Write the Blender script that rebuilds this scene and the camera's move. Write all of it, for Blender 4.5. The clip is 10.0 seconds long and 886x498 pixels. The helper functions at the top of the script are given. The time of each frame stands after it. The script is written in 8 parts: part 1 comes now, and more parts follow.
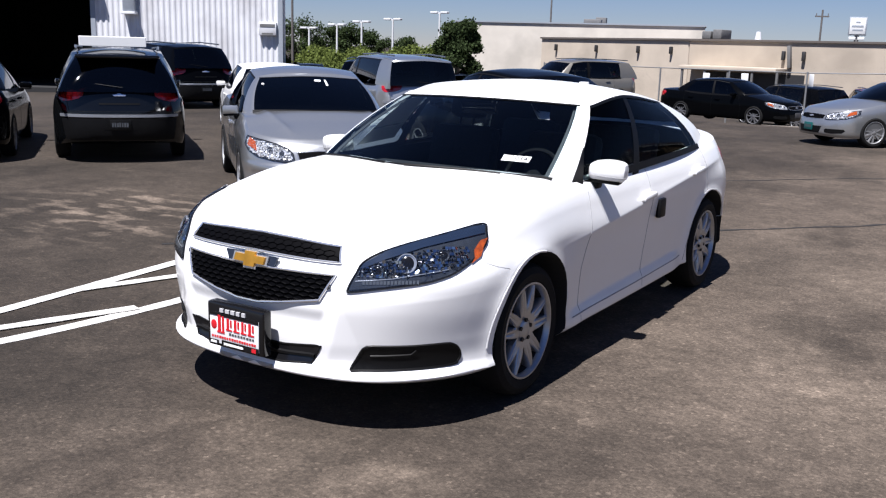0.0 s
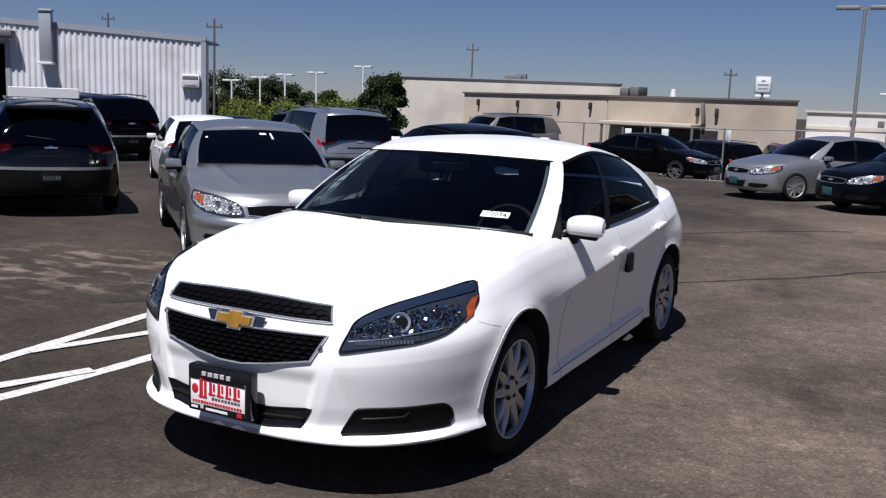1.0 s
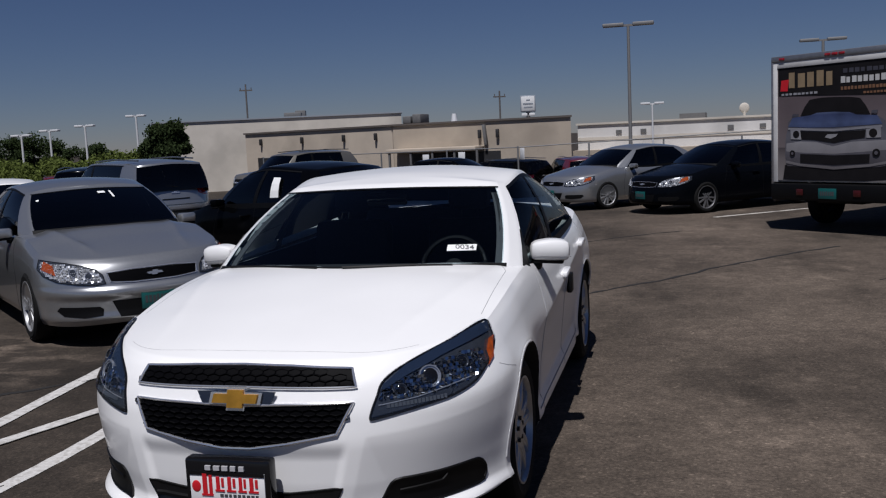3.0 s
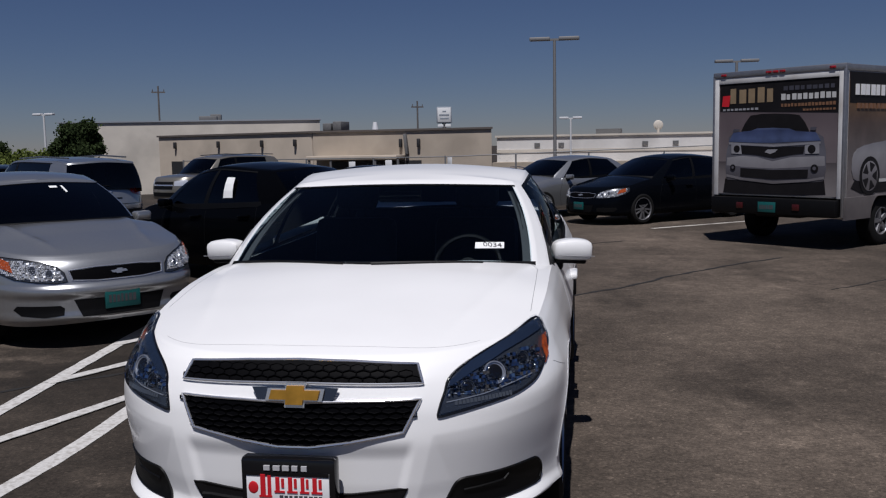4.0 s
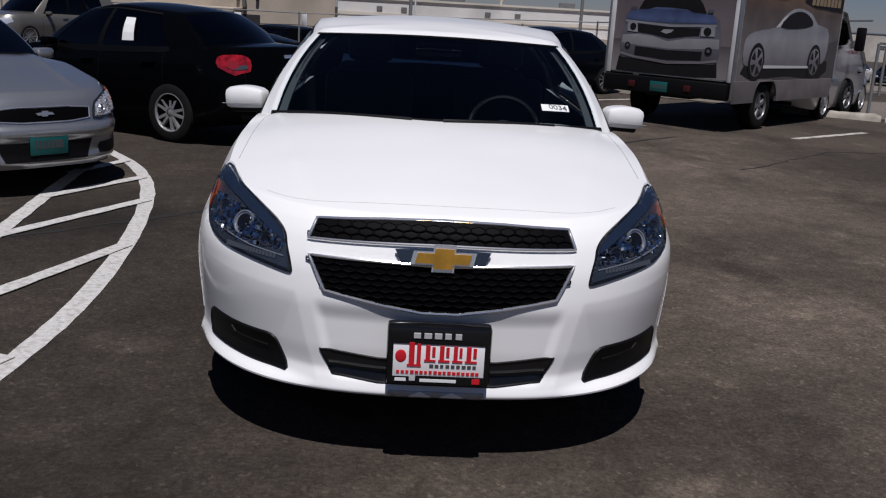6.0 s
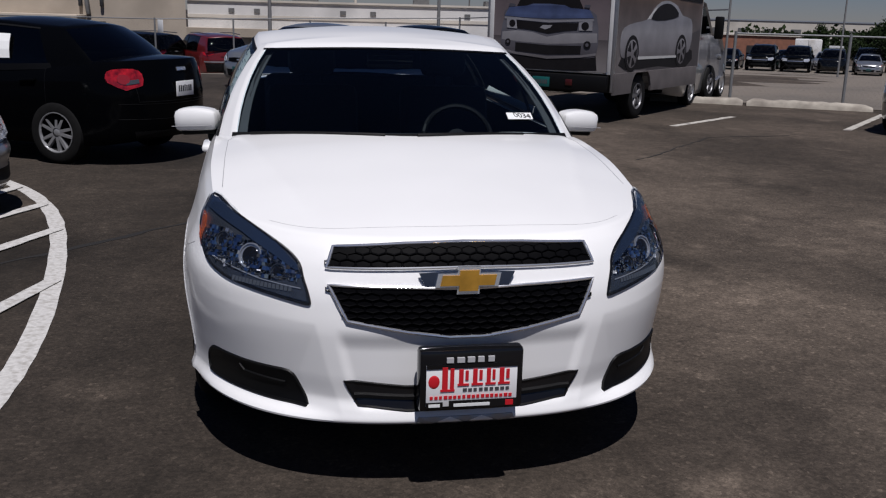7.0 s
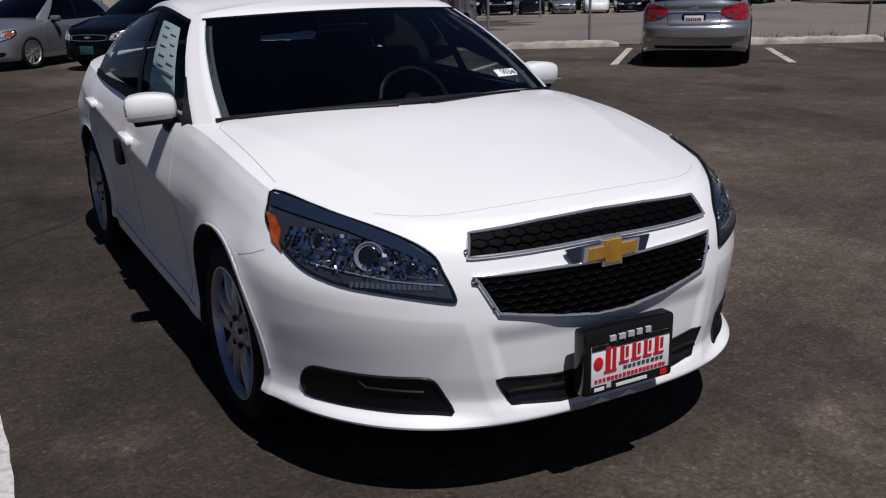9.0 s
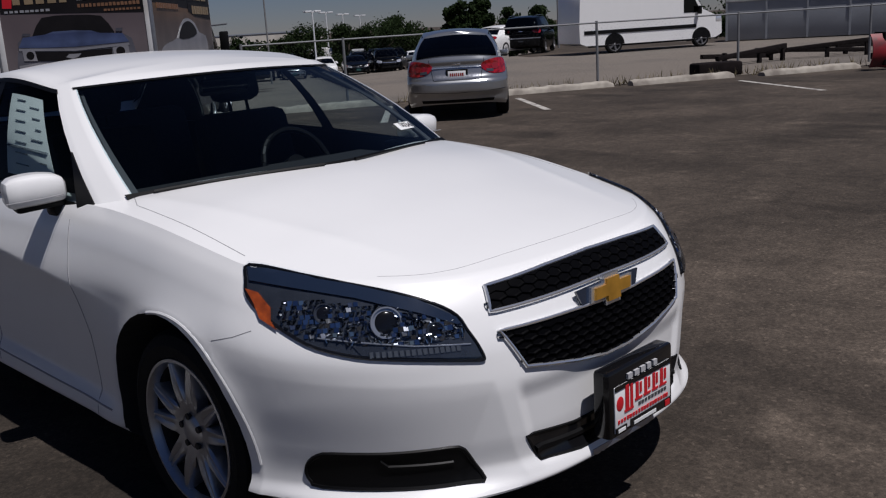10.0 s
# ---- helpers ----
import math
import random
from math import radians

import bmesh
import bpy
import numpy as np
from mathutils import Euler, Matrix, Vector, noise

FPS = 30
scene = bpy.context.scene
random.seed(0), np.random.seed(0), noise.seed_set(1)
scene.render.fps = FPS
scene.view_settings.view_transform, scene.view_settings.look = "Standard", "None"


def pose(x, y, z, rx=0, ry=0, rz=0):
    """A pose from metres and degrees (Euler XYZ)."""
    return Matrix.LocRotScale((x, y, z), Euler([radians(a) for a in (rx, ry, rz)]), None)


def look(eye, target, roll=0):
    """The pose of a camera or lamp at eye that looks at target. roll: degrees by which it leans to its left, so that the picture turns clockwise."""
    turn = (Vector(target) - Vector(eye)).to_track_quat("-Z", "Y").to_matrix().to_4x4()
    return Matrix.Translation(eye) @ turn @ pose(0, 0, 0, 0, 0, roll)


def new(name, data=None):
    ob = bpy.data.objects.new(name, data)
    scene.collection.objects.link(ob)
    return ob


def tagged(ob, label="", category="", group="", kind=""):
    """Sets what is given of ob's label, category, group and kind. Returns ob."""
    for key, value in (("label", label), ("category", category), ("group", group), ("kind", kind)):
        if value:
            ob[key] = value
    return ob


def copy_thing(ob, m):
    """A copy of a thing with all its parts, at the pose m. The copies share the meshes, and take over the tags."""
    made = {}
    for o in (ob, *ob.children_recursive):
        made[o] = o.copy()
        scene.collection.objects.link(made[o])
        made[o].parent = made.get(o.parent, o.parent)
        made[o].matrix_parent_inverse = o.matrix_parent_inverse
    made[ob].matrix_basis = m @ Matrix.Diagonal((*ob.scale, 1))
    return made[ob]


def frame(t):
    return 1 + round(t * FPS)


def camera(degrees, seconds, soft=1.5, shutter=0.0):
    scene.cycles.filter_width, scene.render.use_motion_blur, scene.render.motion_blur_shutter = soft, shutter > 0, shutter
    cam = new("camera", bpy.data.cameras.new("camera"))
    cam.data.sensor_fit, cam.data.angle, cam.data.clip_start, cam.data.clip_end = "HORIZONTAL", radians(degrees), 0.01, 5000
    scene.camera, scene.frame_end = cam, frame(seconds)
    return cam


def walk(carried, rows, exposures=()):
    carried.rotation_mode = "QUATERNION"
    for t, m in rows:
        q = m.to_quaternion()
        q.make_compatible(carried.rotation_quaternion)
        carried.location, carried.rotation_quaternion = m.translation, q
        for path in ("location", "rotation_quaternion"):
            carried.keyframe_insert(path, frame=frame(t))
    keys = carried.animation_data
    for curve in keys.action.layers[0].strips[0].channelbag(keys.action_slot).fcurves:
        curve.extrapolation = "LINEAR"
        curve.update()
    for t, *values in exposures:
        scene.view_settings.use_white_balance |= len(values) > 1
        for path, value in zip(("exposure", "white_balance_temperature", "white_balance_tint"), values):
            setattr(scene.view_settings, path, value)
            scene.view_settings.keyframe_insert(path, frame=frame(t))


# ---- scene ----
# <path>
cam = camera(50.72, 10.0, soft=1.2)
# seconds, place, yaw to the left, pitch up, roll
PATH = [
    (0, 2.947, -2.988, 1.695, 32.71, -12.24, 1.62),
    (0.5, 2.790, -3.025, 1.709, 29.97, -8.43, -1.71),
    (1, 2.635, -3.083, 1.695, 27.84, -8.89, 2.14),
    (1.5, 2.413, -3.045, 1.693, 29.79, -9.47, 2.63),
    (2, 2.164, -2.979, 1.680, 29.83, -7.83, 1.82),
    (2.5, 1.895, -3.000, 1.644, 23.12, -8.24, 0.28),
    (3, 1.641, -3.106, 1.676, 14.62, -6.88, -2.68),
    (3.2, 1.521, -3.116, 1.670, 14.20, -5.92, -1.79),
    (4.3, 0.869, -3.178, 1.611, 7.99, -7.01, -1.20),
    (4.5, 0.750, -3.227, 1.615, 8.67, -8.86, -2.01),
    (5, 0.444, -3.189, 1.580, 8.04, -11.52, 1.65),
    (5.5, 0.185, -3.030, 1.560, 1.97, -12.86, 2.71),
    (6, -0.134, -2.991, 1.534, -2.52, -14.32, 3.36),
    (6.2, -0.264, -2.996, 1.533, -5.39, -14.51, 1.65),
    (7.3, -0.804, -2.783, 1.587, -13.17, -13.78, 0.43),
    (7.5, -0.929, -2.739, 1.585, -15.14, -12.79, -1.66),
    (8, -1.252, -2.626, 1.580, -20.59, -16.00, -1.90),
    (8.5, -1.523, -2.402, 1.565, -25.21, -15.57, -2.76),
    (9, -1.744, -2.140, 1.565, -28.59, -16.66, -1.43),
    (9.5, -2.020, -1.910, 1.577, -41.20, -14.16, -2.43),
    (10, -2.258, -1.561, 1.537, -44.98, -13.52, -3.59),
]


def cam_pose(x, y, z, yaw, pitch, roll):
    return pose(x, y, z, 90 + pitch, 0, yaw) @ pose(0, 0, 0, 0, 0, roll)


# </path>
EXPOSURES = ((0.0, 1.2, 6250, 14), (1.0, 0.64, 6250, 14), (2.0, 0.05, 6220, 14), (2.5, -0.12, 6220, 14), (5.0, -0.15, 6260, 15), (9.0, -0.17, 6300, 15), (9.5, -0.28, 6300, 15), (10.0, -0.3, 6300, 15))
walk(cam, [(r[0], cam_pose(*r[1:])) for r in PATH], EXPOSURES)

# ---- light ----
SUN_DIR = Vector((0.0, -0.45, 1.0)).normalized()
sun = new("sun", bpy.data.lights.new("sun", "SUN"))
sun.data.energy, sun.data.angle, sun.data.color = 4.7, radians(0.55), (1.0, 0.975, 0.94)
sun.matrix_world = look(SUN_DIR * 50, (0, 0, 0))
world = bpy.data.worlds.new("sky")
scene.world = world
world.use_nodes = True
wn = world.node_tree.nodes
sky_tex = wn.new("ShaderNodeTexSky")
sky_tex.sky_type, sky_tex.sun_disc = "NISHITA", False
sky_tex.sun_elevation = math.asin(SUN_DIR.z)
sky_tex.sun_rotation = math.atan2(SUN_DIR.x, SUN_DIR.y)
sky_tex.air_density, sky_tex.dust_density, sky_tex.ozone_density = 1.0, 0.0, 5.0
sky_tex.altitude = 1200
tint = wn.new("ShaderNodeVectorMath")
tint.operation = "MULTIPLY"
tint.inputs[1].default_value = (0.95, 0.96, 1.16)
world.node_tree.links.new(sky_tex.outputs[0], tint.inputs[0])
wn["Background"].inputs[1].default_value = 0.028
world.node_tree.links.new(tint.outputs[0], wn["Background"].inputs[0])


# ---- materials ----
def mat(name, color, rough=0.5, metal=0.0, coat=0.0, var=0.0, scale=8.0, bump=0.0, bump_scale=60.0, dirt=None, dirt_scale=1.5, spec=0.5, emit=None):
    m = bpy.data.materials.new(name)
    m.use_nodes = True
    nt, b = m.node_tree, m.node_tree.nodes["Principled BSDF"]
    b.inputs["Base Color"].default_value = (*color, 1)
    b.inputs["Roughness"].default_value, b.inputs["Metallic"].default_value = rough, metal
    b.inputs["Coat Weight"].default_value, b.inputs["Coat Roughness"].default_value = coat, 0.04
    b.inputs["Specular IOR Level"].default_value = spec
    if emit:
        b.inputs["Emission Color"].default_value, b.inputs["Emission Strength"].default_value = (*color, 1), emit
    if var or bump or dirt:
        co = nt.nodes.new("ShaderNodeTexCoord")
        if var or dirt:
            n1 = nt.nodes.new("ShaderNodeTexNoise")
            n1.inputs["Scale"].default_value, n1.inputs["Detail"].default_value = scale, 8
            nt.links.new(co.outputs["Object"], n1.inputs["Vector"])
            ramp = nt.nodes.new("ShaderNodeMapRange")
            ramp.inputs["From Min"].default_value, ramp.inputs["From Max"].default_value = 0.3, 0.7
            ramp.inputs["To Min"].default_value, ramp.inputs["To Max"].default_value = 1 - var, 1 + var
            nt.links.new(n1.outputs["Fac"], ramp.inputs["Value"])
            mul = nt.nodes.new("ShaderNodeVectorMath")
            mul.operation = "SCALE"
            mul.inputs[0].default_value = color
            nt.links.new(ramp.outputs[0], mul.inputs["Scale"])
            last = mul.outputs[0]
            if dirt:
                n2 = nt.nodes.new("ShaderNodeTexNoise")
                n2.inputs["Scale"].default_value, n2.inputs["Detail"].default_value = dirt_scale, 6
                nt.links.new(co.outputs["Object"], n2.inputs["Vector"])
                r2 = nt.nodes.new("ShaderNodeMapRange")
                r2.inputs["From Min"].default_value, r2.inputs["From Max"].default_value = 0.48, 0.68
                nt.links.new(n2.outputs["Fac"], r2.inputs["Value"])
                mix = nt.nodes.new("ShaderNodeMix")
                mix.data_type = "RGBA"
                nt.links.new(r2.outputs[0], mix.inputs["Factor"])
                nt.links.new(last, mix.inputs["A"])
                mix.inputs["B"].default_value = (*dirt, 1)
                last = mix.outputs["Result"]
            nt.links.new(last, b.inputs["Base Color"])
        if bump:
            n3 = nt.nodes.new("ShaderNodeTexNoise")
            n3.inputs["Scale"].default_value, n3.inputs["Detail"].default_value = bump_scale, 5
            nt.links.new(co.outputs["Object"], n3.inputs["Vector"])
            bp = nt.nodes.new("ShaderNodeBump")
            bp.inputs["Strength"].default_value, bp.inputs["Distance"].default_value = bump, 0.02
            nt.links.new(n3.outputs["Fac"], bp.inputs["Height"])
            nt.links.new(bp.outputs[0], b.inputs["Normal"])
    return m


def glass_mat(name, tint, ior=1.5):
    """A thin tinted pane: see-through, with a mirror film."""
    m = bpy.data.materials.new(name)
    m.use_nodes = True
    nt = m.node_tree
    nt.nodes.remove(nt.nodes["Principled BSDF"])
    tr, gl, fr, mx = (nt.nodes.new("ShaderNode" + k) for k in ("BsdfTransparent", "BsdfGlossy", "Fresnel", "MixShader"))
    tr.inputs["Color"].default_value = (*tint, 1)
    gl.inputs["Roughness"].default_value = 0.02
    fr.inputs["IOR"].default_value = ior
    nt.links.new(fr.outputs[0], mx.inputs[0])
    nt.links.new(tr.outputs[0], mx.inputs[1])
    nt.links.new(gl.outputs[0], mx.inputs[2])
    nt.links.new(mx.outputs[0], nt.nodes["Material Output"].inputs["Surface"])
    return m


WHITE = mat("white_paint", (0.80, 0.80, 0.79), 0.38, coat=0.7, var=0.015, scale=3)
WHITE.node_tree.nodes["Principled BSDF"].inputs["Coat Roughness"].default_value = 0.13
SILVER = mat("silver_paint", (0.38, 0.39, 0.40), 0.28, metal=0.75, coat=1.0, var=0.03, scale=40)
GREYSIL = mat("grey_paint", (0.30, 0.31, 0.34), 0.34, metal=0.7, coat=1.0, var=0.03, scale=40)
CHARCOAL = mat("charcoal_paint", (0.0030, 0.0033, 0.0038), 0.09, spec=0.5, var=0.05, scale=30)
BLACKP = mat("black_paint", (0.0014, 0.0016, 0.0021), 0.12, spec=0.06)
NAVY = mat("navy_paint", (0.0020, 0.0026, 0.0042), 0.14, spec=0.07)
REDP = mat("red_paint", (0.11, 0.006, 0.006), 0.3, coat=1.0)
TAN = mat("tan_paint", (0.16, 0.15, 0.13), 0.35, metal=0.4, coat=1.0)
RUBBER = mat("tyre_rubber", (0.006, 0.006, 0.006), 0.8, var=0.2, scale=20, bump=0.1, spec=0.2)
ALLOY = mat("alloy", (0.40, 0.41, 0.43), 0.30, metal=0.75, var=0.06, scale=30)
DIMALLOY = mat("dull_alloy", (0.17, 0.17, 0.18), 0.4, metal=0.5)
# darker alloy for the other cars' wheels: their shade put into the colour
MIDALLOY = mat("shaded_alloy", (0.33, 0.335, 0.345), 0.38, metal=0.5, var=0.06, scale=30)
DARKALLOY = mat("dark_wheel_metal", (0.016, 0.016, 0.017), 0.6, metal=0.3)
CHROME = mat("chrome", (0.86, 0.87, 0.89), 0.16, metal=0.85)
PLASTIC = mat("black_plastic", (0.0032, 0.0032, 0.0036), 0.5, var=0.1, scale=30, spec=0.18)
GLOSSBLACK = mat("gloss_black", (0.006, 0.006, 0.007), 0.12)
# dark car trim; the shed's room also gets its shade from this colour
CABIN = mat("dark_interior", (0.012, 0.012, 0.013), 0.85)
TRIMGREY = mat("grey_cabin_trim", (0.06, 0.062, 0.066), 0.8, var=0.05)
SEATCLOTH = mat("seat_cloth", (0.022, 0.022, 0.024), 0.9, var=0.15, scale=60)
GLASS = glass_mat("tinted_glass", (0.72, 0.80, 0.83), 1.38)
PINKLENS = mat("pale_red_lens", (0.27, 0.015, 0.018), 0.15, coat=1.0)
DARKGLASS = glass_mat("dark_glass", (0.10, 0.11, 0.12))
LENS = glass_mat("lamp_lens", (0.93, 0.96, 0.99), 1.3)
SIDEGLASS = glass_mat("side_glass", (0.66, 0.74, 0.74), 1.1)
LAMPCUP = mat("lamp_reflector", (0.80, 0.82, 0.85), 0.22, metal=0.6)
LAMPGREY = mat("lamp_housing", (0.035, 0.040, 0.050), 0.25, metal=0.3, coat=1.0, var=0.2, scale=22)
LAMPRING = mat("lamp_ring", (0.40, 0.42, 0.46), 0.22, metal=0.7)


MIRRORGREY = mat("lamp_mirror", (0.50, 0.52, 0.56), 0.07, metal=1.0)
SEAM = mat("panel_gap", (0.30, 0.30, 0.31), 0.7)
LAMPDARK = mat("lamp_bezel", (0.10, 0.11, 0.125), 0.25, metal=0.5)
REDLENS = mat("red_lens", (0.30, 0.007, 0.010), 0.12, coat=1.0, var=0.55, scale=18)
AMBER = mat("amber_lens", (0.30, 0.055, 0.008), 0.15, coat=1.0, var=0.35, scale=45)
GOLD = mat("gold_badge", (0.66, 0.34, 0.05), 0.3, metal=0.7, var=0.25, scale=14)
PLATEGREEN = mat("green_plate", (0.004, 0.085, 0.082), 0.45)
PAPER = mat("paper", (0.72, 0.73, 0.72), 0.7, var=0.03)
INK = mat("ink", (0.05, 0.05, 0.055), 0.7)
METALPALE = mat("pale_print", (0.42, 0.42, 0.43), 0.6)
PLATEWHITE = mat("plate_white", (0.78, 0.78, 0.78), 0.4)
COMB = mat("grille_mesh", (0.0022, 0.0022, 0.0028), 0.5, spec=0.03)
TRIMBLACK = mat("trim_black", (0.002, 0.002, 0.0022), 0.5, spec=0.2)
BROW = mat("lamp_brow", (0.014, 0.022, 0.042), 0.15, coat=1.0)
SIGNRED = mat("sign_red", (0.55, 0.012, 0.02), 0.45)


# ---- mesh helpers ----
def part(name, bm, material, parent=None, label="", smooth=True, angle=35):
    me = bpy.data.meshes.new(name)
    bmesh.ops.recalc_face_normals(bm, faces=bm.faces)
    bm.to_mesh(me)
    bm.free()
    for m in material if isinstance(material, (list, tuple)) else [material]:
        me.materials.append(m)
    if smooth:
        me.shade_smooth()
        me.set_sharp_from_angle(angle=radians(angle))
    ob = new(name, me)
    ob.parent = parent
    if label:
        ob["label"] = label
    return ob


def thing(name, m, label, category, group="", kind=""):
    e = new(name)
    e.empty_display_size = 0.2
    e.matrix_world = m
    return tagged(e, label, category, group, kind)


def add_box(bm, x0, x1, y0, y1, z0, z1, bevel=0.0, m=None):
    r = bmesh.ops.create_cube(bm, size=1)["verts"]
    for v in r:
        v.co = Vector((x0 + (v.co.x + 0.5) * (x1 - x0), y0 + (v.co.y + 0.5) * (y1 - y0), z0 + (v.co.z + 0.5) * (z1 - z0)))
    if bevel:
        es = list({e for v in r for e in v.link_edges})
        r = [v for v in bmesh.ops.bevel(bm, geom=es, offset=bevel, segments=2, profile=0.5, affect="EDGES")["verts"]]
    if m is not None:
        bmesh.ops.transform(bm, matrix=m, verts=r)
    return bm


def box_bm(*a, **k):
    return add_box(bmesh.new(), *a, **k)


def add_cyl(bm, p, q, r0, r1=None, n=16):
    p, q = Vector(p), Vector(q)
    d = q - p
    m = Matrix.Translation((p + q) / 2) @ d.to_track_quat("Z", "Y").to_matrix().to_4x4()
    bmesh.ops.create_cone(bm, cap_ends=True, segments=n, radius1=r0, radius2=r0 if r1 is None else r1, depth=d.length, matrix=m)
    return bm


def cyl_bm(*a, **k):
    return add_cyl(bmesh.new(), *a, **k)


def lathe_bm(profile, n=40, axis="x"):
    """profile: (radius, along) pairs turned round the x axis."""
    bm = bmesh.new()
    rings = []
    for i in range(n):
        a = 2 * math.pi * i / n
        rings.append([bm.verts.new((h, r * math.cos(a), r * math.sin(a))) for r, h in profile])
    for i in range(n):
        A, B = rings[i], rings[(i + 1) % n]
        for j in range(len(profile) - 1):
            bm.faces.new((A[j], A[j + 1], B[j + 1], B[j]))
    return bm


def grid_bm(P, bm=None, close=False):
    """Quads over rows of points."""
    bm = bm or bmesh.new()
    V = [[bm.verts.new(p) for p in row] for row in P]
    for i in range(len(V) - 1):
        for j in range(len(V[0]) - 1):
            bm.faces.new((V[i][j], V[i + 1][j], V[i + 1][j + 1], V[i][j + 1]))
    return bm


def thicken(bm, t):
    bmesh.ops.recalc_face_normals(bm, faces=bm.faces)
    bmesh.ops.solidify(bm, geom=bm.faces[:], thickness=t)
    return bm


def lerp_table(tab, x):
    xs, ys = zip(*tab)
    if x <= xs[0]:
        return ys[0]
    for i in range(len(xs) - 1):
        if x <= xs[i + 1]:
            # smooth monotone piece
            m = [(ys[k + 1] - ys[k]) / (xs[k + 1] - xs[k]) for k in range(len(xs) - 1)]
            def slope(k):
                if k == 0:
                    return m[0]
                if k == len(xs) - 1:
                    return m[-1]
                return 0 if m[k - 1] * m[k] <= 0 else 2 * m[k - 1] * m[k] / (m[k - 1] + m[k])
            h = xs[i + 1] - xs[i]
            s = (x - xs[i]) / h
            a, b = slope(i), slope(i + 1)
            return ys[i] * (2 * s**3 - 3 * s**2 + 1) + h * a * (s**3 - 2 * s**2 + s) + ys[i + 1] * (3 * s**2 - 2 * s**3) + h * b * (s**3 - s**2)
    return ys[-1]


def tube_bm(pts, r, n=8):
    """A round bar along points."""
    bm = bmesh.new()
    rings = []
    for i, p in enumerate(pts):
        d = (pts[min(i + 1, len(pts) - 1)] - pts[max(i - 1, 0)]).normalized()
        s = d.cross(Vector((0, 0, 1))).normalized()
        u = s.cross(d)
        rings.append([bm.verts.new(p + (s * math.cos(2 * math.pi * j / n) + u * math.sin(2 * math.pi * j / n)) * r) for j in range(n)])
    for A, B in zip(rings, rings[1:]):
        for j in range(n):
            bm.faces.new((A[j], A[(j + 1) % n], B[(j + 1) % n], B[j]))
    bm.faces.new(rings[0])
    bm.faces.new(rings[-1])
    return bm


def curve_pts(pts, n=8):
    out = []
    for i in range(len(pts) - 1):
        p0, p1, p2, p3 = (Vector(pts[min(max(k, 0), len(pts) - 1)]) for k in (i - 1, i, i + 1, i + 2))
        for j in range(n):
            f = j / n
            q = 0.5 * ((2 * p1) + (p2 - p0) * f + (2 * p0 - 5 * p1 + 4 * p2 - p3) * f * f + (3 * p1 - p0 - 3 * p2 + p3) * f**3)
            out.append((q.x, q.y))
    out.append(tuple(pts[-1]))
    return out


def rounded(pts, n=4):
    """A closed smooth curve through points."""
    out, m = [], len(pts)
    for i in range(m):
        p0, p1, p2, p3 = (Vector(pts[(i + k) % m]) for k in (-1, 0, 1, 2))
        for j in range(n):
            f = j / n
            out.append(tuple(0.5 * ((2 * p1) + (p2 - p0) * f + (2 * p0 - 5 * p1 + 4 * p2 - p3) * f * f + (3 * p1 - p0 - 3 * p2 + p3) * f**3)))
    return out


def bars_text(bm, x0, z0, w, h, n, y=0.0, t=0.002, seed=1):
    """A row of plain bars that stands for writing."""
    rnd = random.Random(seed)
    x = x0
    step = w / n
    for i in range(n):
        add_box(bm, x, x + step * rnd.uniform(0.6, 0.8), y - t, y, z0, z0 + h * rnd.uniform(0.85, 1.0))
        x += step
    return bm


# ---- vehicles ----
from mathutils.bvhtree import BVHTree


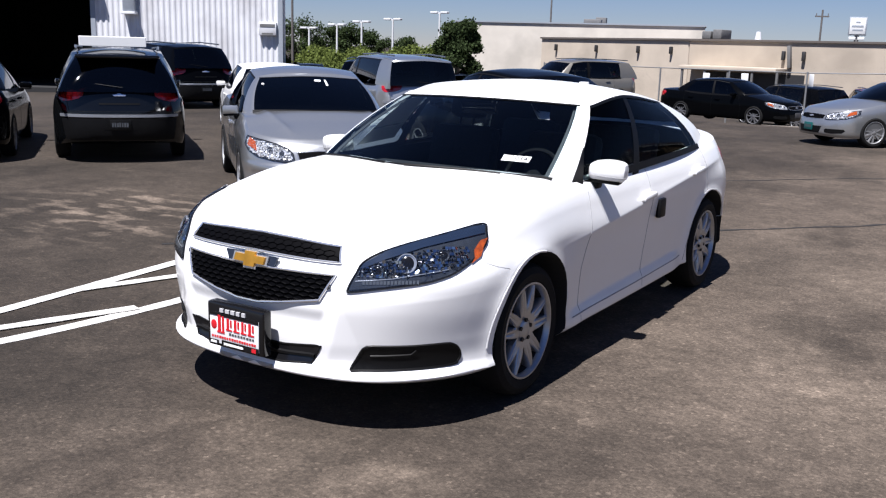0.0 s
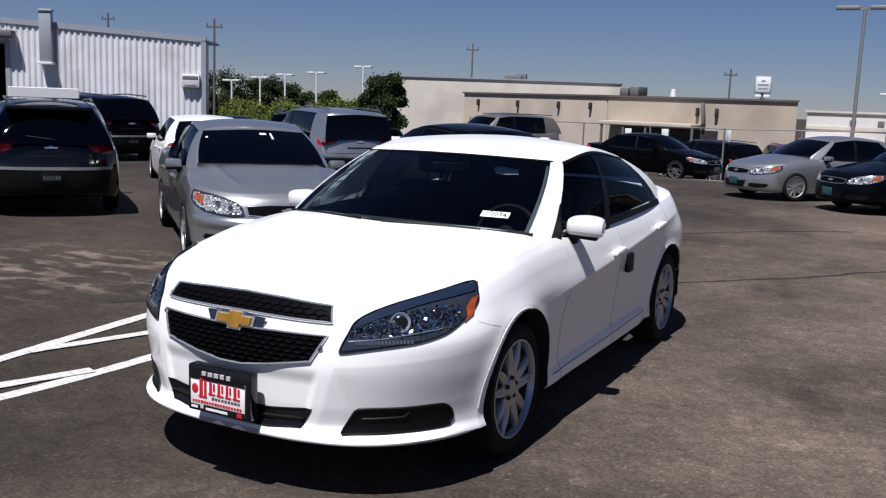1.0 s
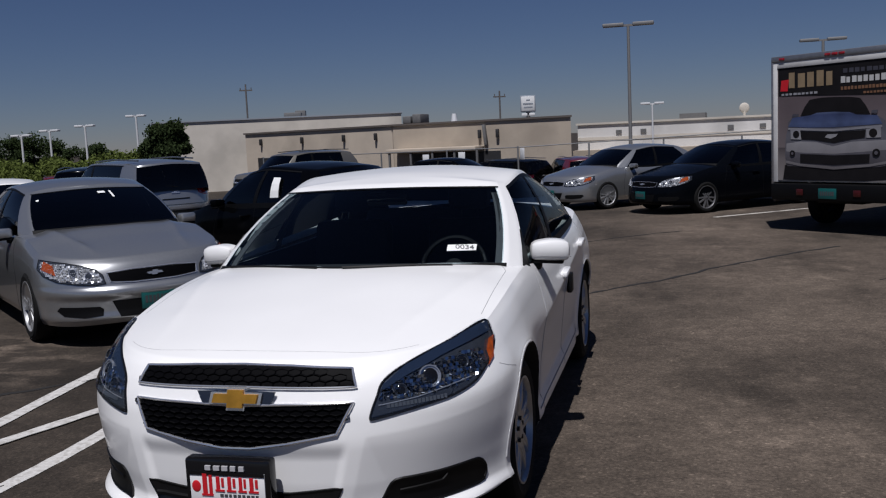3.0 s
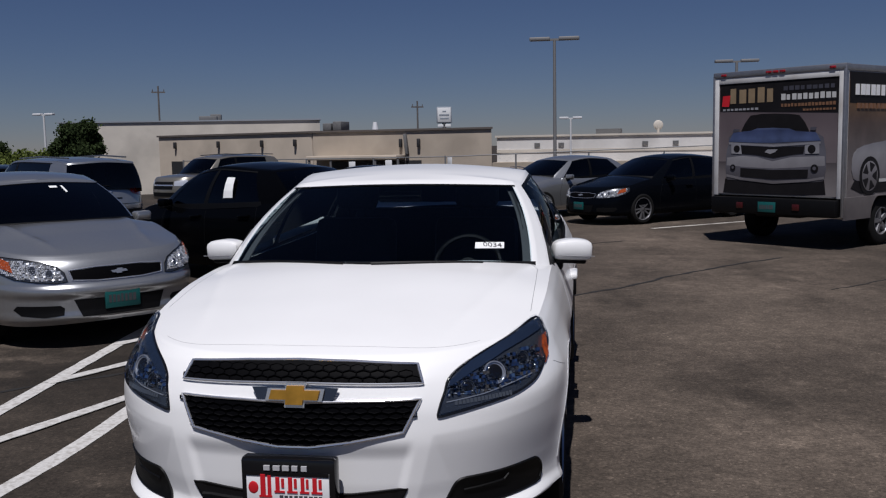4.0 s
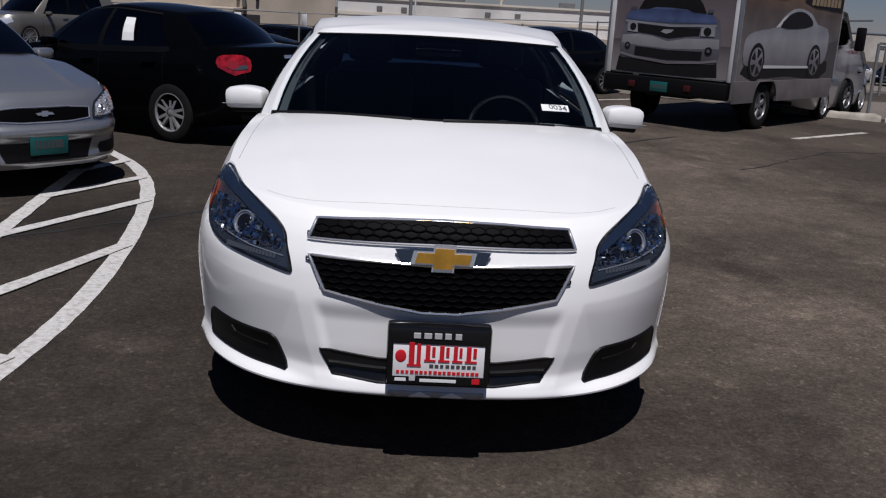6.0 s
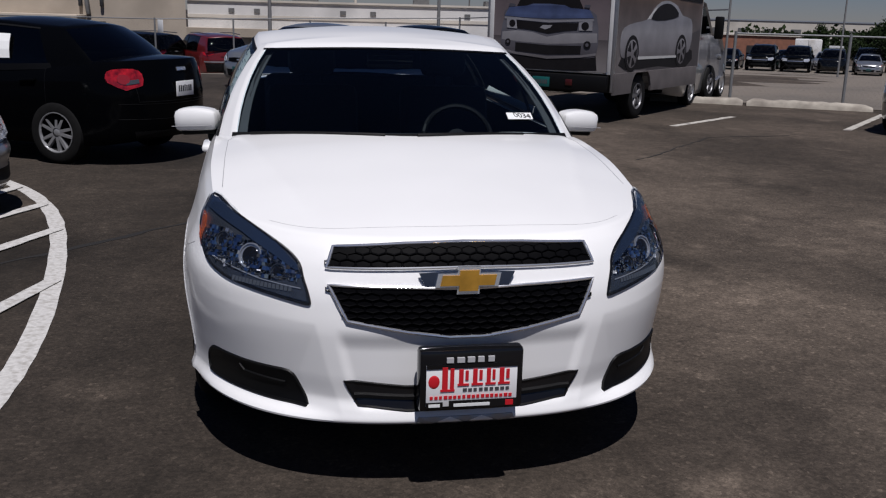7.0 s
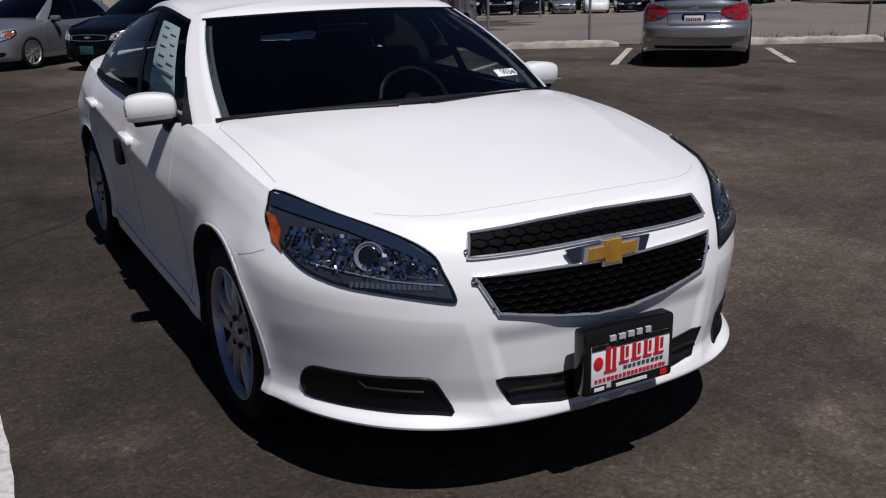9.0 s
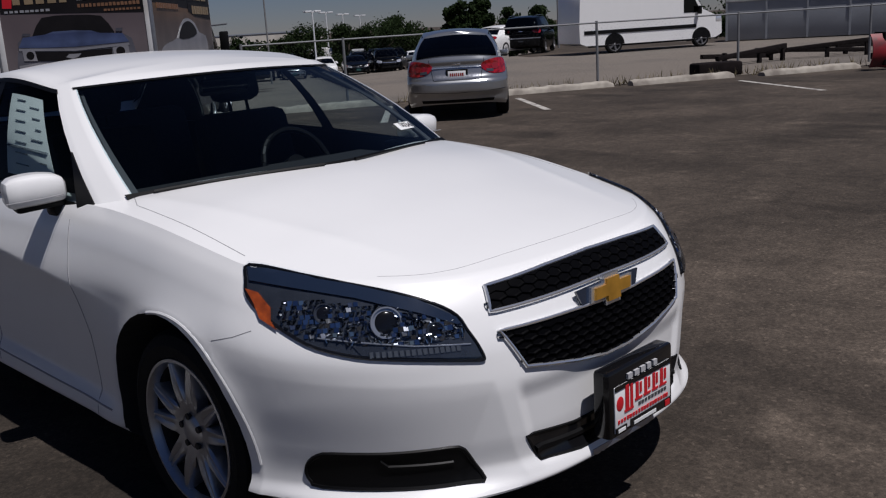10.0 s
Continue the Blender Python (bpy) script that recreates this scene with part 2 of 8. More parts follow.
class Car:
    """Body of a road vehicle with its nose at y = 0 facing -y and its left side at +x. All lengths in metres."""

    def __init__(self, spec):
        self.s = spec

    def outline(self, u, side, front, rear):
        """Half plan outline: u from 0 (nose, middle) over the side to 1 (tail, middle)."""
        s = self.s
        L, W = s["L"], s["W"] / 2 - side
        af, ar = s["af"], s["ar"]
        nf = 0.3
        if u < nf:
            k = u / nf
            a = k * math.pi / 2
            x = W * abs(math.sin(a)) ** (2 / s["pf"])
            y = af * (1 - abs(math.cos(a)) ** (2 / s["qf"]))
            y = y + front * max(0.0, 1 - y / af)
        elif u > 1 - nf:
            k = (1 - u) / nf
            a = k * math.pi / 2
            x = W * abs(math.sin(a)) ** (2 / s["pr"])
            y = ar * (1 - abs(math.cos(a)) ** (2 / s["qr"]))
            y = L - y - rear * max(0.0, 1 - y / ar)
        else:
            k = (u - nf) / (1 - 2 * nf)
            x = W + s.get("waist", 0.0) * math.sin(k * math.pi)
            y = af + k * (L - af - ar)
        return x, y

    def deck(self, x, y):
        s = self.s
        zc = lerp_table(s["deck"], y)
        w = s["W"] / 2
        z = zc - s["crown"] * (abs(x) / w) ** 2.4
        if "ridge" in s and y < 1.6:
            xr = lerp_table(s["ridge"], y)
            k = min(1.0, max(0.0, (y - 0.25) / 0.35)) * min(1.0, max(0.0, (1.6 - y) / 0.2))
            z += s.get("ridge_h", 0.007) * k * math.exp(-abs(abs(x) - xr) / 0.06)
        return z

    def body(self, nu=90, nv=18, nd=10):
        s = self.s
        rows = []
        us = [i / nu for i in range(nu + 1)]
        if nu > 200:
            us = [0.3 * i / 220 for i in range(220)] + [0.3 + 0.7 * i / (nu - 220) for i in range(nu - 219)]
        for u in us:
            row = []
            xe, ye = self.outline(u, s["prof"][-1][1], s["prof"][-1][2], s["prof"][-1][3])
            ze = self.deck(xe, ye)
            zb = lerp_table(s["bottom"], ye)
            for j in range(nv + 1):
                t = j / nv
                side, fr, re = (lerp_table([(p[0], p[k]) for p in s["prof"]], t) for k in (1, 2, 3))
                x, y = self.outline(u, side, fr, re)
                p = Vector((x, y, zb + t * (ze - zb)))
                if "sculpt" in s:
                    p = s["sculpt"](p)
                row.append(p)
            # over the deck to the middle line
            yc = min(max(ye, s["fan"][0] + (ye - s["fan"][0]) * 0.35 if ye < s["fan"][0] else ye), s["L"])
            if ye > s["fan"][1]:
                yc = s["fan"][1] + (ye - s["fan"][1]) * 0.35
            for j in range(1, nd + 1):
                t = j / nd
                x, y = xe * (1 - t), ye + (yc - ye) * t
                q = Vector((x, y, self.deck(x, y)))
                row.append(s["taper"](q) if "taper" in s else q)
            rows.append(row)
        bm = bmesh.new()
        R = [[bm.verts.new(p) for p in r] for r in rows]
        Lm = [[bm.verts.new((-p.x, p.y, p.z)) for p in r] for r in rows]
        n = len(rows[0])
        for V, flip in ((R, 0), (Lm, 1)):
            for i in range(nu):
                for j in range(n - 1):
                    q = (V[i][j], V[i + 1][j], V[i + 1][j + 1], V[i][j + 1])
                    bm.faces.new(q if not flip else q[::-1])
        # underside
        for i in range(nu):
            bm.faces.new((R[i][0], Lm[i][0], Lm[i + 1][0], R[i + 1][0]))
        bmesh.ops.remove_doubles(bm, verts=bm.verts, dist=0.0008)
        bmesh.ops.dissolve_degenerate(bm, edges=bm.edges, dist=0.0005)
        bmesh.ops.recalc_face_normals(bm, faces=bm.faces)
        return bm

    def loops(self):
        """Base and roof loops of the cabin at the pillars: rows (base point, roof point)."""
        return self.s["pillars"]

    def cabin_point(self, k, v, bulge=0.03):
        """k: float index over pillar rows; v 0 base .. 1 roof."""
        P = self.s["pillars"]
        i = min(int(k), len(P) - 2)
        f = k - i
        def cr(c, e):
            p0 = P[max(i - 1, 0)][c][e]
            p1, p2 = P[i][c][e], P[i + 1][c][e]
            p3 = P[min(i + 2, len(P) - 1)][c][e]
            if i == 0:
                p0 = (-1 if e == 0 else 1) * P[1][c][e]
            if i == len(P) - 2:
                p3 = (-1 if e == 0 else 1) * P[-2][c][e]
            return p1 + (p2 - p1) * f if self.s.get("straight", {}).get(i) else 0.5 * ((2 * p1) + (p2 - p0) * f + (2 * p0 - 5 * p1 + 4 * p2 - p3) * f * f + (3 * p1 - p0 - 3 * p2 + p3) * f**3)
        b = Vector([cr(0, e) for e in range(3)])
        r = Vector([cr(1, e) for e in range(3)])
        p = b.lerp(r, v)
        mid = Vector((0, self.s["L"] * 0.52, 0))
        out = Vector((p.x, (p.y - mid.y) * 0.35, 0))
        out = out.normalized() if out.length > 1e-4 else Vector((0, -1, 0))
        side = abs(out.x)
        return p + (out + Vector((0, 0, 0.35))).normalized() * bulge * 4 * v * (1 - v) * (0.6 + 0.6 * side)

    def patch(self, k0, k1, v0, v1, nk=10, nv=8, bulge=0.03, mirror=False, inset=0.0):
        rows = []
        for i in range(nk + 1):
            k = k0 + (k1 - k0) * i / nk
            rows.append([self.cabin_point(k, v0 + (v1 - v0) * j / nv, bulge) for j in range(nv + 1)])
        if mirror:
            rows = [[Vector((-p.x, p.y, p.z)) for p in r] for r in rows]
        return rows


def boolean_cut(ob, cutters):
    """Cuts the cutters out of ob for good and removes them."""
    for c in cutters:
        md = ob.modifiers.new("cut", "BOOLEAN")
        md.operation, md.solver, md.object = "DIFFERENCE", "EXACT", c
    dg = bpy.context.evaluated_depsgraph_get()
    dg.update()
    me = bpy.data.meshes.new_from_object(ob.evaluated_get(dg))
    ob.modifiers.clear()
    old = ob.data
    ob.data = me
    bpy.data.meshes.remove(old)
    for c in cutters:
        d = c.data
        bpy.data.objects.remove(c)
        bpy.data.meshes.remove(d)
    me.name = ob.name


def decal(bvh, pts, way, lift=0.004, deep=0.02, cuts=3):
    """A panel over the polygon pts (rough 3D points), cast along way onto the body; lift: height over the skin, deep: skirt."""
    way = Vector(way).normalized()
    bm = bmesh.new()
    vs = [bm.verts.new(p) for p in pts]
    f = bm.faces.new(vs)
    bmesh.ops.subdivide_edges(bm, edges=bm.edges[:], cuts=2)
    bmesh.ops.triangulate(bm, faces=bm.faces[:])
    for _ in range(cuts):
        long = [e for e in bm.edges if e.calc_length() > 0.045]
        if not long:
            break
        bmesh.ops.subdivide_edges(bm, edges=long, cuts=1)
        bmesh.ops.triangulate(bm, faces=bm.faces[:])
    for v in bm.verts:
        hit, nrm, _, _ = bvh.ray_cast(v.co - way * 1.2, way)
        if hit is None:
            hit, nrm, _, _ = bvh.find_nearest(v.co)
        if nrm.dot(way) > 0:
            nrm = -nrm
        v.co = hit + nrm * lift
    edge = [e for e in bm.edges if e.is_boundary]
    r = bmesh.ops.extrude_edge_only(bm, edges=edge)
    for v in r["geom"]:
        if isinstance(v, bmesh.types.BMVert):
            v.co += way * deep
    return bm


def rim_line(bvh, pts, way, r=0.008, lift=0.004, closed=True, n=6, step=0.03):
    """A thin bead cast along a polygon onto the body."""
    way = Vector(way).normalized()
    path = []
    m = len(pts)
    for i in range(m if closed else m - 1):
        a, b = Vector(pts[i]), Vector(pts[(i + 1) % m])
        k = max(1, int((b - a).length / step))
        path += [a.lerp(b, j / k) for j in range(k)]
    if not closed:
        path.append(Vector(pts[-1]))
    q = []
    for p in path:
        hit, nrm, _, _ = bvh.ray_cast(p - way * 1.2, way)
        if hit is None:
            hit, nrm, _, _ = bvh.find_nearest(p)
        if nrm.dot(way) > 0:
            nrm = -nrm
        q.append((hit, nrm))
    bm = bmesh.new()
    rings = []
    c = len(q)
    soft = []
    for i in range(c):
        near = [q[(i + k) % c] if closed else q[min(max(i + k, 0), c - 1)] for k in (-2, -1, 0, 1, 2)]
        nrm = sum((b for a, b in near), Vector()).normalized()
        soft.append((q[i][0] + nrm * lift, nrm))
    q = soft
    for i, (p, nrm) in enumerate(q):
        a = q[(i - 1) % c][0] if closed or i else p
        b = q[(i + 1) % c][0] if closed or i < c - 1 else p
        d = (b - a).normalized()
        s = d.cross(nrm).normalized()
        rings.append([bm.verts.new(p + (s * math.cos(2 * math.pi * j / n) + nrm * math.sin(2 * math.pi * j / n)) * r) for j in range(n)])
    for i in range(c if closed else c - 1):
        A, B = rings[i], rings[(i + 1) % c]
        for j in range(n):
            bm.faces.new((A[j], A[(j + 1) % n], B[(j + 1) % n], B[j]))
    return bm


def mosaic(bvh, pts, way, step, lift=0.006, tilt=26, seed=3, deep=0.003):
    """Small tilted mirror facets over a polygon (x, y, z) cast along way onto the body, as in a lamp's reflector."""
    rnd = random.Random(seed)
    way = Vector(way).normalized()
    ax = Vector((way.y, -way.x, 0)).normalized()
    P = [(Vector(p).dot(ax), 0, p[2]) for p in pts]
    xs, zs = [p[0] for p in P], [p[2] for p in P]
    base = way * (sum(Vector(p).dot(way) for p in pts) / len(pts))
    bm = bmesh.new()
    z, row = min(zs), 0
    while z < max(zs):
        x = min(xs) + (step / 2 if row % 2 else 0)
        while x < max(xs):
            if inside(P, x, z):
                o = base + ax * x
                hit, nrm, _, _ = bvh.ray_cast(Vector((o.x, o.y, z)) - way * 1.2, way)
                if hit:
                    n = (-way + nrm * 0.6).normalized()
                    q = n.to_track_quat("Z", "Y").to_matrix().to_4x4()
                    m = Matrix.Translation(hit + n * lift) @ q @ pose(0, 0, 0, rnd.gauss(0, tilt), rnd.gauss(0, tilt), rnd.uniform(-4, 4))
                    a = step * rnd.uniform(0.40, 0.52)
                    top = [bm.verts.new(m @ Vector((u * a, v * a, 0))) for u, v in ((-1, -1), (1, -1), (1, 1), (-1, 1))]
                    low = [bm.verts.new(m @ Vector((u * a, v * a, -deep))) for u, v in ((-1, -1), (1, -1), (1, 1), (-1, 1))]
                    bm.faces.new(top)
                    for k in range(4):
                        bm.faces.new((top[k], low[k], low[(k + 1) % 4], top[(k + 1) % 4]))
            x += step
        z += step * 0.9
        row += 1
    return bm


def vee_spokes(bm, rr, h):
    """Ten slim legs in five pairs round the hub, each with a raised rib along its edges and openings between them."""
    cols = (0, 0.12, 0.3, 0.5, 0.7, 0.88, 1)
    lift = (-0.006, 0.003, 0.003, -0.004, 0.003, 0.003, -0.006)
    rings = (0.24, 0.30, 0.36, 0.40, 0.46, 0.52, 0.58, 0.66, 0.75, 0.85, 0.93, 0.97)
    for i in range(10):
        rows = []
        for q in rings:
            wide = 0.30 * min(1.0, max(0.0, (q - 0.36) / 0.50)) ** 0.7
            slim = 0.175 * min(1.0, max(0.0, (q - 0.44) / 0.45)) ** 0.8
            a0 = 2 * math.pi * i / 10 + (slim if i % 2 else wide)
            a1 = 2 * math.pi * (i + 1) / 10 - (wide if i % 2 else slim)
            crown = h * (0.74 + 0.10 * math.sin(math.pi * min(1.0, (q - 0.2) / 0.8) * 0.75))
            k = smooth(0.36, 0.5, q)
            row = [Vector((crown - 0.045, math.cos(a0) * rr * q, math.sin(a0) * rr * q))]
            for c, d in zip(cols, lift):
                a = a0 + (a1 - a0) * c
                row.append(Vector((crown + d * k, math.cos(a) * rr * q, math.sin(a) * rr * q)))
            row.append(Vector((crown - 0.045, math.cos(a1) * rr * q, math.sin(a1) * rr * q)))
            rows.append(row)
        grid_bm(rows, bm)


def wheel(parent, x, y, z, r, w, side, spokes=5, double=True, rimr=0.705, material=None, label="", nuts=False):
    """A wheel under a vehicle: tyre, rim with spokes, hub. side: +1 faces +x."""
    e = new("wheel")
    e.parent = parent
    e.location = (x, y, z)
    e.rotation_euler = (random.uniform(0, 1.2), 0, 0 if side > 0 else math.pi)
    if label:
        e["label"] = label
    h = w / 2
    rr = r * rimr
    part("tyre", lathe_bm([(rr, h * 0.8), (rr * 1.06, h * 0.98), (r * 0.86, h * 1.04), (r * 0.95, h * 0.9), (r * 0.99, h * 0.66), (r, h * 0.3), (r, -h * 0.3), (r * 0.99, -h * 0.66), (r * 0.95, -h * 0.9), (r * 0.86, -h), (rr, -h * 0.8)], 48), RUBBER, e)
    bm = lathe_bm([(rr * 1.03, h * 0.9), (rr * 1.03, h * 0.98), (rr * 0.99, h * 0.99), (rr * 0.955, h * 0.86), (rr * 0.94, h * 0.7)], 48)
    if nuts:
        vee_spokes(bm, rr, h)
    for i in range(0 if nuts else spokes):
        for off in ((-0.14, 0.14) if double else (0,)):
            a0 = 2 * math.pi * i / spokes
            a1 = a0 + off * 1.7
            c0 = Vector((h * 0.74, math.cos(a0 + off * 2.0) * rr * 0.22, math.sin(a0 + off * 2.0) * rr * 0.22))
            c1 = Vector((h * 0.80, math.cos(a1) * rr * 0.97, math.sin(a1) * rr * 0.97))
            d = (c1 - c0).normalized()
            t = Vector((1, 0, 0)).cross(d).normalized()
            w0, w1 = (0.025, 0.0195) if double else (0.04, 0.055)
            n = Vector((1, 0, 0))
            V = [bm.verts.new(c + t * sg * ww + n * dz) for c, ww, dz0 in ((c0, w0, 0.012), (c1, w1, 0.006)) for sg, dz in ((-1, -0.03), (-0.7, dz0), (0.7, dz0), (1, -0.03))]
            for j in range(3):
                bm.faces.new((V[j], V[j + 1], V[j + 5], V[j + 4]))
    bm2 = lathe_bm([(0.001, h * 0.86), (rr * 0.14, h * 0.85), (rr * 0.2, h * 0.8), (rr * 0.26, h * 0.7), (rr * 0.28, h * 0.5)], 24)
    part("rim", bm, material or ALLOY, e, "silver alloy rim")
    part("hub", bm2, material or ALLOY, e)
    for i in range(5 if nuts else 0):
        a = 2 * math.pi * (i + 0.5) / 5
        part("wheel_nut", cyl_bm((h * 0.7, math.cos(a) * rr * 0.22, math.sin(a) * rr * 0.22), (h * 0.86, math.cos(a) * rr * 0.22, math.sin(a) * rr * 0.22), 0.011, n=8), DARKALLOY, e)
    # barrel and disc near-black: shade in the gaps behind the spokes, as colour
    part("rim_barrel", lathe_bm([(rr * 0.94, h * 0.7), (rr * 0.9, h * 0.4), (rr * 0.9, -h * 0.8)], 32), DARKALLOY, e)
    part("brake_disc", lathe_bm([(0.02, h * 0.2), (rr * 0.85, h * 0.2), (rr * 0.85, h * 0.1)], 32), DARKALLOY, e)
    return e


def mirrored(pts):
    return [(-p[0], p[1], p[2]) for p in pts]


def prism(name, pts, z0, z1):
    bm = bmesh.new()
    A = [bm.verts.new((p[0], p[1], z0)) for p in pts]
    B = [bm.verts.new((p[0], p[1], z1)) for p in pts]
    n = len(pts)
    bm.faces.new(A[::-1])
    bm.faces.new(B)
    for i in range(n):
        bm.faces.new((A[i], A[(i + 1) % n], B[(i + 1) % n], B[i]))
    return part(name, bm, CABIN, smooth=False)


def seat(parent, x, y, z, w=0.5, head=True, back=0.62):
    bm = bmesh.new()
    add_box(bm, x - w / 2, x + w / 2, y - 0.05, y + 0.5, z, z + 0.16, 0.05)
    m = pose(x, y + 0.46, z + 0.1, -14)
    add_box(bm, -w / 2, w / 2, -0.06, 0.08, 0.0, back, 0.055, m)
    if head:
        add_box(bm, -0.13, 0.13, -0.05, 0.06, back + 0.05, back + 0.23, 0.045, m)
        for sx in (-0.05, 0.05):
            add_cyl(bm, m @ Vector((sx, 0.0, back - 0.02)), m @ Vector((sx, 0.0, back + 0.08)), 0.008, n=6)
    return part("seat", bm, SEATCLOTH, parent)


def build_car(name, spec, m, paint, label, category, glass=None, fine=False, group="", cabin=True):
    """A whole vehicle: body with wheel arches, cabin, panes, wheels, mirrors. Returns the thing and the body's tree of faces."""
    e = thing(name, m, label, category, group)
    car = Car(spec)
    glass = glass or DARKGLASS
    body = part("body", car.body(420, 96, 44) if fine else car.body(*spec.get("mesh", (64, 14, 8))), [paint, CABIN], e, angle=40)
    cuts = []
    R, wy = spec["R"], spec["axles"]
    for y in wy:
        bm = bmesh.new()
        for sg in (-1, 1):
            add_cyl(bm, (sg * (spec["W"] / 2 - 0.34), y, R + 0.01), (sg * (spec["W"] / 2 + 0.2), y, R + 0.01), R + spec.get("gap", 0.045), n=40)
        cuts.append(part("cut", bm, CABIN, smooth=False))
    loop = []
    for i in range(25):
        k = 6 * i / 24
        loop.append(car.cabin_point(k, 0.0, 0))
    pts = [Vector((p.x * 0.93, p.y + (0.004 if i < 5 else -0.06 if i > 19 else 0), 0)) for i, p in enumerate(loop)]
    ring = pts + [Vector((-p.x, p.y, 0)) for p in reversed(pts[1:-1])]
    cuts.append(prism("cut", ring, 0.42, 1.6))
    boolean_cut(body, cuts + spec.get("cutters", []))
    body.data.shade_smooth()
    body.data.set_sharp_from_angle(angle=radians(38))
    bm = bmesh.new()
    bm.from_mesh(body.data)
    bvh = BVHTree.FromBMesh(bm)
    bm.free()
    # cabin: painted roof with pillars, dark window surrounds, panes
    bm = bmesh.new()
    hd = spec.get("header", 0.93)
    for mi in (False, True):
        for k0, k1, v0, v1, nk in ((0, 6, hd, 1.0, 48), (0.955, 2.04, -0.12, hd, 8), (3.96, 5.05, -0.12, hd, 8)):
            grid_bm(car.patch(k0, k1, v0, v1, nk, 6 if v0 < 0 else 2, 0.03, mi), bm)
        rl, nd = spec["roofline"], 9
        rows = []
        y_f, y_r = car.cabin_point(0, 1).y, car.cabin_point(6, 1).y
        for i in range(49):
            k = 6 * i / 48
            p = car.cabin_point(k, 1.0, 0)
            yc = p.y
            fan = 0.45
            if yc < y_f + fan:
                yc = y_f + (yc - y_f) * 1.0 + 0.0 if k > 1 else p.y
            row = []
            for j in range(nd + 1):
                t = j / nd
                s = 1 - (1 - t) ** 2
                z = p.z + (lerp_table(rl, p.y) - p.z) * s
                row.append(Vector((p.x * (1 - t) * (-1 if mi else 1), p.y + 0.0, z)))
            rows.append(row)
        grid_bm(rows, bm)
    bmesh.ops.remove_doubles(bm, verts=bm.verts, dist=0.002)
    if fine:
        lining = bm.copy()
        for v in lining.verts:
            v.co = Vector((0, 2.7, 0.9)) + (v.co - Vector((0, 2.7, 0.9))) * 0.965
        part("headliner", lining, CABIN, e, "dark cabin lining", angle=50)
    roof = part("roof", bm, paint, e, angle=50)
    bm = bmesh.new()
    for mi in (False, True):
        grid_bm(car.patch(2.955, 3.045, -0.1, hd, 2, 6, 0.03, mi), bm)
        for k0, k1, v0, v1, nk in ((2.0, 4.0, -0.06 if fine else -0.1, 0.035, 20), (0.0, 1.0, -0.1, 0.032 if fine else 0.02, 16), (2.0, 4.0, hd - 0.03, hd + 0.012, 20), (0.0, 0.99, hd - 0.015, hd + 0.006, 16)):
            rows = car.patch(k0, k1, v0, v1, nk, 2, 0.03, mi)
            c = Vector((0, spec["L"] * 0.52, 1.1))
            grid_bm([[p + (p - c).normalized() * (0.006 if fine and k1 == 1.0 else 0.003) for p in r] for r in rows], bm)
    part("window_trim", bm, TRIMBLACK, e, "black window trim")
    for nm, k0, k1, both in (("windscreen", 0, 0.965, False), ("rear_window", 5.04, 6, False), ("front_door_glass", 2.03, 2.96, True), ("rear_door_glass", 3.04, 3.97, True)):
        if not both:
            a = car.patch(k0, k1, 0.0, hd, 14, 10, 0.03, True)
            b = car.patch(k0, k1, 0.0, hd, 14, 10, 0.03, False)
            rows = (a[::-1] + b[1:]) if k0 == 0 else (b + a[::-1][1:])
            part(nm, grid_bm(rows), glass, e)
        else:
            for mi in (False, True):
                part(nm, grid_bm(car.patch(k0, k1, 0.0, hd, 10, 8, 0.026, mi)), SIDEGLASS if fine else glass, e)
    # seats
    p3 = spec["pillars"][3][0]
    zs = spec.get("seat_z", 0.48)
    for x in (-0.37, 0.37):
        seat(e, x, p3[1] - 0.55, zs)
    if cabin:
        seat(e, 0, p3[1] + 0.45, zs + 0.03, 1.25, False, 0.58)
    # wheels
    for y in wy:
        for sg in (-1, 1):
            wheel(e, sg * (spec["W"] / 2 - (0.124 if fine else 0.098)), y, R, R, 0.215, sg, double=fine or spec.get("double", True), nuts=fine, rimr=spec.get("rimr", 0.705), material=None if fine else DIMALLOY if paint in (BLACKP, NAVY, CHARCOAL) and spec["L"] > 4.6 else MIDALLOY)
    # mirrors
    mx, my, mz = spec["mirror"]
    for sg in (-1, 1):
        bm = bmesh.new()
        mm = pose(sg * mx, my, mz) @ Matrix.Diagonal((sg, 1, 1, 1)) @ pose(0, 0, 0, 0, 3, 12)
        mw = 0.205 if fine else 0.185
        add_box(bm, 0, mw, -0.07, 0.055, -0.040 if fine else -0.036, 0.058, 0.026 if fine else 0.024)
        if fine:
            bmesh.ops.subdivide_edges(bm, edges=[e_ for e_ in bm.edges if e_.calc_length() > 0.05], cuts=5, use_grid_fill=True)
        for v in bm.verts:
            f = v.co.x / mw
            v.co.z = -0.036 + (v.co.z + 0.036) * (0.72 + 0.42 * math.sin(math.pi * min(1, 0.15 + 0.6 * f)))
            v.co.y *= 0.75 + 0.3 * math.sin(math.pi * (0.2 + 0.6 * f))
            if fine:
                v.co.y -= 0.012 * math.sin(math.pi * min(1.0, max(0.0, (v.co.z + 0.05) / 0.14)))
        bmesh.ops.transform(bm, matrix=mm, verts=bm.verts)
        mh = part("mirror_housing", bm, paint, e, "painted mirror housing")
        bm = bmesh.new()
        add_box(bm, -0.10, 0.06, -0.03, 0.05, -0.10, -0.04, 0.02, pose(sg * mx, my, mz) @ Matrix.Diagonal((sg, 1, 1, 1)))
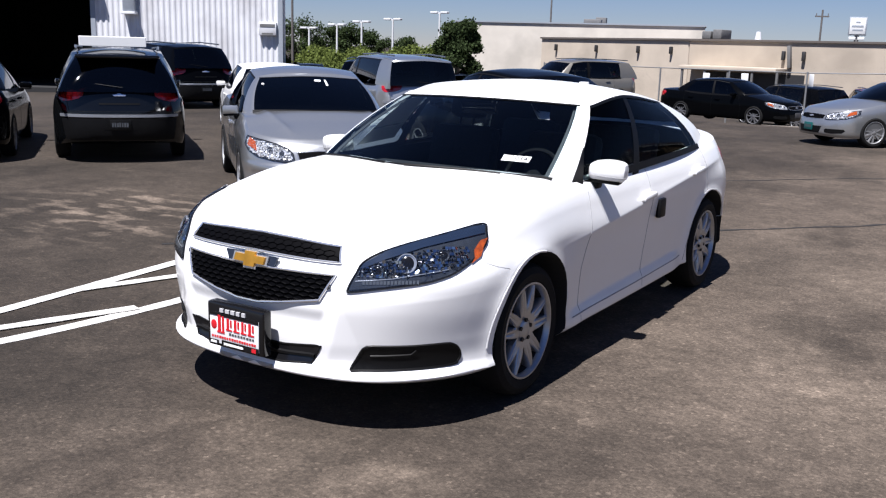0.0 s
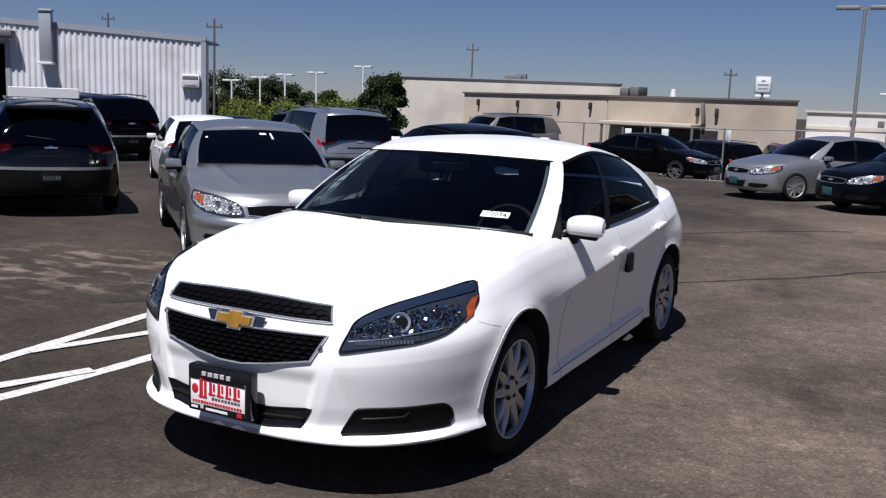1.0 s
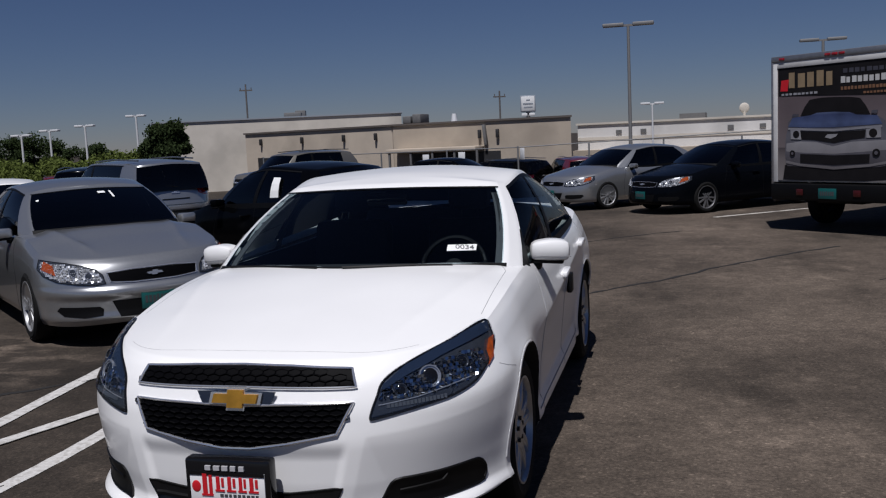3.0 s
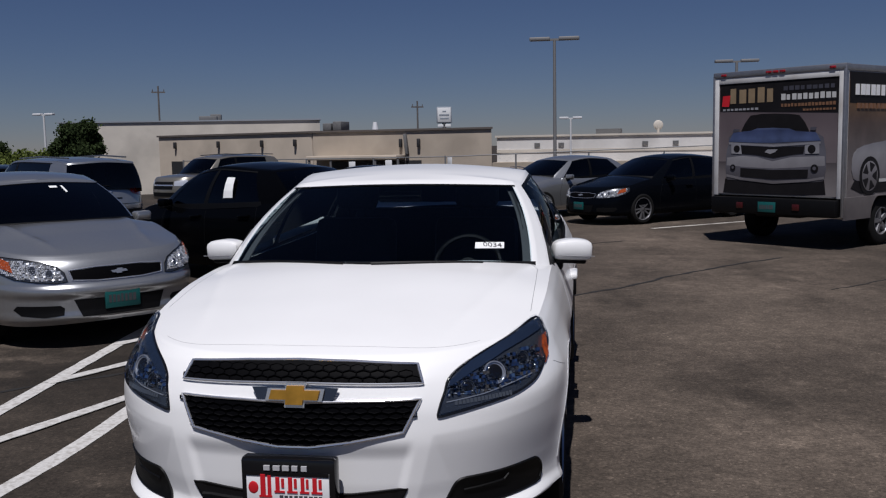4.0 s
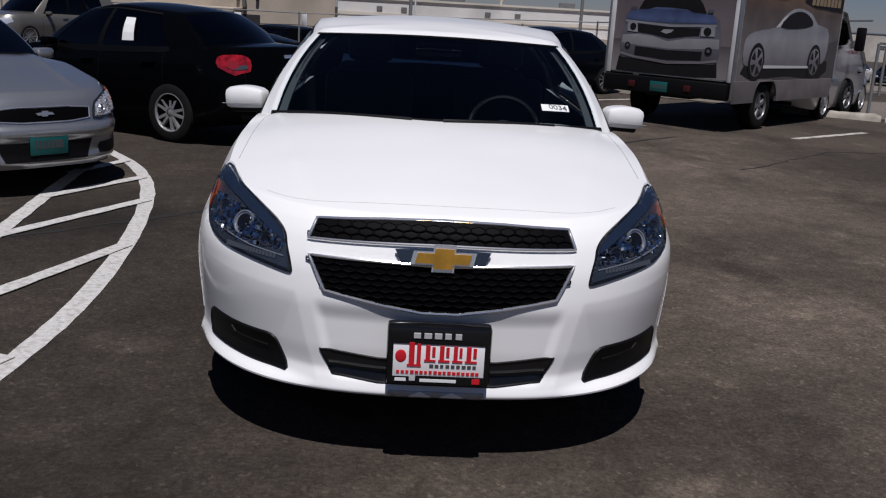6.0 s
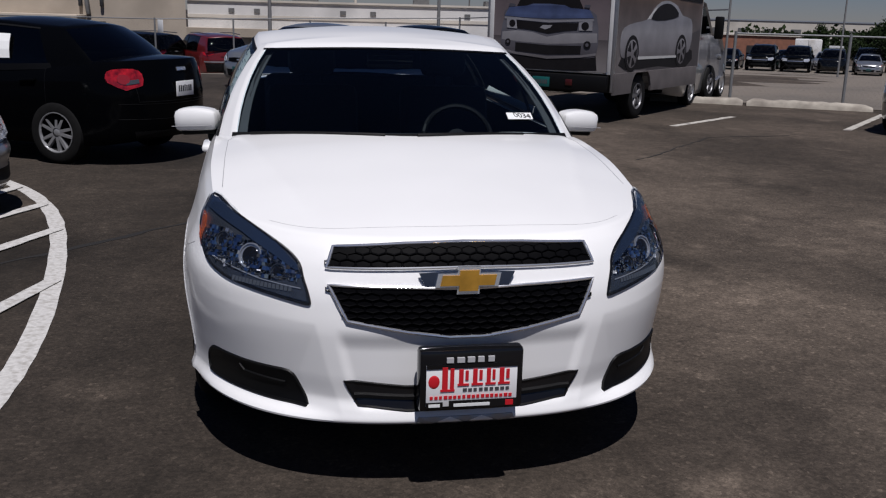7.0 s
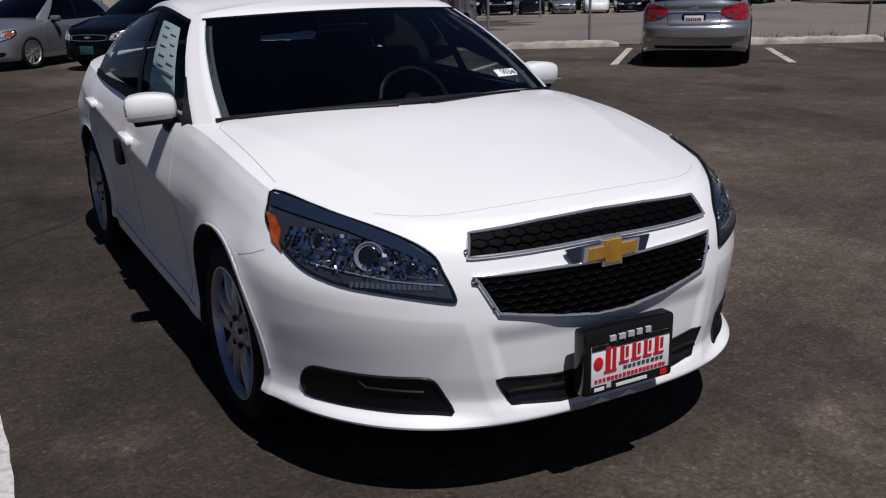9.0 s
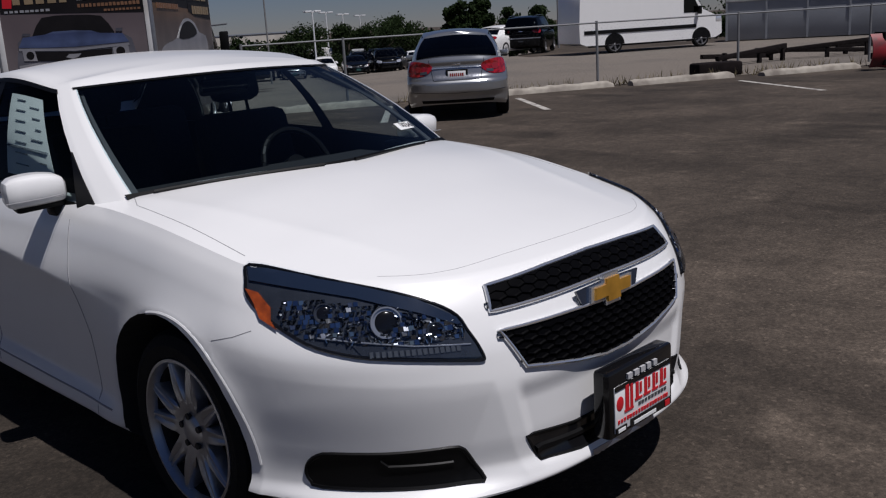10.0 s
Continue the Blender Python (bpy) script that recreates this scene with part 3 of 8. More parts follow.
        add_box(bm, 0.012, 0.178, -0.054, 0.05, -0.056, -0.024, 0.012, pose(sg * mx, my, mz) @ Matrix.Diagonal((sg, 1, 1, 1)) @ pose(0, 0, 0, 0, 4, 12))
        part("mirror_arm", bm, PLASTIC, mh)
        if fine:
            part("mirror_indicator_line", tube_bm([mm @ Vector((0.02 + 0.19 * i / 6, -0.086 - 0.012 * math.sin(math.pi * i / 6), -0.012)) for i in range(7)], 0.0018, 5), SEAM, mh)
            # black sail in the corner of the window
            sail = [car.cabin_point(2.0, 0.0), car.cabin_point(2.0, 0.42), car.cabin_point(2.22, 0.0), car.cabin_point(2.1, -0.12)]
            bm = bmesh.new()
            bm.faces.new([bm.verts.new((sg * (p.x + 0.008), p.y, p.z)) for p in sail])
            part("mirror_sail", thicken(bm, 0.012), PLASTIC, e, "black mirror sail", smooth=False)
    if fine:
        # rolled lips of the wheel arches
        for y in wy:
            for sg in (-1, 1):
                q = [(sg * 1.3, y + (R + 0.057) * math.cos(a), R + 0.01 + (R + 0.057) * math.sin(a)) for a in (math.pi * i / 40 for i in range(41))]
                part("arch_lip", rim_line(bvh, q, (-sg, 0, 0), 0.008, -0.005, False, 8), paint, e)
    # door seams and handles
    d = spec["doors"]
    for sg in (-1, 1):
        for pl in d["seams"]:
            part("door_seam", rim_line(bvh, [(sg * 1.2, y, z) for y, z in pl], (-sg, 0, 0), 0.003, -0.001, False), SEAM if paint is WHITE else PLASTIC, e)
        for y, z in d["handles"]:
            bm = bmesh.new()
            hit = bvh.ray_cast(Vector((sg * 2, y, z)), Vector((-sg, 0, 0)))[0] or Vector((sg * 0.9, y, z))
            add_box(bm, -0.01, 0.035, -0.10, 0.10, -0.016, 0.018, 0.012, Matrix.Translation(hit) @ Matrix.Diagonal((sg, 1, 1, 1)) @ pose(0, 0, 0, 3))
            part("door_handle", bm, paint, e)
    return e, bvh, car


def plate(parent, p, rz, back, front=None, w=0.31, h=0.16, seed=3, tilt=0):
    """A number plate with plain bars."""
    m = pose(p[0], p[1], p[2], tilt, 0, rz)
    a = part("number_plate", box_bm(-w / 2, w / 2, -0.006, 0.006, -h / 2, h / 2, 0.002, m), back, parent)
    bm = bars_text(bmesh.new(), -w * 0.4, -h * 0.2, w * 0.8, h * 0.45, 7, -0.006, 0.0015, seed)
    bmesh.ops.transform(bm, matrix=m, verts=bm.verts)
    part("plate_bars", bm, front or INK, a)
    return a


SEDAN = dict(L=5.05, W=1.85, af=0.8, ar=0.75, pf=2.7, qf=1.9, pr=2.8, qr=1.7, crown=0.085, R=0.335, axles=(1.0, 3.81), waist=0.0,
    deck=((0, 0.70), (0.12, 0.78), (0.3, 0.83), (0.8, 0.93), (1.3, 1.02), (2.2, 1.03), (3.9, 1.06), (4.4, 1.08), (4.85, 1.05), (5.05, 0.95)), fan=(0.9, 4.3),
    bottom=((0, 0.24), (0.5, 0.2), (4.2, 0.21), (5.05, 0.30)),
    prof=((0, 0.05, 0.05, 0.06), (0.1, 0.02, 0.0, 0.02), (0.35, 0.005, 0.0, 0.0), (0.55, 0.0, 0.02, 0.0), (0.75, 0.012, 0.06, 0.03), (0.9, 0.04, 0.11, 0.05), (1, 0.085, 0.18, 0.08)),
    pillars=(((0, 1.25, 1.02), (0, 2.05, 1.40)), ((0.73, 1.48, 1.0), (0.58, 2.13, 1.37)), ((0.83, 1.66, 0.95), (0.61, 2.2, 1.37)), ((0.86, 2.6, 0.96), (0.62, 2.7, 1.43)), ((0.83, 3.75, 1.0), (0.58, 3.4, 1.39)), ((0.70, 4.15, 1.03), (0.54, 3.62, 1.38)), ((0, 4.4, 1.07), (0, 3.75, 1.41))),
    straight={1: True, 4: True}, roofline=((2.0, 1.40), (2.35, 1.46), (2.8, 1.48), (3.3, 1.46), (3.8, 1.40)), mirror=(0.86, 1.78, 0.98),
    doors=dict(seams=(((1.55, 0.25), (1.5, 0.6), (1.62, 0.93)), ((2.62, 0.24), (2.62, 0.94)), ((3.4, 0.3), (3.72, 0.65), (3.7, 0.95))), handles=((2.4, 0.80), (3.45, 0.82))))
SUV = dict(SEDAN, L=5.1, W=1.98, af=0.7, ar=0.55, R=0.37, axles=(0.98, 4.02), crown=0.06, qr=1.4, pr=3.2,
    deck=((0, 0.85), (0.12, 0.98), (0.35, 1.05), (1.1, 1.12), (2.2, 1.13), (4.8, 1.14), (5.1, 1.10)), fan=(0.8, 4.8),
    bottom=((0, 0.3), (0.5, 0.25), (4.4, 0.25), (5.1, 0.36)),
    pillars=(((0, 1.12, 1.12), (0, 1.85, 1.66)), ((0.78, 1.36, 1.11), (0.66, 1.95, 1.63)), ((0.88, 1.58, 1.07), (0.70, 2.02, 1.63)), ((0.91, 2.6, 1.07), (0.72, 2.65, 1.70)), ((0.91, 4.1, 1.10), (0.72, 4.1, 1.67)), ((0.80, 4.93, 1.13), (0.66, 4.62, 1.63)), ((0, 5.04, 1.13), (0, 4.78, 1.67))),
    roofline=((1.8, 1.66), (2.3, 1.73), (3.0, 1.76), (4.2, 1.73), (4.8, 1.67)), mirror=(0.92, 1.7, 1.1), seat_z=0.6,
    doors=dict(seams=(((1.5, 0.3), (1.5, 1.05)), ((2.6, 0.28), (2.6, 1.05)), ((3.55, 0.4), (3.75, 0.8), (3.7, 1.05))), handles=((2.4, 0.95), (3.45, 0.97))))
VAN = dict(SUV, W=1.95, L=5.0, axles=(0.95, 3.95),
    pillars=(((0, 0.9, 1.10), (0, 1.75, 1.66)), ((0.74, 1.1, 1.09), (0.66, 1.85, 1.63)), ((0.86, 1.5, 1.05), (0.70, 1.95, 1.63)), ((0.90, 2.5, 1.05), (0.73, 2.5, 1.70)), ((0.90, 4.2, 1.08), (0.74, 4.2, 1.68)), ((0.80, 4.86, 1.10), (0.70, 4.7, 1.64)), ((0, 4.96, 1.10), (0, 4.82, 1.68))))
HATCH = dict(SEDAN, rimr=0.63, L=4.4, W=1.75, axles=(0.85, 3.38), deck=((0, 0.72), (0.12, 0.80), (0.3, 0.86), (0.8, 0.95), (1.1, 1.03), (2.2, 1.06), (3.5, 1.10), (4.0, 1.14), (4.3, 1.12), (4.4, 1.02)), fan=(0.8, 3.9),
    bottom=((0, 0.24), (0.5, 0.2), (3.7, 0.21), (4.4, 0.30)),
    pillars=(((0, 1.05, 1.03), (0, 1.8, 1.44)), ((0.70, 1.25, 1.01), (0.55, 1.88, 1.41)), ((0.79, 1.42, 0.97), (0.58, 1.95, 1.41)), ((0.82, 2.25, 0.99), (0.6, 2.35, 1.47)), ((0.79, 3.3, 1.04), (0.56, 3.0, 1.43)), ((0.66, 3.7, 1.08), (0.52, 3.25, 1.42)), ((0, 3.9, 1.12), (0, 3.38, 1.45))),
    roofline=((1.8, 1.44), (2.1, 1.50), (2.5, 1.52), (3.0, 1.50), (3.4, 1.45)), mirror=(0.82, 1.5, 1.0),
    doors=dict(seams=(((1.35, 0.25), (1.3, 0.6), (1.42, 0.95)), ((2.27, 0.24), (2.27, 0.97)), ((3.0, 0.3), (3.28, 0.65), (3.25, 1.0))), handles=((2.08, 0.84), (3.05, 0.87))))


def sedan_front(e, bvh, paint, plate_mat=None):
    """Lamps, grille and intakes of a plain sedan's nose."""
    hl = [(0.43, 0.1, 0.585), (0.455, 0.1, 0.66), (0.50, 0.15, 0.71), (0.60, 0.25, 0.75), (0.70, 0.4, 0.775), (0.83, 0.75, 0.80), (0.865, 0.7, 0.72), (0.855, 0.55, 0.66), (0.79, 0.35, 0.61), (0.65, 0.2, 0.585), (0.52, 0.12, 0.575)]
    for sg, P in ((1, hl), (-1, mirrored(hl))):
        a = part("headlight", decal(bvh, P, (-sg * 0.35, 1, 0), 0.004), LAMPGREY, e, "clear headlight with amber corner")
        mid = Vector((sum(p[0] for p in P) / len(P), 0, sum(p[2] for p in P) / len(P)))
        part("faceted_reflector", mosaic(bvh, [(mid.x + (p[0] - mid.x) * 0.86, p[1], mid.z + (p[2] - mid.z) * 0.84) for p in P], (-sg * 0.35, 1, 0), 0.017, 0.008, 26, 4), LAMPCUP, a, smooth=False)["kind"] = "stuff"
        part("lamp_seal", rim_line(bvh, P, (-sg * 0.35, 1, 0), 0.004, 0.004), PLASTIC, a)
        for cx, cz, r in ((0.545, 0.655, 0.030), (0.685, 0.685, 0.034)):
            ring = [(sg * (cx + r * math.cos(2 * math.pi * k / 14)), 0.2, cz + r * math.sin(2 * math.pi * k / 14)) for k in range(14)]
            part("lamp_bowl", decal(bvh, ring, (-sg * 0.35, 1, 0), 0.012, 0.006), LAMPGREY, a)
            part("bowl_rim", rim_line(bvh, ring, (-sg * 0.35, 1, 0), 0.003, 0.013), CHROME, a)
        part("turn_lens", decal(bvh, [(sg * x, y, z) for x, y, z in ((0.775, 0.4, 0.665), (0.77, 0.5, 0.75), (0.825, 0.6, 0.785), (0.848, 0.6, 0.715))], (-sg * 0.35, 1, 0), 0.013, 0.01), AMBER, a)
        part("fog_recess", decal(bvh, [(sg * x, 0, z) for x, z in ((0.48, 0.30), (0.47, 0.36), (0.50, 0.385), (0.78, 0.385), (0.80, 0.35), (0.76, 0.30), (0.62, 0.285))], (0, 1, 0), 0.003, 0.01), PLASTIC, e)
    g = part("grille", decal(bvh, [(-0.39, 0, 0.60), (-0.405, 0, 0.67), (-0.2, 0, 0.685), (0.2, 0, 0.685), (0.405, 0, 0.67), (0.39, 0, 0.60), (0.2, 0, 0.585), (-0.2, 0, 0.585)], (0, 1, 0), 0.003, 0.01), COMB, e, "black grille with a bright bar")
    part("grille_bar", rim_line(bvh, [(-0.40, 0, 0.595), (-0.415, 0, 0.675), (-0.2, 0, 0.692), (0.2, 0, 0.692), (0.415, 0, 0.675), (0.40, 0, 0.595), (0.2, 0, 0.58), (-0.2, 0, 0.58)], (0, 1, 0), 0.005, 0.003, True), CHROME, g)
    part("badge", decal(bvh, [(-0.06, 0, 0.628), (-0.075, 0, 0.645), (-0.02, 0, 0.65), (-0.018, 0, 0.66), (0.03, 0, 0.66), (0.03, 0, 0.65), (0.06, 0, 0.65), (0.075, 0, 0.632), (0.02, 0, 0.63), (0.018, 0, 0.62), (-0.03, 0, 0.62), (-0.03, 0, 0.628)], (0, 1, 0), 0.014, 0.01), LAMPRING, g)
    part("lower_intake", decal(bvh, [(-0.34, 0, 0.28), (-0.40, 0, 0.43), (0.40, 0, 0.43), (0.34, 0, 0.28)], (0, 1, 0), 0.003, 0.01), PLASTIC, e)
    if plate_mat:
        hit = bvh.ray_cast(Vector((0, -2, 0.40)), Vector((0, 1, 0)))[0]
        plate(e, (0, hit.y - 0.012, 0.41), 0, plate_mat)


def sedan_rear(e, bvh, L, plate_mat=None, z0=0.78, z1=0.98, x0=0.48, x1=0.86, slant=0.05, split=True):
    """Tail lamps, badge and plate."""
    for sg in (1, -1):
        P = rounded([(sg * x0, L, z0 + slant), (sg * (x0 - 0.01), L, z1 - 0.05), (sg * (x1 - 0.15), L - 0.2, z1), (sg * (x1 - 0.02), L - 0.35, z1 - 0.01), (sg * (x1 + 0.03), L - 0.35, z1 - 0.06), (sg * (x1 + 0.03), L - 0.35, z0 + 0.08), (sg * (x1 - 0.06), L - 0.2, z0), (sg * (x0 + 0.12), L, z0 + 0.02)], 2)
        a = part("tail_light", decal(bvh, P, (-sg * 0.25, -1, 0), 0.006), REDLENS, e, "red tail light")
        cx = (x0 + x1) / 2 + 0.08
        part("lens_core", decal(bvh, rounded([(sg * (cx + u), L, (z0 + z1) / 2 + w) for u, w in ((-0.05, -0.02), (-0.04, 0.04), (0.03, 0.05), (0.05, -0.02), (0.0, -0.05))], 2), (-sg * 0.25, -1, 0), 0.012, 0.01), PINKLENS, a)
        if split:
            part("reverse_lens", decal(bvh, [(sg * (x0 + 0.03), L, z0 + 0.075), (sg * (x0 + 0.03), L, z0 + 0.115), (sg * (x0 + 0.15), L, z0 + 0.1), (sg * (x0 + 0.15), L, z0 + 0.055)], (-sg * 0.25, -1, 0), 0.012, 0.01), LAMPDARK, a)
    hit = bvh.ray_cast(Vector((0, L + 2, z0 + 0.02)), Vector((0, -1, 0)))[0]
    if plate_mat and hit:
        plate(e, (0, hit.y + 0.014, z0 + 0.0), 180, plate_mat)
    part("badge", decal(bvh, [(-0.08, L, z1 - 0.03), (-0.08, L, z1 + 0.005), (0.08, L, z1 + 0.005), (0.08, L, z1 - 0.03)], (0, -1, 0), 0.012, 0.01), CHROME, e)
    part("rear_valance", decal(bvh, [(-0.6, L, 0.30), (-0.62, L, 0.37), (0.62, L, 0.37), (0.6, L, 0.30)], (0, -1, 0), 0.004, 0.01), PLASTIC, e)
    for z in (0.66, 0.50):
        part("bumper_line", rim_line(bvh, [(-x1 + 0.02, L, z), (0, L, z - 0.01), (x1 - 0.02, L, z)], (0, -1, 0), 0.0035, -0.001, False), PLASTIC, e)
    part("boot_seam", rim_line(bvh, [(-x0 - 0.04, L, z1), (-x0 - 0.01, L, 0.68), (x0 + 0.01, L, 0.68), (x0 + 0.04, L, z1)], (0, -1, 0), 0.004, -0.001, False), PLASTIC, e)


# ---- the white sedan ----
def smooth(a, b, x):
    t = min(1.0, max(0.0, (x - a) / (b - a)))
    return t * t * (3 - 2 * t)


def nose_sculpt(p):
    """The bumper's drawn-in corner panels, framed by a shelf under the lamps and a ridge beside the grille; wheel arch flares; the creases along the doors."""
    x, y, z = abs(p.x), p.y, p.z
    sg = -1 if p.x < 0 else 1
    if y < 0.9:
        ridge = lerp_table(((0.24, 0.395), (0.31, 0.415), (0.40, 0.445), (0.52, 0.475), (0.58, 0.49), (0.70, 0.52)), z)
        shelf = lerp_table(((0.45, 0.585), (0.6, 0.597), (0.8, 0.615), (0.95, 0.632)), x)
        a, b, k = 1.8 * (x - ridge), shelf - z, 0.003
        d = min(a, b) - k * math.log(1 + math.exp(-abs(a - b) / k))
        low = smooth(0.255, 0.305, z)
        deep = 0.075 * math.tanh(max(0.0, d) * 0.115 / 0.075) * low * (1 - 0.75 * smooth(0.22, 0.65, y))
        th = min(1.0, y / 0.6) * 1.2
        p.x -= sg * deep * math.sin(th)
        p.y += deep * math.cos(th)
        p.y += 0.013 * (1 - smooth(ridge - 0.085, ridge - 0.045, x)) * (1 - smooth(0.50, 0.58, z)) * smooth(0.29, 0.34, z)
    for ya in (1.0, 3.737):
        r = math.hypot(y - ya, z - 0.345)
        if 0.3 < r < 0.55 and z > 0.25:
            p.x += sg * 0.013 * math.exp(-max(0.0, r - 0.40) / 0.035)
    if 1.1 < y < 4.3:
        crease = 0.715 + 0.085 * (y - 1.4)
        k = smooth(1.25, 1.75, y) * (1 - smooth(3.6, 4.2, y))
        if z > crease:
            p.x += sg * 0.013 * k * math.exp(-(z - crease) / 0.09)
        else:
            p.x += sg * k * (0.013 - 0.040 * (1 - math.exp(-(crease - z) / 0.13)))
        p.x += sg * 0.020 * smooth(1.35, 1.6, y) * (1 - smooth(3.1, 3.35, y)) * (1 - smooth(0.275 + 0.03 * (y - 1.5), 0.335 + 0.03 * (y - 1.5), z))
    return tail_taper(p)


def tail_taper(p):
    """The shoulders draw in towards the tail, the bonnet's edges towards the nose."""
    k = (1 - smooth(0.35, 1.1, p.y)) * smooth(0.64, 0.88, p.z)
    p.x *= 1 - 0.045 * k
    p.y += 0.016 * k
    p.x *= 1 - 0.085 * smooth(3.5, 4.8, p.y) * smooth(0.72, 1.04, p.z)
    return p


HERO = dict(SEDAN, L=4.865, W=1.88, af=0.74, ar=0.86, pr=2.75, ridge=((0.3, 0.52), (0.7, 0.60), (1.1, 0.685), (1.5, 0.76)), pf=2.9, qf=1.86, crown=0.09, R=0.335, axles=(1.0, 3.737), gap=0.05, sculpt=nose_sculpt, taper=tail_taper,
    deck=((0, 0.79), (0.09, 0.845), (0.2, 0.878), (0.4, 0.922), (0.7, 0.978), (1.15, 1.050), (1.5, 1.075), (2.6, 1.085), (3.6, 1.11), (4.2, 1.135), (4.6, 1.12), (4.865, 1.02)), fan=(0.9, 4.25),
    bottom=((0, 0.235), (0.45, 0.225), (1.5, 0.20), (3.6, 0.22), (4.865, 0.32)),
    prof=((0, 0.06, 0.05, 0.06), (0.05, 0.016, -0.014, 0.02), (0.1, 0.018, -0.004, 0.01), (0.17, 0.020, 0.012, 0.01), (0.3, 0.014, 0.007, 0.0), (0.5, 0.003, 0.006, 0.0), (0.68, 0.001, 0.022, 0.02), (0.85, 0.028, 0.05, 0.05), (0.94, 0.055, 0.08, 0.08), (1, 0.085, 0.12, 0.12)),
    pillars=(((0, 1.19, 1.050), (0, 1.98, 1.425)), ((0.778, 1.455, 1.022), (0.612, 2.13, 1.405)), ((0.850, 1.53, 0.985), (0.642, 2.18, 1.40)), ((0.875, 2.40, 1.022), (0.655, 2.62, 1.45)), ((0.85, 3.62, 1.06), (0.60, 3.36, 1.375)), ((0.70, 4.12, 1.11), (0.55, 3.62, 1.345)), ((0, 4.32, 1.13), (0, 3.75, 1.385))),
    roofline=((1.98, 1.425), (2.3, 1.475), (2.7, 1.495), (3.2, 1.46), (3.78, 1.385)), mirror=(0.845, 1.80, 1.048),
    doors=dict(seams=(((1.62, 0.24), (1.58, 0.55), (1.68, 0.95)), ((2.53, 0.23), (2.55, 0.99)), ((3.32, 0.28), (3.45, 0.55), (3.66, 0.75), (3.62, 1.06))), handles=((2.46, 0.835), (3.42, 0.90))))


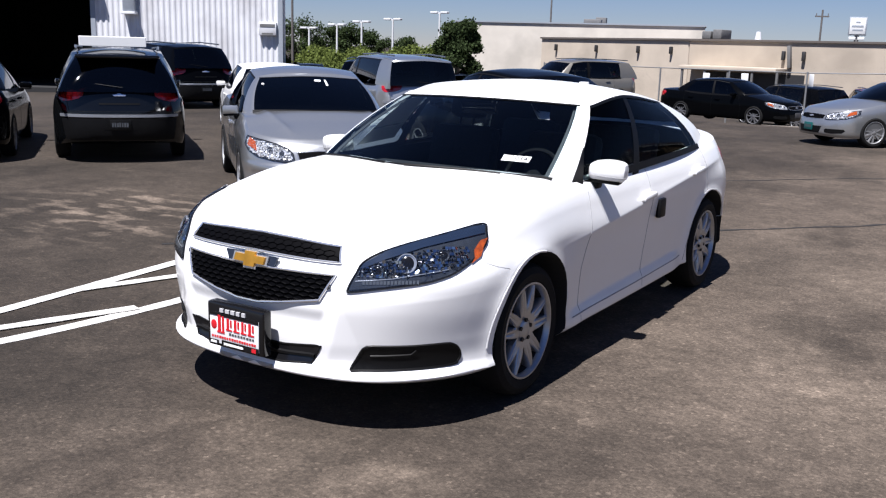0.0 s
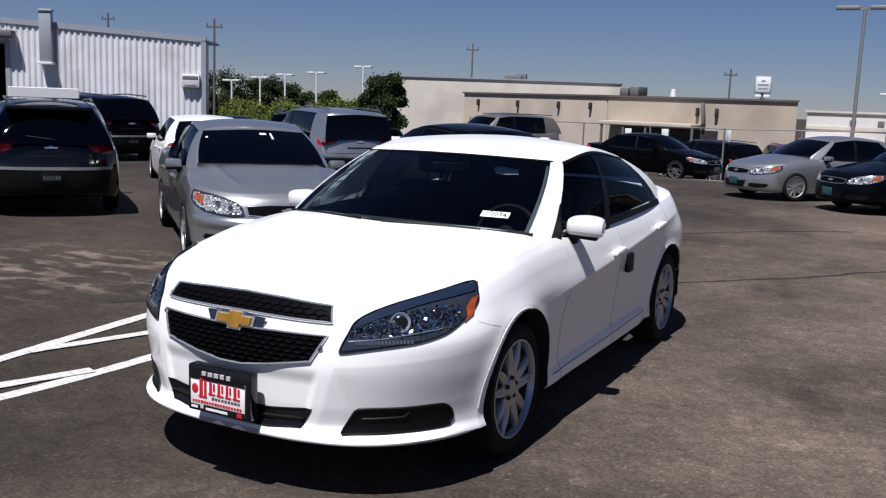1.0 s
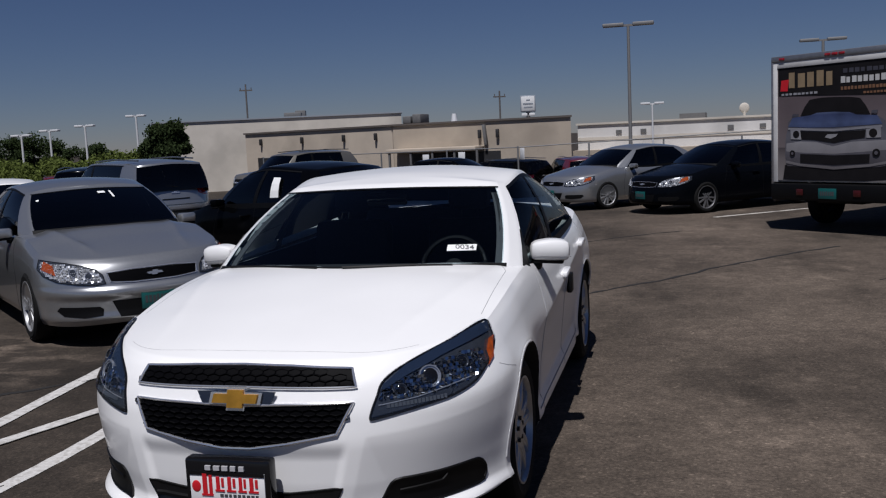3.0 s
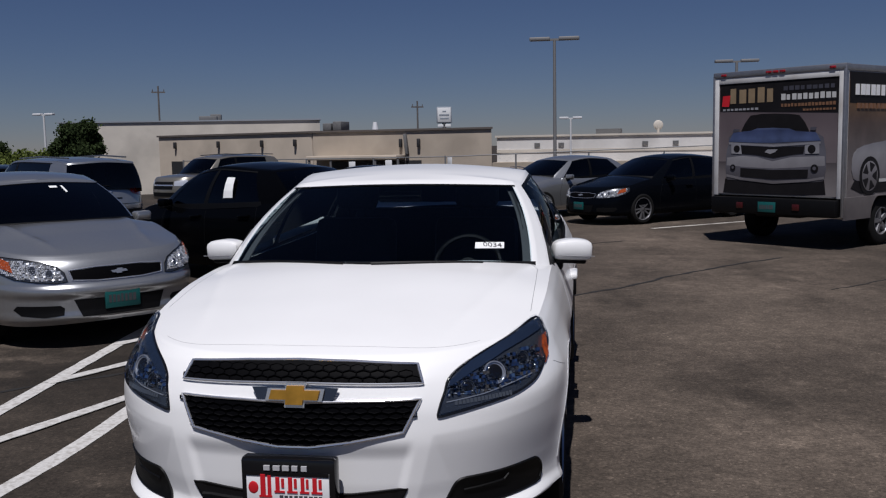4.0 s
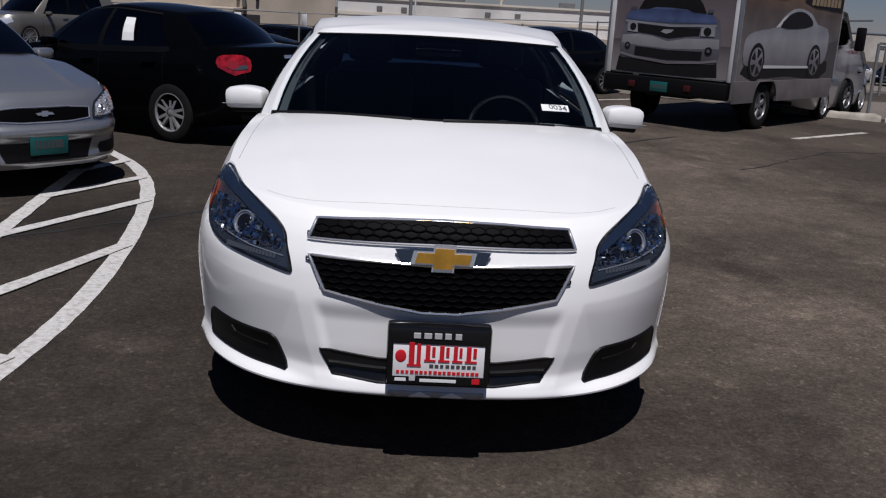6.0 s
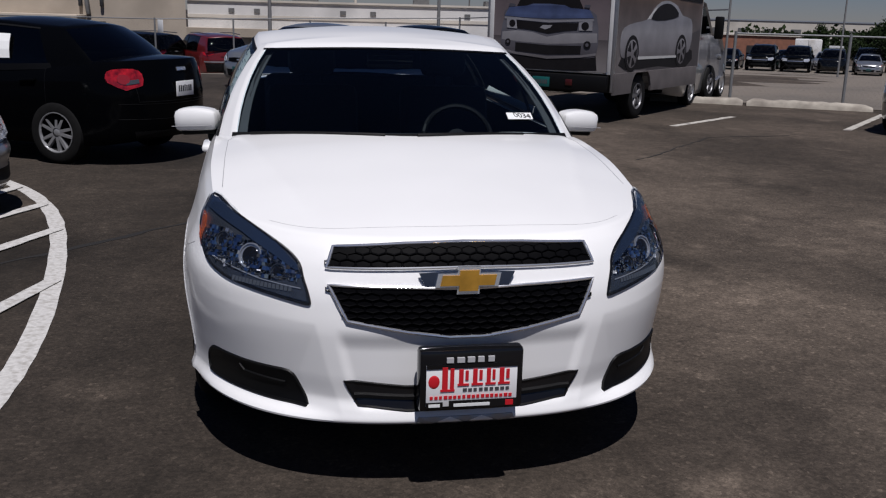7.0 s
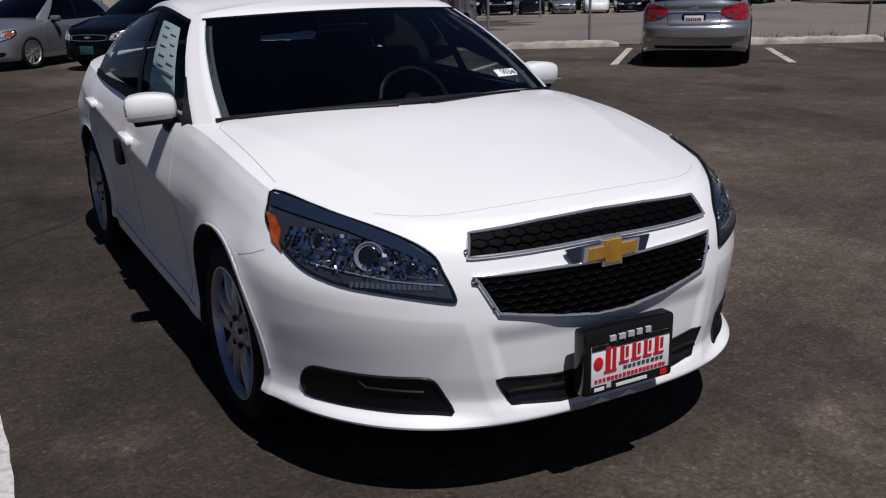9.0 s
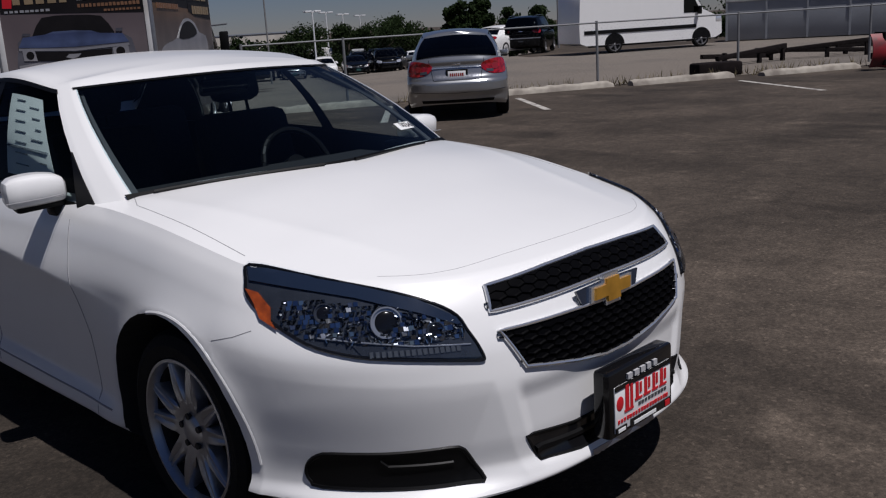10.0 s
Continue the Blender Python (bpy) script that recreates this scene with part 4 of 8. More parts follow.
def hero_front(e, bvh):
    F = (0, 1, 0)
    # headlights: dark housing, bowls, lens
    hl = [(0.503, 0.1, 0.655), (0.508, 0.12, 0.69), (0.518, 0.15, 0.73), (0.54, 0.15, 0.772), (0.575, 0.2, 0.806), (0.63, 0.3, 0.836), (0.70, 0.4, 0.862), (0.76, 0.55, 0.882), (0.818, 0.72, 0.900), (0.838, 0.72, 0.865), (0.853, 0.7, 0.82), (0.861, 0.6, 0.775), (0.855, 0.5, 0.74), (0.832, 0.42, 0.712), (0.78, 0.3, 0.693), (0.70, 0.25, 0.68), (0.60, 0.2, 0.664), (0.53, 0.12, 0.653), (0.512, 0.1, 0.651)]
    hl = rounded([(x - 0.012 * smooth(0.70, 0.85, x), y, z) for x, y, z in hl], 3)
    for sg in (1, -1):
        way = (-sg * 0.45, 1, -0.12)
        def q(pts):
            return [(sg * x, y, z) for x, y, z in pts]
        a = part("headlight", decal(bvh, q(hl), way, 0.003, 0.02, 4), LAMPGREY, e, "smoky headlight with bright bowls, dark brow and amber corner")
        part("lamp_brow", decal(bvh, q([(0.53, 0.15, 0.742), (0.545, 0.15, 0.768), (0.60, 0.25, 0.818), (0.70, 0.4, 0.860), (0.812, 0.72, 0.896), (0.825, 0.7, 0.862), (0.70, 0.4, 0.826), (0.60, 0.25, 0.782)]), way, 0.0085, 0.008, 4), BROW, a)
        part("lamp_sill", decal(bvh, q([(0.512, 0.1, 0.660), (0.52, 0.12, 0.692), (0.64, 0.2, 0.706), (0.78, 0.3, 0.722), (0.76, 0.3, 0.695), (0.63, 0.2, 0.676)]), way, 0.006, 0.008, 4), LAMPGREY, a)
        part("lamp_seal", rim_line(bvh, q(hl), way, 0.005, 0.003), GLOSSBLACK, a)
        part("faceted_reflector", mosaic(bvh, q([(0.535, 0.12, 0.706), (0.55, 0.13, 0.75), (0.61, 0.2, 0.782), (0.70, 0.32, 0.822), (0.77, 0.48, 0.845), (0.815, 0.58, 0.845), (0.828, 0.58, 0.79), (0.825, 0.5, 0.758), (0.78, 0.33, 0.728), (0.70, 0.22, 0.714)]), way, 0.0135, 0.0065, 30, 5), MIRRORGREY, a, "faceted mirror reflector", smooth=False)["kind"] = "stuff"
        for cx, cy, cz, r in ((0.592, 0.2, 0.738, 0.026), (0.678, 0.3, 0.768, 0.044), (0.768, 0.45, 0.792, 0.028)):
            hit, nrm, _, _ = bvh.ray_cast(Vector((sg * cx, cy, cz)) - Vector(way).normalized(), Vector(way).normalized())
            m = Matrix.Translation(hit) @ (nrm * 1.6 + Vector((0.25 * sg, -1, 0.1)).normalized()).to_track_quat("X", "Z").to_matrix().to_4x4()
            bm = lathe_bm([(r * 1.0, 0.004), (r * 0.98, 0.0115), (r * 0.88, 0.0115), (r * 0.86, 0.007), (r * 0.6, 0.006)], 28)
            bmesh.ops.transform(bm, matrix=m, verts=bm.verts)
            part("bowl_ring", bm, LAMPRING if r > 0.03 else LAMPGREY, a)
            bm = bmesh.new()
            bmesh.ops.create_uvsphere(bm, u_segments=18, v_segments=10, radius=r * 0.74, matrix=m @ Matrix.Translation((0.005, 0, 0)) @ Matrix.Diagonal((0.22, 1, 1, 1)))
            part("projector_lens", bm, GLOSSBLACK, a)
        part("lamp_strip", rim_line(bvh, q([(0.54, 0.1, 0.699), (0.66, 0.2, 0.710), (0.82, 0.4, 0.738)]), way, 0.0025, 0.007, False), LAMPRING, a)
        bm = bmesh.new()
        for k in range(16):
            x = 0.535 + 0.0165 * k
            for z0 in (0.672 + 0.085 * (x - 0.53),):
                hit, nrm, _, _ = bvh.ray_cast(Vector((sg * x, 0.2, z0 + 0.012)) - Vector(way).normalized(), Vector(way).normalized())
                add_box(bm, -0.0055, 0.0055, -0.008, 0.0, -0.008, 0.008, 0.0, Matrix.Translation(hit) @ pose(0, 0, 0, -20, 0, sg * 25))
        part("sill_lens_row", bm, LAMPDARK, a, "row of small clear lenses", smooth=False)["kind"] = "stuff"
        cover = part("lens_cover", decal(bvh, q(hl), way, 0.013, 0.011, 4), LENS, a, "clear lens cover")
        cover.visible_shadow = False
        part("turn_lens", decal(bvh, q([(0.838, 0.6, 0.765), (0.831, 0.6, 0.800), (0.832, 0.65, 0.836), (0.841, 0.7, 0.842), (0.850, 0.65, 0.810), (0.857, 0.62, 0.772), (0.850, 0.55, 0.748)]), way, 0.008, 0.01), AMBER, a)
        # fog recess with its blade
        fg = [(0.52, 0.1, 0.300), (0.565, 0.1, 0.385), (0.60, 0.15, 0.408), (0.845, 0.45, 0.395), (0.868, 0.45, 0.30)]
        fg = rounded([fg[0], (0.54, 0.1, 0.342), fg[1], (0.58, 0.1, 0.40), fg[2], (0.72, 0.3, 0.405), (0.80, 0.45, 0.404), (0.832, 0.45, 0.396), (0.851, 0.45, 0.372), (0.857, 0.45, 0.34), (0.848, 0.45, 0.312), (0.825, 0.45, 0.299), (0.68, 0.3, 0.298), (0.55, 0.1, 0.297)], 2)
        f = part("fog_recess", decal(bvh, q(fg), (-sg * 0.25, 1, 0), 0.003, 0.02), TRIMBLACK, e, "black fog light recess")
        part("recess_lip", rim_line(bvh, q(fg), (-sg * 0.25, 1, 0), 0.007, 0.0), TRIMBLACK, f)
        part("recess_blade", rim_line(bvh, q([(0.60, 0.1, 0.362), (0.74, 0.2, 0.365), (0.76, 0.2, 0.385)]), (-sg * 0.25, 1, 0), 0.006, 0.003, False), TRIMBLACK, f)
    # grilles
    up = [(-0.452, 0, 0.765), (-0.428, 0, 0.826), (-0.2, 0, 0.838), (0, 0, 0.842), (0.2, 0, 0.838), (0.428, 0, 0.826), (0.452, 0, 0.765), (0.2, 0, 0.768), (0, 0, 0.770), (-0.2, 0, 0.768)]
    lo = [(-0.447, 0, 0.715), (-0.2, 0, 0.712), (0, 0, 0.705), (0.2, 0, 0.712), (0.447, 0, 0.715), (0.39, 0, 0.605), (0.2, 0, 0.572), (0.06, 0, 0.553), (-0.06, 0, 0.553), (-0.2, 0, 0.572), (-0.39, 0, 0.605)]
    for nm, P in (("upper_grille", up), ("lower_grille", lo)):
        g = part(nm, decal(bvh, P, F, 0.0045, 0.02, 5), COMB, e, "black honeycomb grille with a chrome frame")
        part("chrome_frame", rim_line(bvh, P, F, 0.0058, 0.0055, n=8, step=0.015), CHROME, g)
        part("honeycomb", honeycomb(bvh, P), COMB, g, smooth=False)
    # badge
    bm = bmesh.new()
    ax, az = 0.072, 0.0
    hit = bvh.ray_cast(Vector((0, -2, 0.735)), Vector(F))[0]
    mb = pose(0, hit.y - 0.012, 0.735, -8) 
    P = [(x * 0.95, z * 0.92) for x, z in [(-0.105, -0.020), (-0.095, 0.022), (-0.032, 0.022), (-0.030, 0.042), (0.042, 0.042), (0.040, 0.022), (0.108, 0.022), (0.098, -0.020), (0.038, -0.020), (0.036, -0.042), (-0.036, -0.042), (-0.034, -0.020)]]
    def cross_bm(scale, t, y0):
        b = bmesh.new()
        f = b.faces.new([b.verts.new((x * scale + (0.0 if scale == 1 else 0), y0, z * (1 + (scale - 1) * 1.8))) for x, z in P])
        r = bmesh.ops.extrude_face_region(b, geom=[f])
        for v in r["geom"]:
            if isinstance(v, bmesh.types.BMVert):
                v.co.y -= t
        bmesh.ops.transform(b, matrix=mb, verts=b.verts)
        return b
    bd = part("badge", cross_bm(1.09, 0.016, 0.005), CHROME, e, "gold cross-shaped badge edged in chrome", smooth=False)
    part("gold_field", cross_bm(0.93, 0.008, -0.011), GOLD, bd, smooth=False)
    bm = bmesh.new()
    for sg in (-1, 1):
        vs = [bm.verts.new(mb @ Vector((sg * x, 0.006, z))) for x, z in ((0.0, 0.030), (0.16, 0.026), (0.135, -0.028), (0.0, -0.03))]
        bm.faces.new(vs)
    part("badge_base", thicken(bm, 0.008), BROW, bd, smooth=False)
    # lower intake with a bar, plate holder
    li = [(-0.40, 0, 0.398), (-0.2, 0, 0.376), (0.2, 0, 0.376), (0.40, 0, 0.398), (0.355, 0, 0.315), (0.2, 0, 0.300), (-0.2, 0, 0.300), (-0.355, 0, 0.315)]
    g = part("lower_intake", decal(bvh, li, F, 0.003, 0.02, 4), GLOSSBLACK, e, "black lower intake")
    part("intake_edge", rim_line(bvh, li, F, 0.005, 0.001), PLASTIC, g)
    part("intake_bar", rim_line(bvh, [(-0.37, 0, 0.348), (-0.2, 0, 0.338), (0.2, 0, 0.338), (0.37, 0, 0.348)], F, 0.011, 0.004, False), PLASTIC, g)
    part("lip_insert", decal(bvh, [(-0.175, 0, 0.242), (-0.16, 0, 0.278), (0.16, 0, 0.278), (0.175, 0, 0.242)], F, 0.003, 0.01), GREYSIL, e, "grey lip insert")
    dealer_plate(e, -0.050)
    # hood seams
    part("hood_seam", rim_line(bvh, [(x, y, 2) for x, y in curve_pts([(-0.63, 0.36), (-0.57, 0.305), (-0.50, 0.262), (-0.40, 0.232), (-0.2, 0.214), (0, 0.208), (0.2, 0.214), (0.40, 0.232), (0.50, 0.262), (0.57, 0.305), (0.63, 0.36)])], (0, 0, -1), 0.0011, -0.0004, False), SEAM, e)
    for sg in (-1, 1):
        part("hood_seam", rim_line(bvh, [(sg * 0.80, 0.74, 2), (sg * 0.80, 1.1, 2), (sg * 0.795, 1.36, 2), (sg * 0.76, 1.44, 2)], (0, 0, -1), 0.0018, -0.0006, False), SEAM, e)
        part("bumper_seam", rim_line(bvh, [(sg * 1.2, 0.60, 0.745), (sg * 1.2, 0.66, 0.722), (sg * 1.2, 0.745, 0.70)], (-sg, 0, 0), 0.0016, -0.0004, False), SEAM, e)


def inside(P, x, z):
    c = False
    for i in range(len(P)):
        a, b = P[i], P[i - 1]
        if (a[2] > z) != (b[2] > z) and x < (b[0] - a[0]) * (z - a[2]) / (b[2] - a[2]) + a[0]:
            c = not c
    return c


def honeycomb(bvh, P, w=0.050, h=0.0195):
    """Flat hexagon cells standing proud of the grille's back."""
    bm = bmesh.new()
    z, row = 0.53, 0
    while z < 0.86:
        x = -0.46 + (w / 2 if row % 2 else 0)
        while x < 0.46:
            if inside(P, x, z) and inside(P, x, z + h * 0.4) and inside(P, x, z - h * 0.4):
                hit = bvh.ray_cast(Vector((x, -2, z)), Vector((0, 1, 0)))[0]
                if hit:
                    O, I = [], []
                    for k in range(6):
                        a = math.pi / 6 + k * math.pi / 3
                        cx, cz = math.cos(a) * w * 0.56, math.sin(a) * h * 0.64
                        yo = (bvh.ray_cast(Vector((x + cx, -2, z + cz)), Vector((0, 1, 0)))[0] or hit).y
                        O.append(bm.verts.new((x + cx, yo - 0.0095 - cz * 0.1, z + cz)))
                        I.append(bm.verts.new((x + cx * 0.86, yo - 0.0035, z + cz * 0.74)))
                    for k in range(6):
                        bm.faces.new((O[k], O[(k + 1) % 6], I[(k + 1) % 6], I[k]))
            x += w
        z += h
        row += 1
    return bm


def dealer_plate(e, y):
    """A dealer's plate in a deep black frame: red and white, with plain bars for the writing."""
    m = pose(0, y, 0.432, 0)
    bm = box_bm(-0.172, 0.172, -0.030, 0.03, -0.105, 0.105, 0.012, m)
    a = part("plate_frame", bm, GLOSSBLACK, e, "black dealer plate frame")
    part("plate_face", box_bm(-0.150, 0.150, -0.034, -0.029, -0.086, 0.056, 0.001, m), PLATEWHITE, a, "white dealer plate")
    part("top_band", box_bm(-0.150, 0.150, -0.0365, -0.034, 0.044, 0.058, 0, m), GLOSSBLACK, a, smooth=False)
    # a broad red word as thick and thin strokes with feet
    for x0, x1, z0, z1 in ((-0.104, -0.052, -0.034, 0.050), (-0.048, -0.006, -0.016, 0.040), (-0.002, 0.040, -0.016, 0.040), (0.044, 0.082, -0.016, 0.040), (0.086, 0.130, -0.016, 0.040)):
        bm = bmesh.new()
        w = x1 - x0
        add_box(bm, x0 + 0.10 * w, x0 + 0.46 * w, -0.037, -0.034, z0, z1, 0.0012)
        add_box(bm, x0 + 0.60 * w, x0 + 0.86 * w, -0.037, -0.034, z0 + (0.018 if z0 > -0.03 else 0.0), z1 - 0.004, 0.0012)
        add_box(bm, x0, x0 + 0.9 * w, -0.0368, -0.034, z0, z0 + 0.007)
        bmesh.ops.transform(bm, matrix=m, verts=bm.verts)
        part("red_bar", bm, SIGNRED, a, smooth=False)
    bm = bmesh.new()
    bmesh.ops.create_uvsphere(bm, u_segments=14, v_segments=8, radius=0.019, matrix=m @ Matrix.Translation((-0.125, -0.034, 0.0)) @ Matrix.Diagonal((1, 0.15, 1.2, 1)))
    part("red_dot", bm, SIGNRED, a)
    for nm, x, z, w, h, n, y, mt, sd in (("red_bars", -0.138, -0.060, 0.276, 0.012, 18, -0.034, SIGNRED, 4), ("ink_bars", -0.03, -0.036, 0.16, 0.011, 9, -0.034, INK, 6), ("pale_bars", -0.085, 0.064, 0.17, 0.019, 5, -0.030, METALPALE, 7)):
        bm = bars_text(bmesh.new(), x, z, w, h, n, y, 0.0075 if nm == "pale_bars" else 0.002, sd)
        bmesh.ops.transform(bm, matrix=m, verts=bm.verts)
        part(nm, bm, mt, a, smooth=False)["kind"] = "stuff"
    part("bottom_tab", box_bm(-0.075, 0.15, -0.0375, -0.034, -0.090, -0.066, 0, m), GLOSSBLACK, a, smooth=False)
    part("bottom_tab", box_bm(-0.15, -0.095, -0.0375, -0.034, -0.090, -0.070, 0, m), GLOSSBLACK, a, smooth=False)
    for x0, x1, z0, z1, mt in ((-0.142, -0.105, -0.085, -0.075, PAPER), (0.112, 0.138, -0.088, -0.070, SIGNRED), (-0.06, 0.06, -0.086, -0.076, PAPER)):
        part("pale_bar", box_bm(x0, x1, -0.0395, -0.0375, z0, z1, 0, m), mt, a, smooth=False)


def hero_extras(e, bvh, car):
    # dashboard, wheel, inner mirror, stickers, wipers
    bm = bmesh.new()
    add_box(bm, -0.70, 0.70, 1.45, 1.95, 0.72, 0.98, 0.07)
    part("dashboard", bm, CABIN, e, "black dashboard")
    bm = bmesh.new()
    m = pose(0.37, 2.02, 0.93, 65)
    n = 28
    for i in range(n):
        a, b = 2 * math.pi * i / n, 2 * math.pi * (i + 1) / n
        add_cyl(bm, m @ Vector((0.185 * math.cos(a), 0.185 * math.sin(a), 0)), m @ Vector((0.185 * math.cos(b), 0.185 * math.sin(b), 0)), 0.015, n=8)
    add_box(bm, -0.17, 0.17, -0.03, 0.03, -0.012, 0.012, 0.005, m)
    add_cyl(bm, m @ Vector((0, 0, -0.25)), m @ Vector((0, 0, 0.0)), 0.05, 0.06)
    part("steering_wheel", bm, PLASTIC, e)
    part("inner_mirror", box_bm(-0.12, 0.12, -0.012, 0.02, -0.035, 0.035, 0.01, pose(0, 1.99, 1.335, 10)), GLOSSBLACK, e)
    wind = next(o for o in e.children if o.name.startswith("windscreen"))
    def on_screen(k, v, w, h, lift=-0.012, name="sticker", material=PAPER, label=""):
        p = car.cabin_point(k, v)
        du = (car.cabin_point(k + 0.02, v) - car.cabin_point(k - 0.02, v)).normalized()
        dv = (car.cabin_point(k, v + 0.02) - car.cabin_point(k, v - 0.02)).normalized()
        nn = du.cross(dv).normalized()
        if nn.y > 0:
            nn = -nn
        m = Matrix((du, -nn, dv)).transposed().to_4x4()
        m.translation = p + nn * 0.004
        return part(name, box_bm(-w / 2, w / 2, -0.001, 0.001, -h / 2, h / 2, 0, m), material, e, label, smooth=False), m
    ks = min((abs(car.cabin_point(i / 200, 0.185).x - 0.553), i / 200) for i in range(100, 190))[1]
    s, m = on_screen(ks, 0.185, 0.15, 0.05, label="white windscreen sticker with black figures")
    cu = bpy.data.curves.new("figures", "FONT")
    cu.body, cu.size, cu.extrude, cu.align_x, cu.align_y = "0034", 0.048, 0.0006, "CENTER", "CENTER"
    t = new("sticker_figures", cu)
    t.parent = e
    t.matrix_local = m @ pose(0.014, -0.0025, 0, 90)
    cu.materials.append(INK)
    for sg, k0, k1 in ((1, 0.02, 0.62), (-1, 0.15, 0.85)):
        bm = bmesh.new()
        pts = []
        for i in range(9):
            f = i / 8
            kk = (k0 + (k1 - k0) * f)
            p = car.cabin_point(kk, 0.008 + 0.03 * f * (1 - f))
            pts.append(Vector((p.x if sg > 0 else -p.x, p.y - 0.012, p.z + 0.008)))
        bm.free()
        part("wiper", tube_bm(pts, 0.007, 6), TRIMBLACK, e)
    for mi in (False, True):
        part("pillar_trim", thicken(grid_bm([[p + Vector((0, 0.03, -0.02)) for p in r] for r in car.patch(0.88, 0.955, 0.0, 0.95, 3, 8, 0.03, mi)]), 0.006), TRIMGREY, e, "grey inner pillar trim")
    # window form on the right front door pane
    rows = car.patch(2.40, 2.86, 0.12, 0.80, 6, 6, 0.020, True)
    part("window_form", thicken(grid_bm([[p - Vector((-0.01, 0, 0)) for p in r] for r in rows]), 0.001), PAPER, e, "white price form behind the pane", smooth=False)
    bm = bmesh.new()
    for j in range(14):
        v = 0.17 + 0.045 * j
        k0, k1 = ((2.45, 2.58 - 0.03 * (j % 3)), (2.64, 2.80 - 0.04 * (j % 2)))[j % 2]
        if j == 4:
            k0, k1 = 2.42, 2.84
        a, b = car.cabin_point(k0, v, 0.02), car.cabin_point(k1, v, 0.02)
        add_cyl(bm, (-a.x + 0.007, a.y, a.z), (-b.x + 0.007, b.y, b.z), 0.0028 if j != 4 else 0.006, n=4)
    part("form_bars", bm, LAMPRING, e, smooth=False)["kind"] = "stuff"
    # door edge guards
    for sg in (1, -1):
        hit = bvh.ray_cast(Vector((sg * 2, 2.70, 0.735)), Vector((-sg, 0, 0)))[0]
        part("door_guard", box_bm(-0.004, 0.028, -0.05, 0.05, -0.06, 0.06, 0.008, Matrix.Translation(hit) @ Matrix.Diagonal((sg, 1, 1, 1))), PLASTIC, e, "black foam door guard")
        part("sill_line", rim_line(bvh, [(sg * 1.2, 1.5, 0.285), (sg * 1.2, 2.4, 0.30), (sg * 1.2, 3.25, 0.325)], (-sg, 0, 0), 0.004, 0.0, False), SEAM, e)
    part("aerial_base", box_bm(-0.03, 0.03, 3.47, 3.53, 1.445, 1.466, 0.008), WHITE, e)


hero, hero_bvh, hero_car = build_car("sedan", HERO, pose(0, -0.03, 0), WHITE, "glossy white four-door sedan parked on the asphalt", "car", GLASS, fine=True)
hero_front(hero, hero_bvh)
sedan_rear(hero, hero_bvh, 4.865, PLATEWHITE, 0.80, 1.0)
hero_extras(hero, hero_bvh, hero_car)


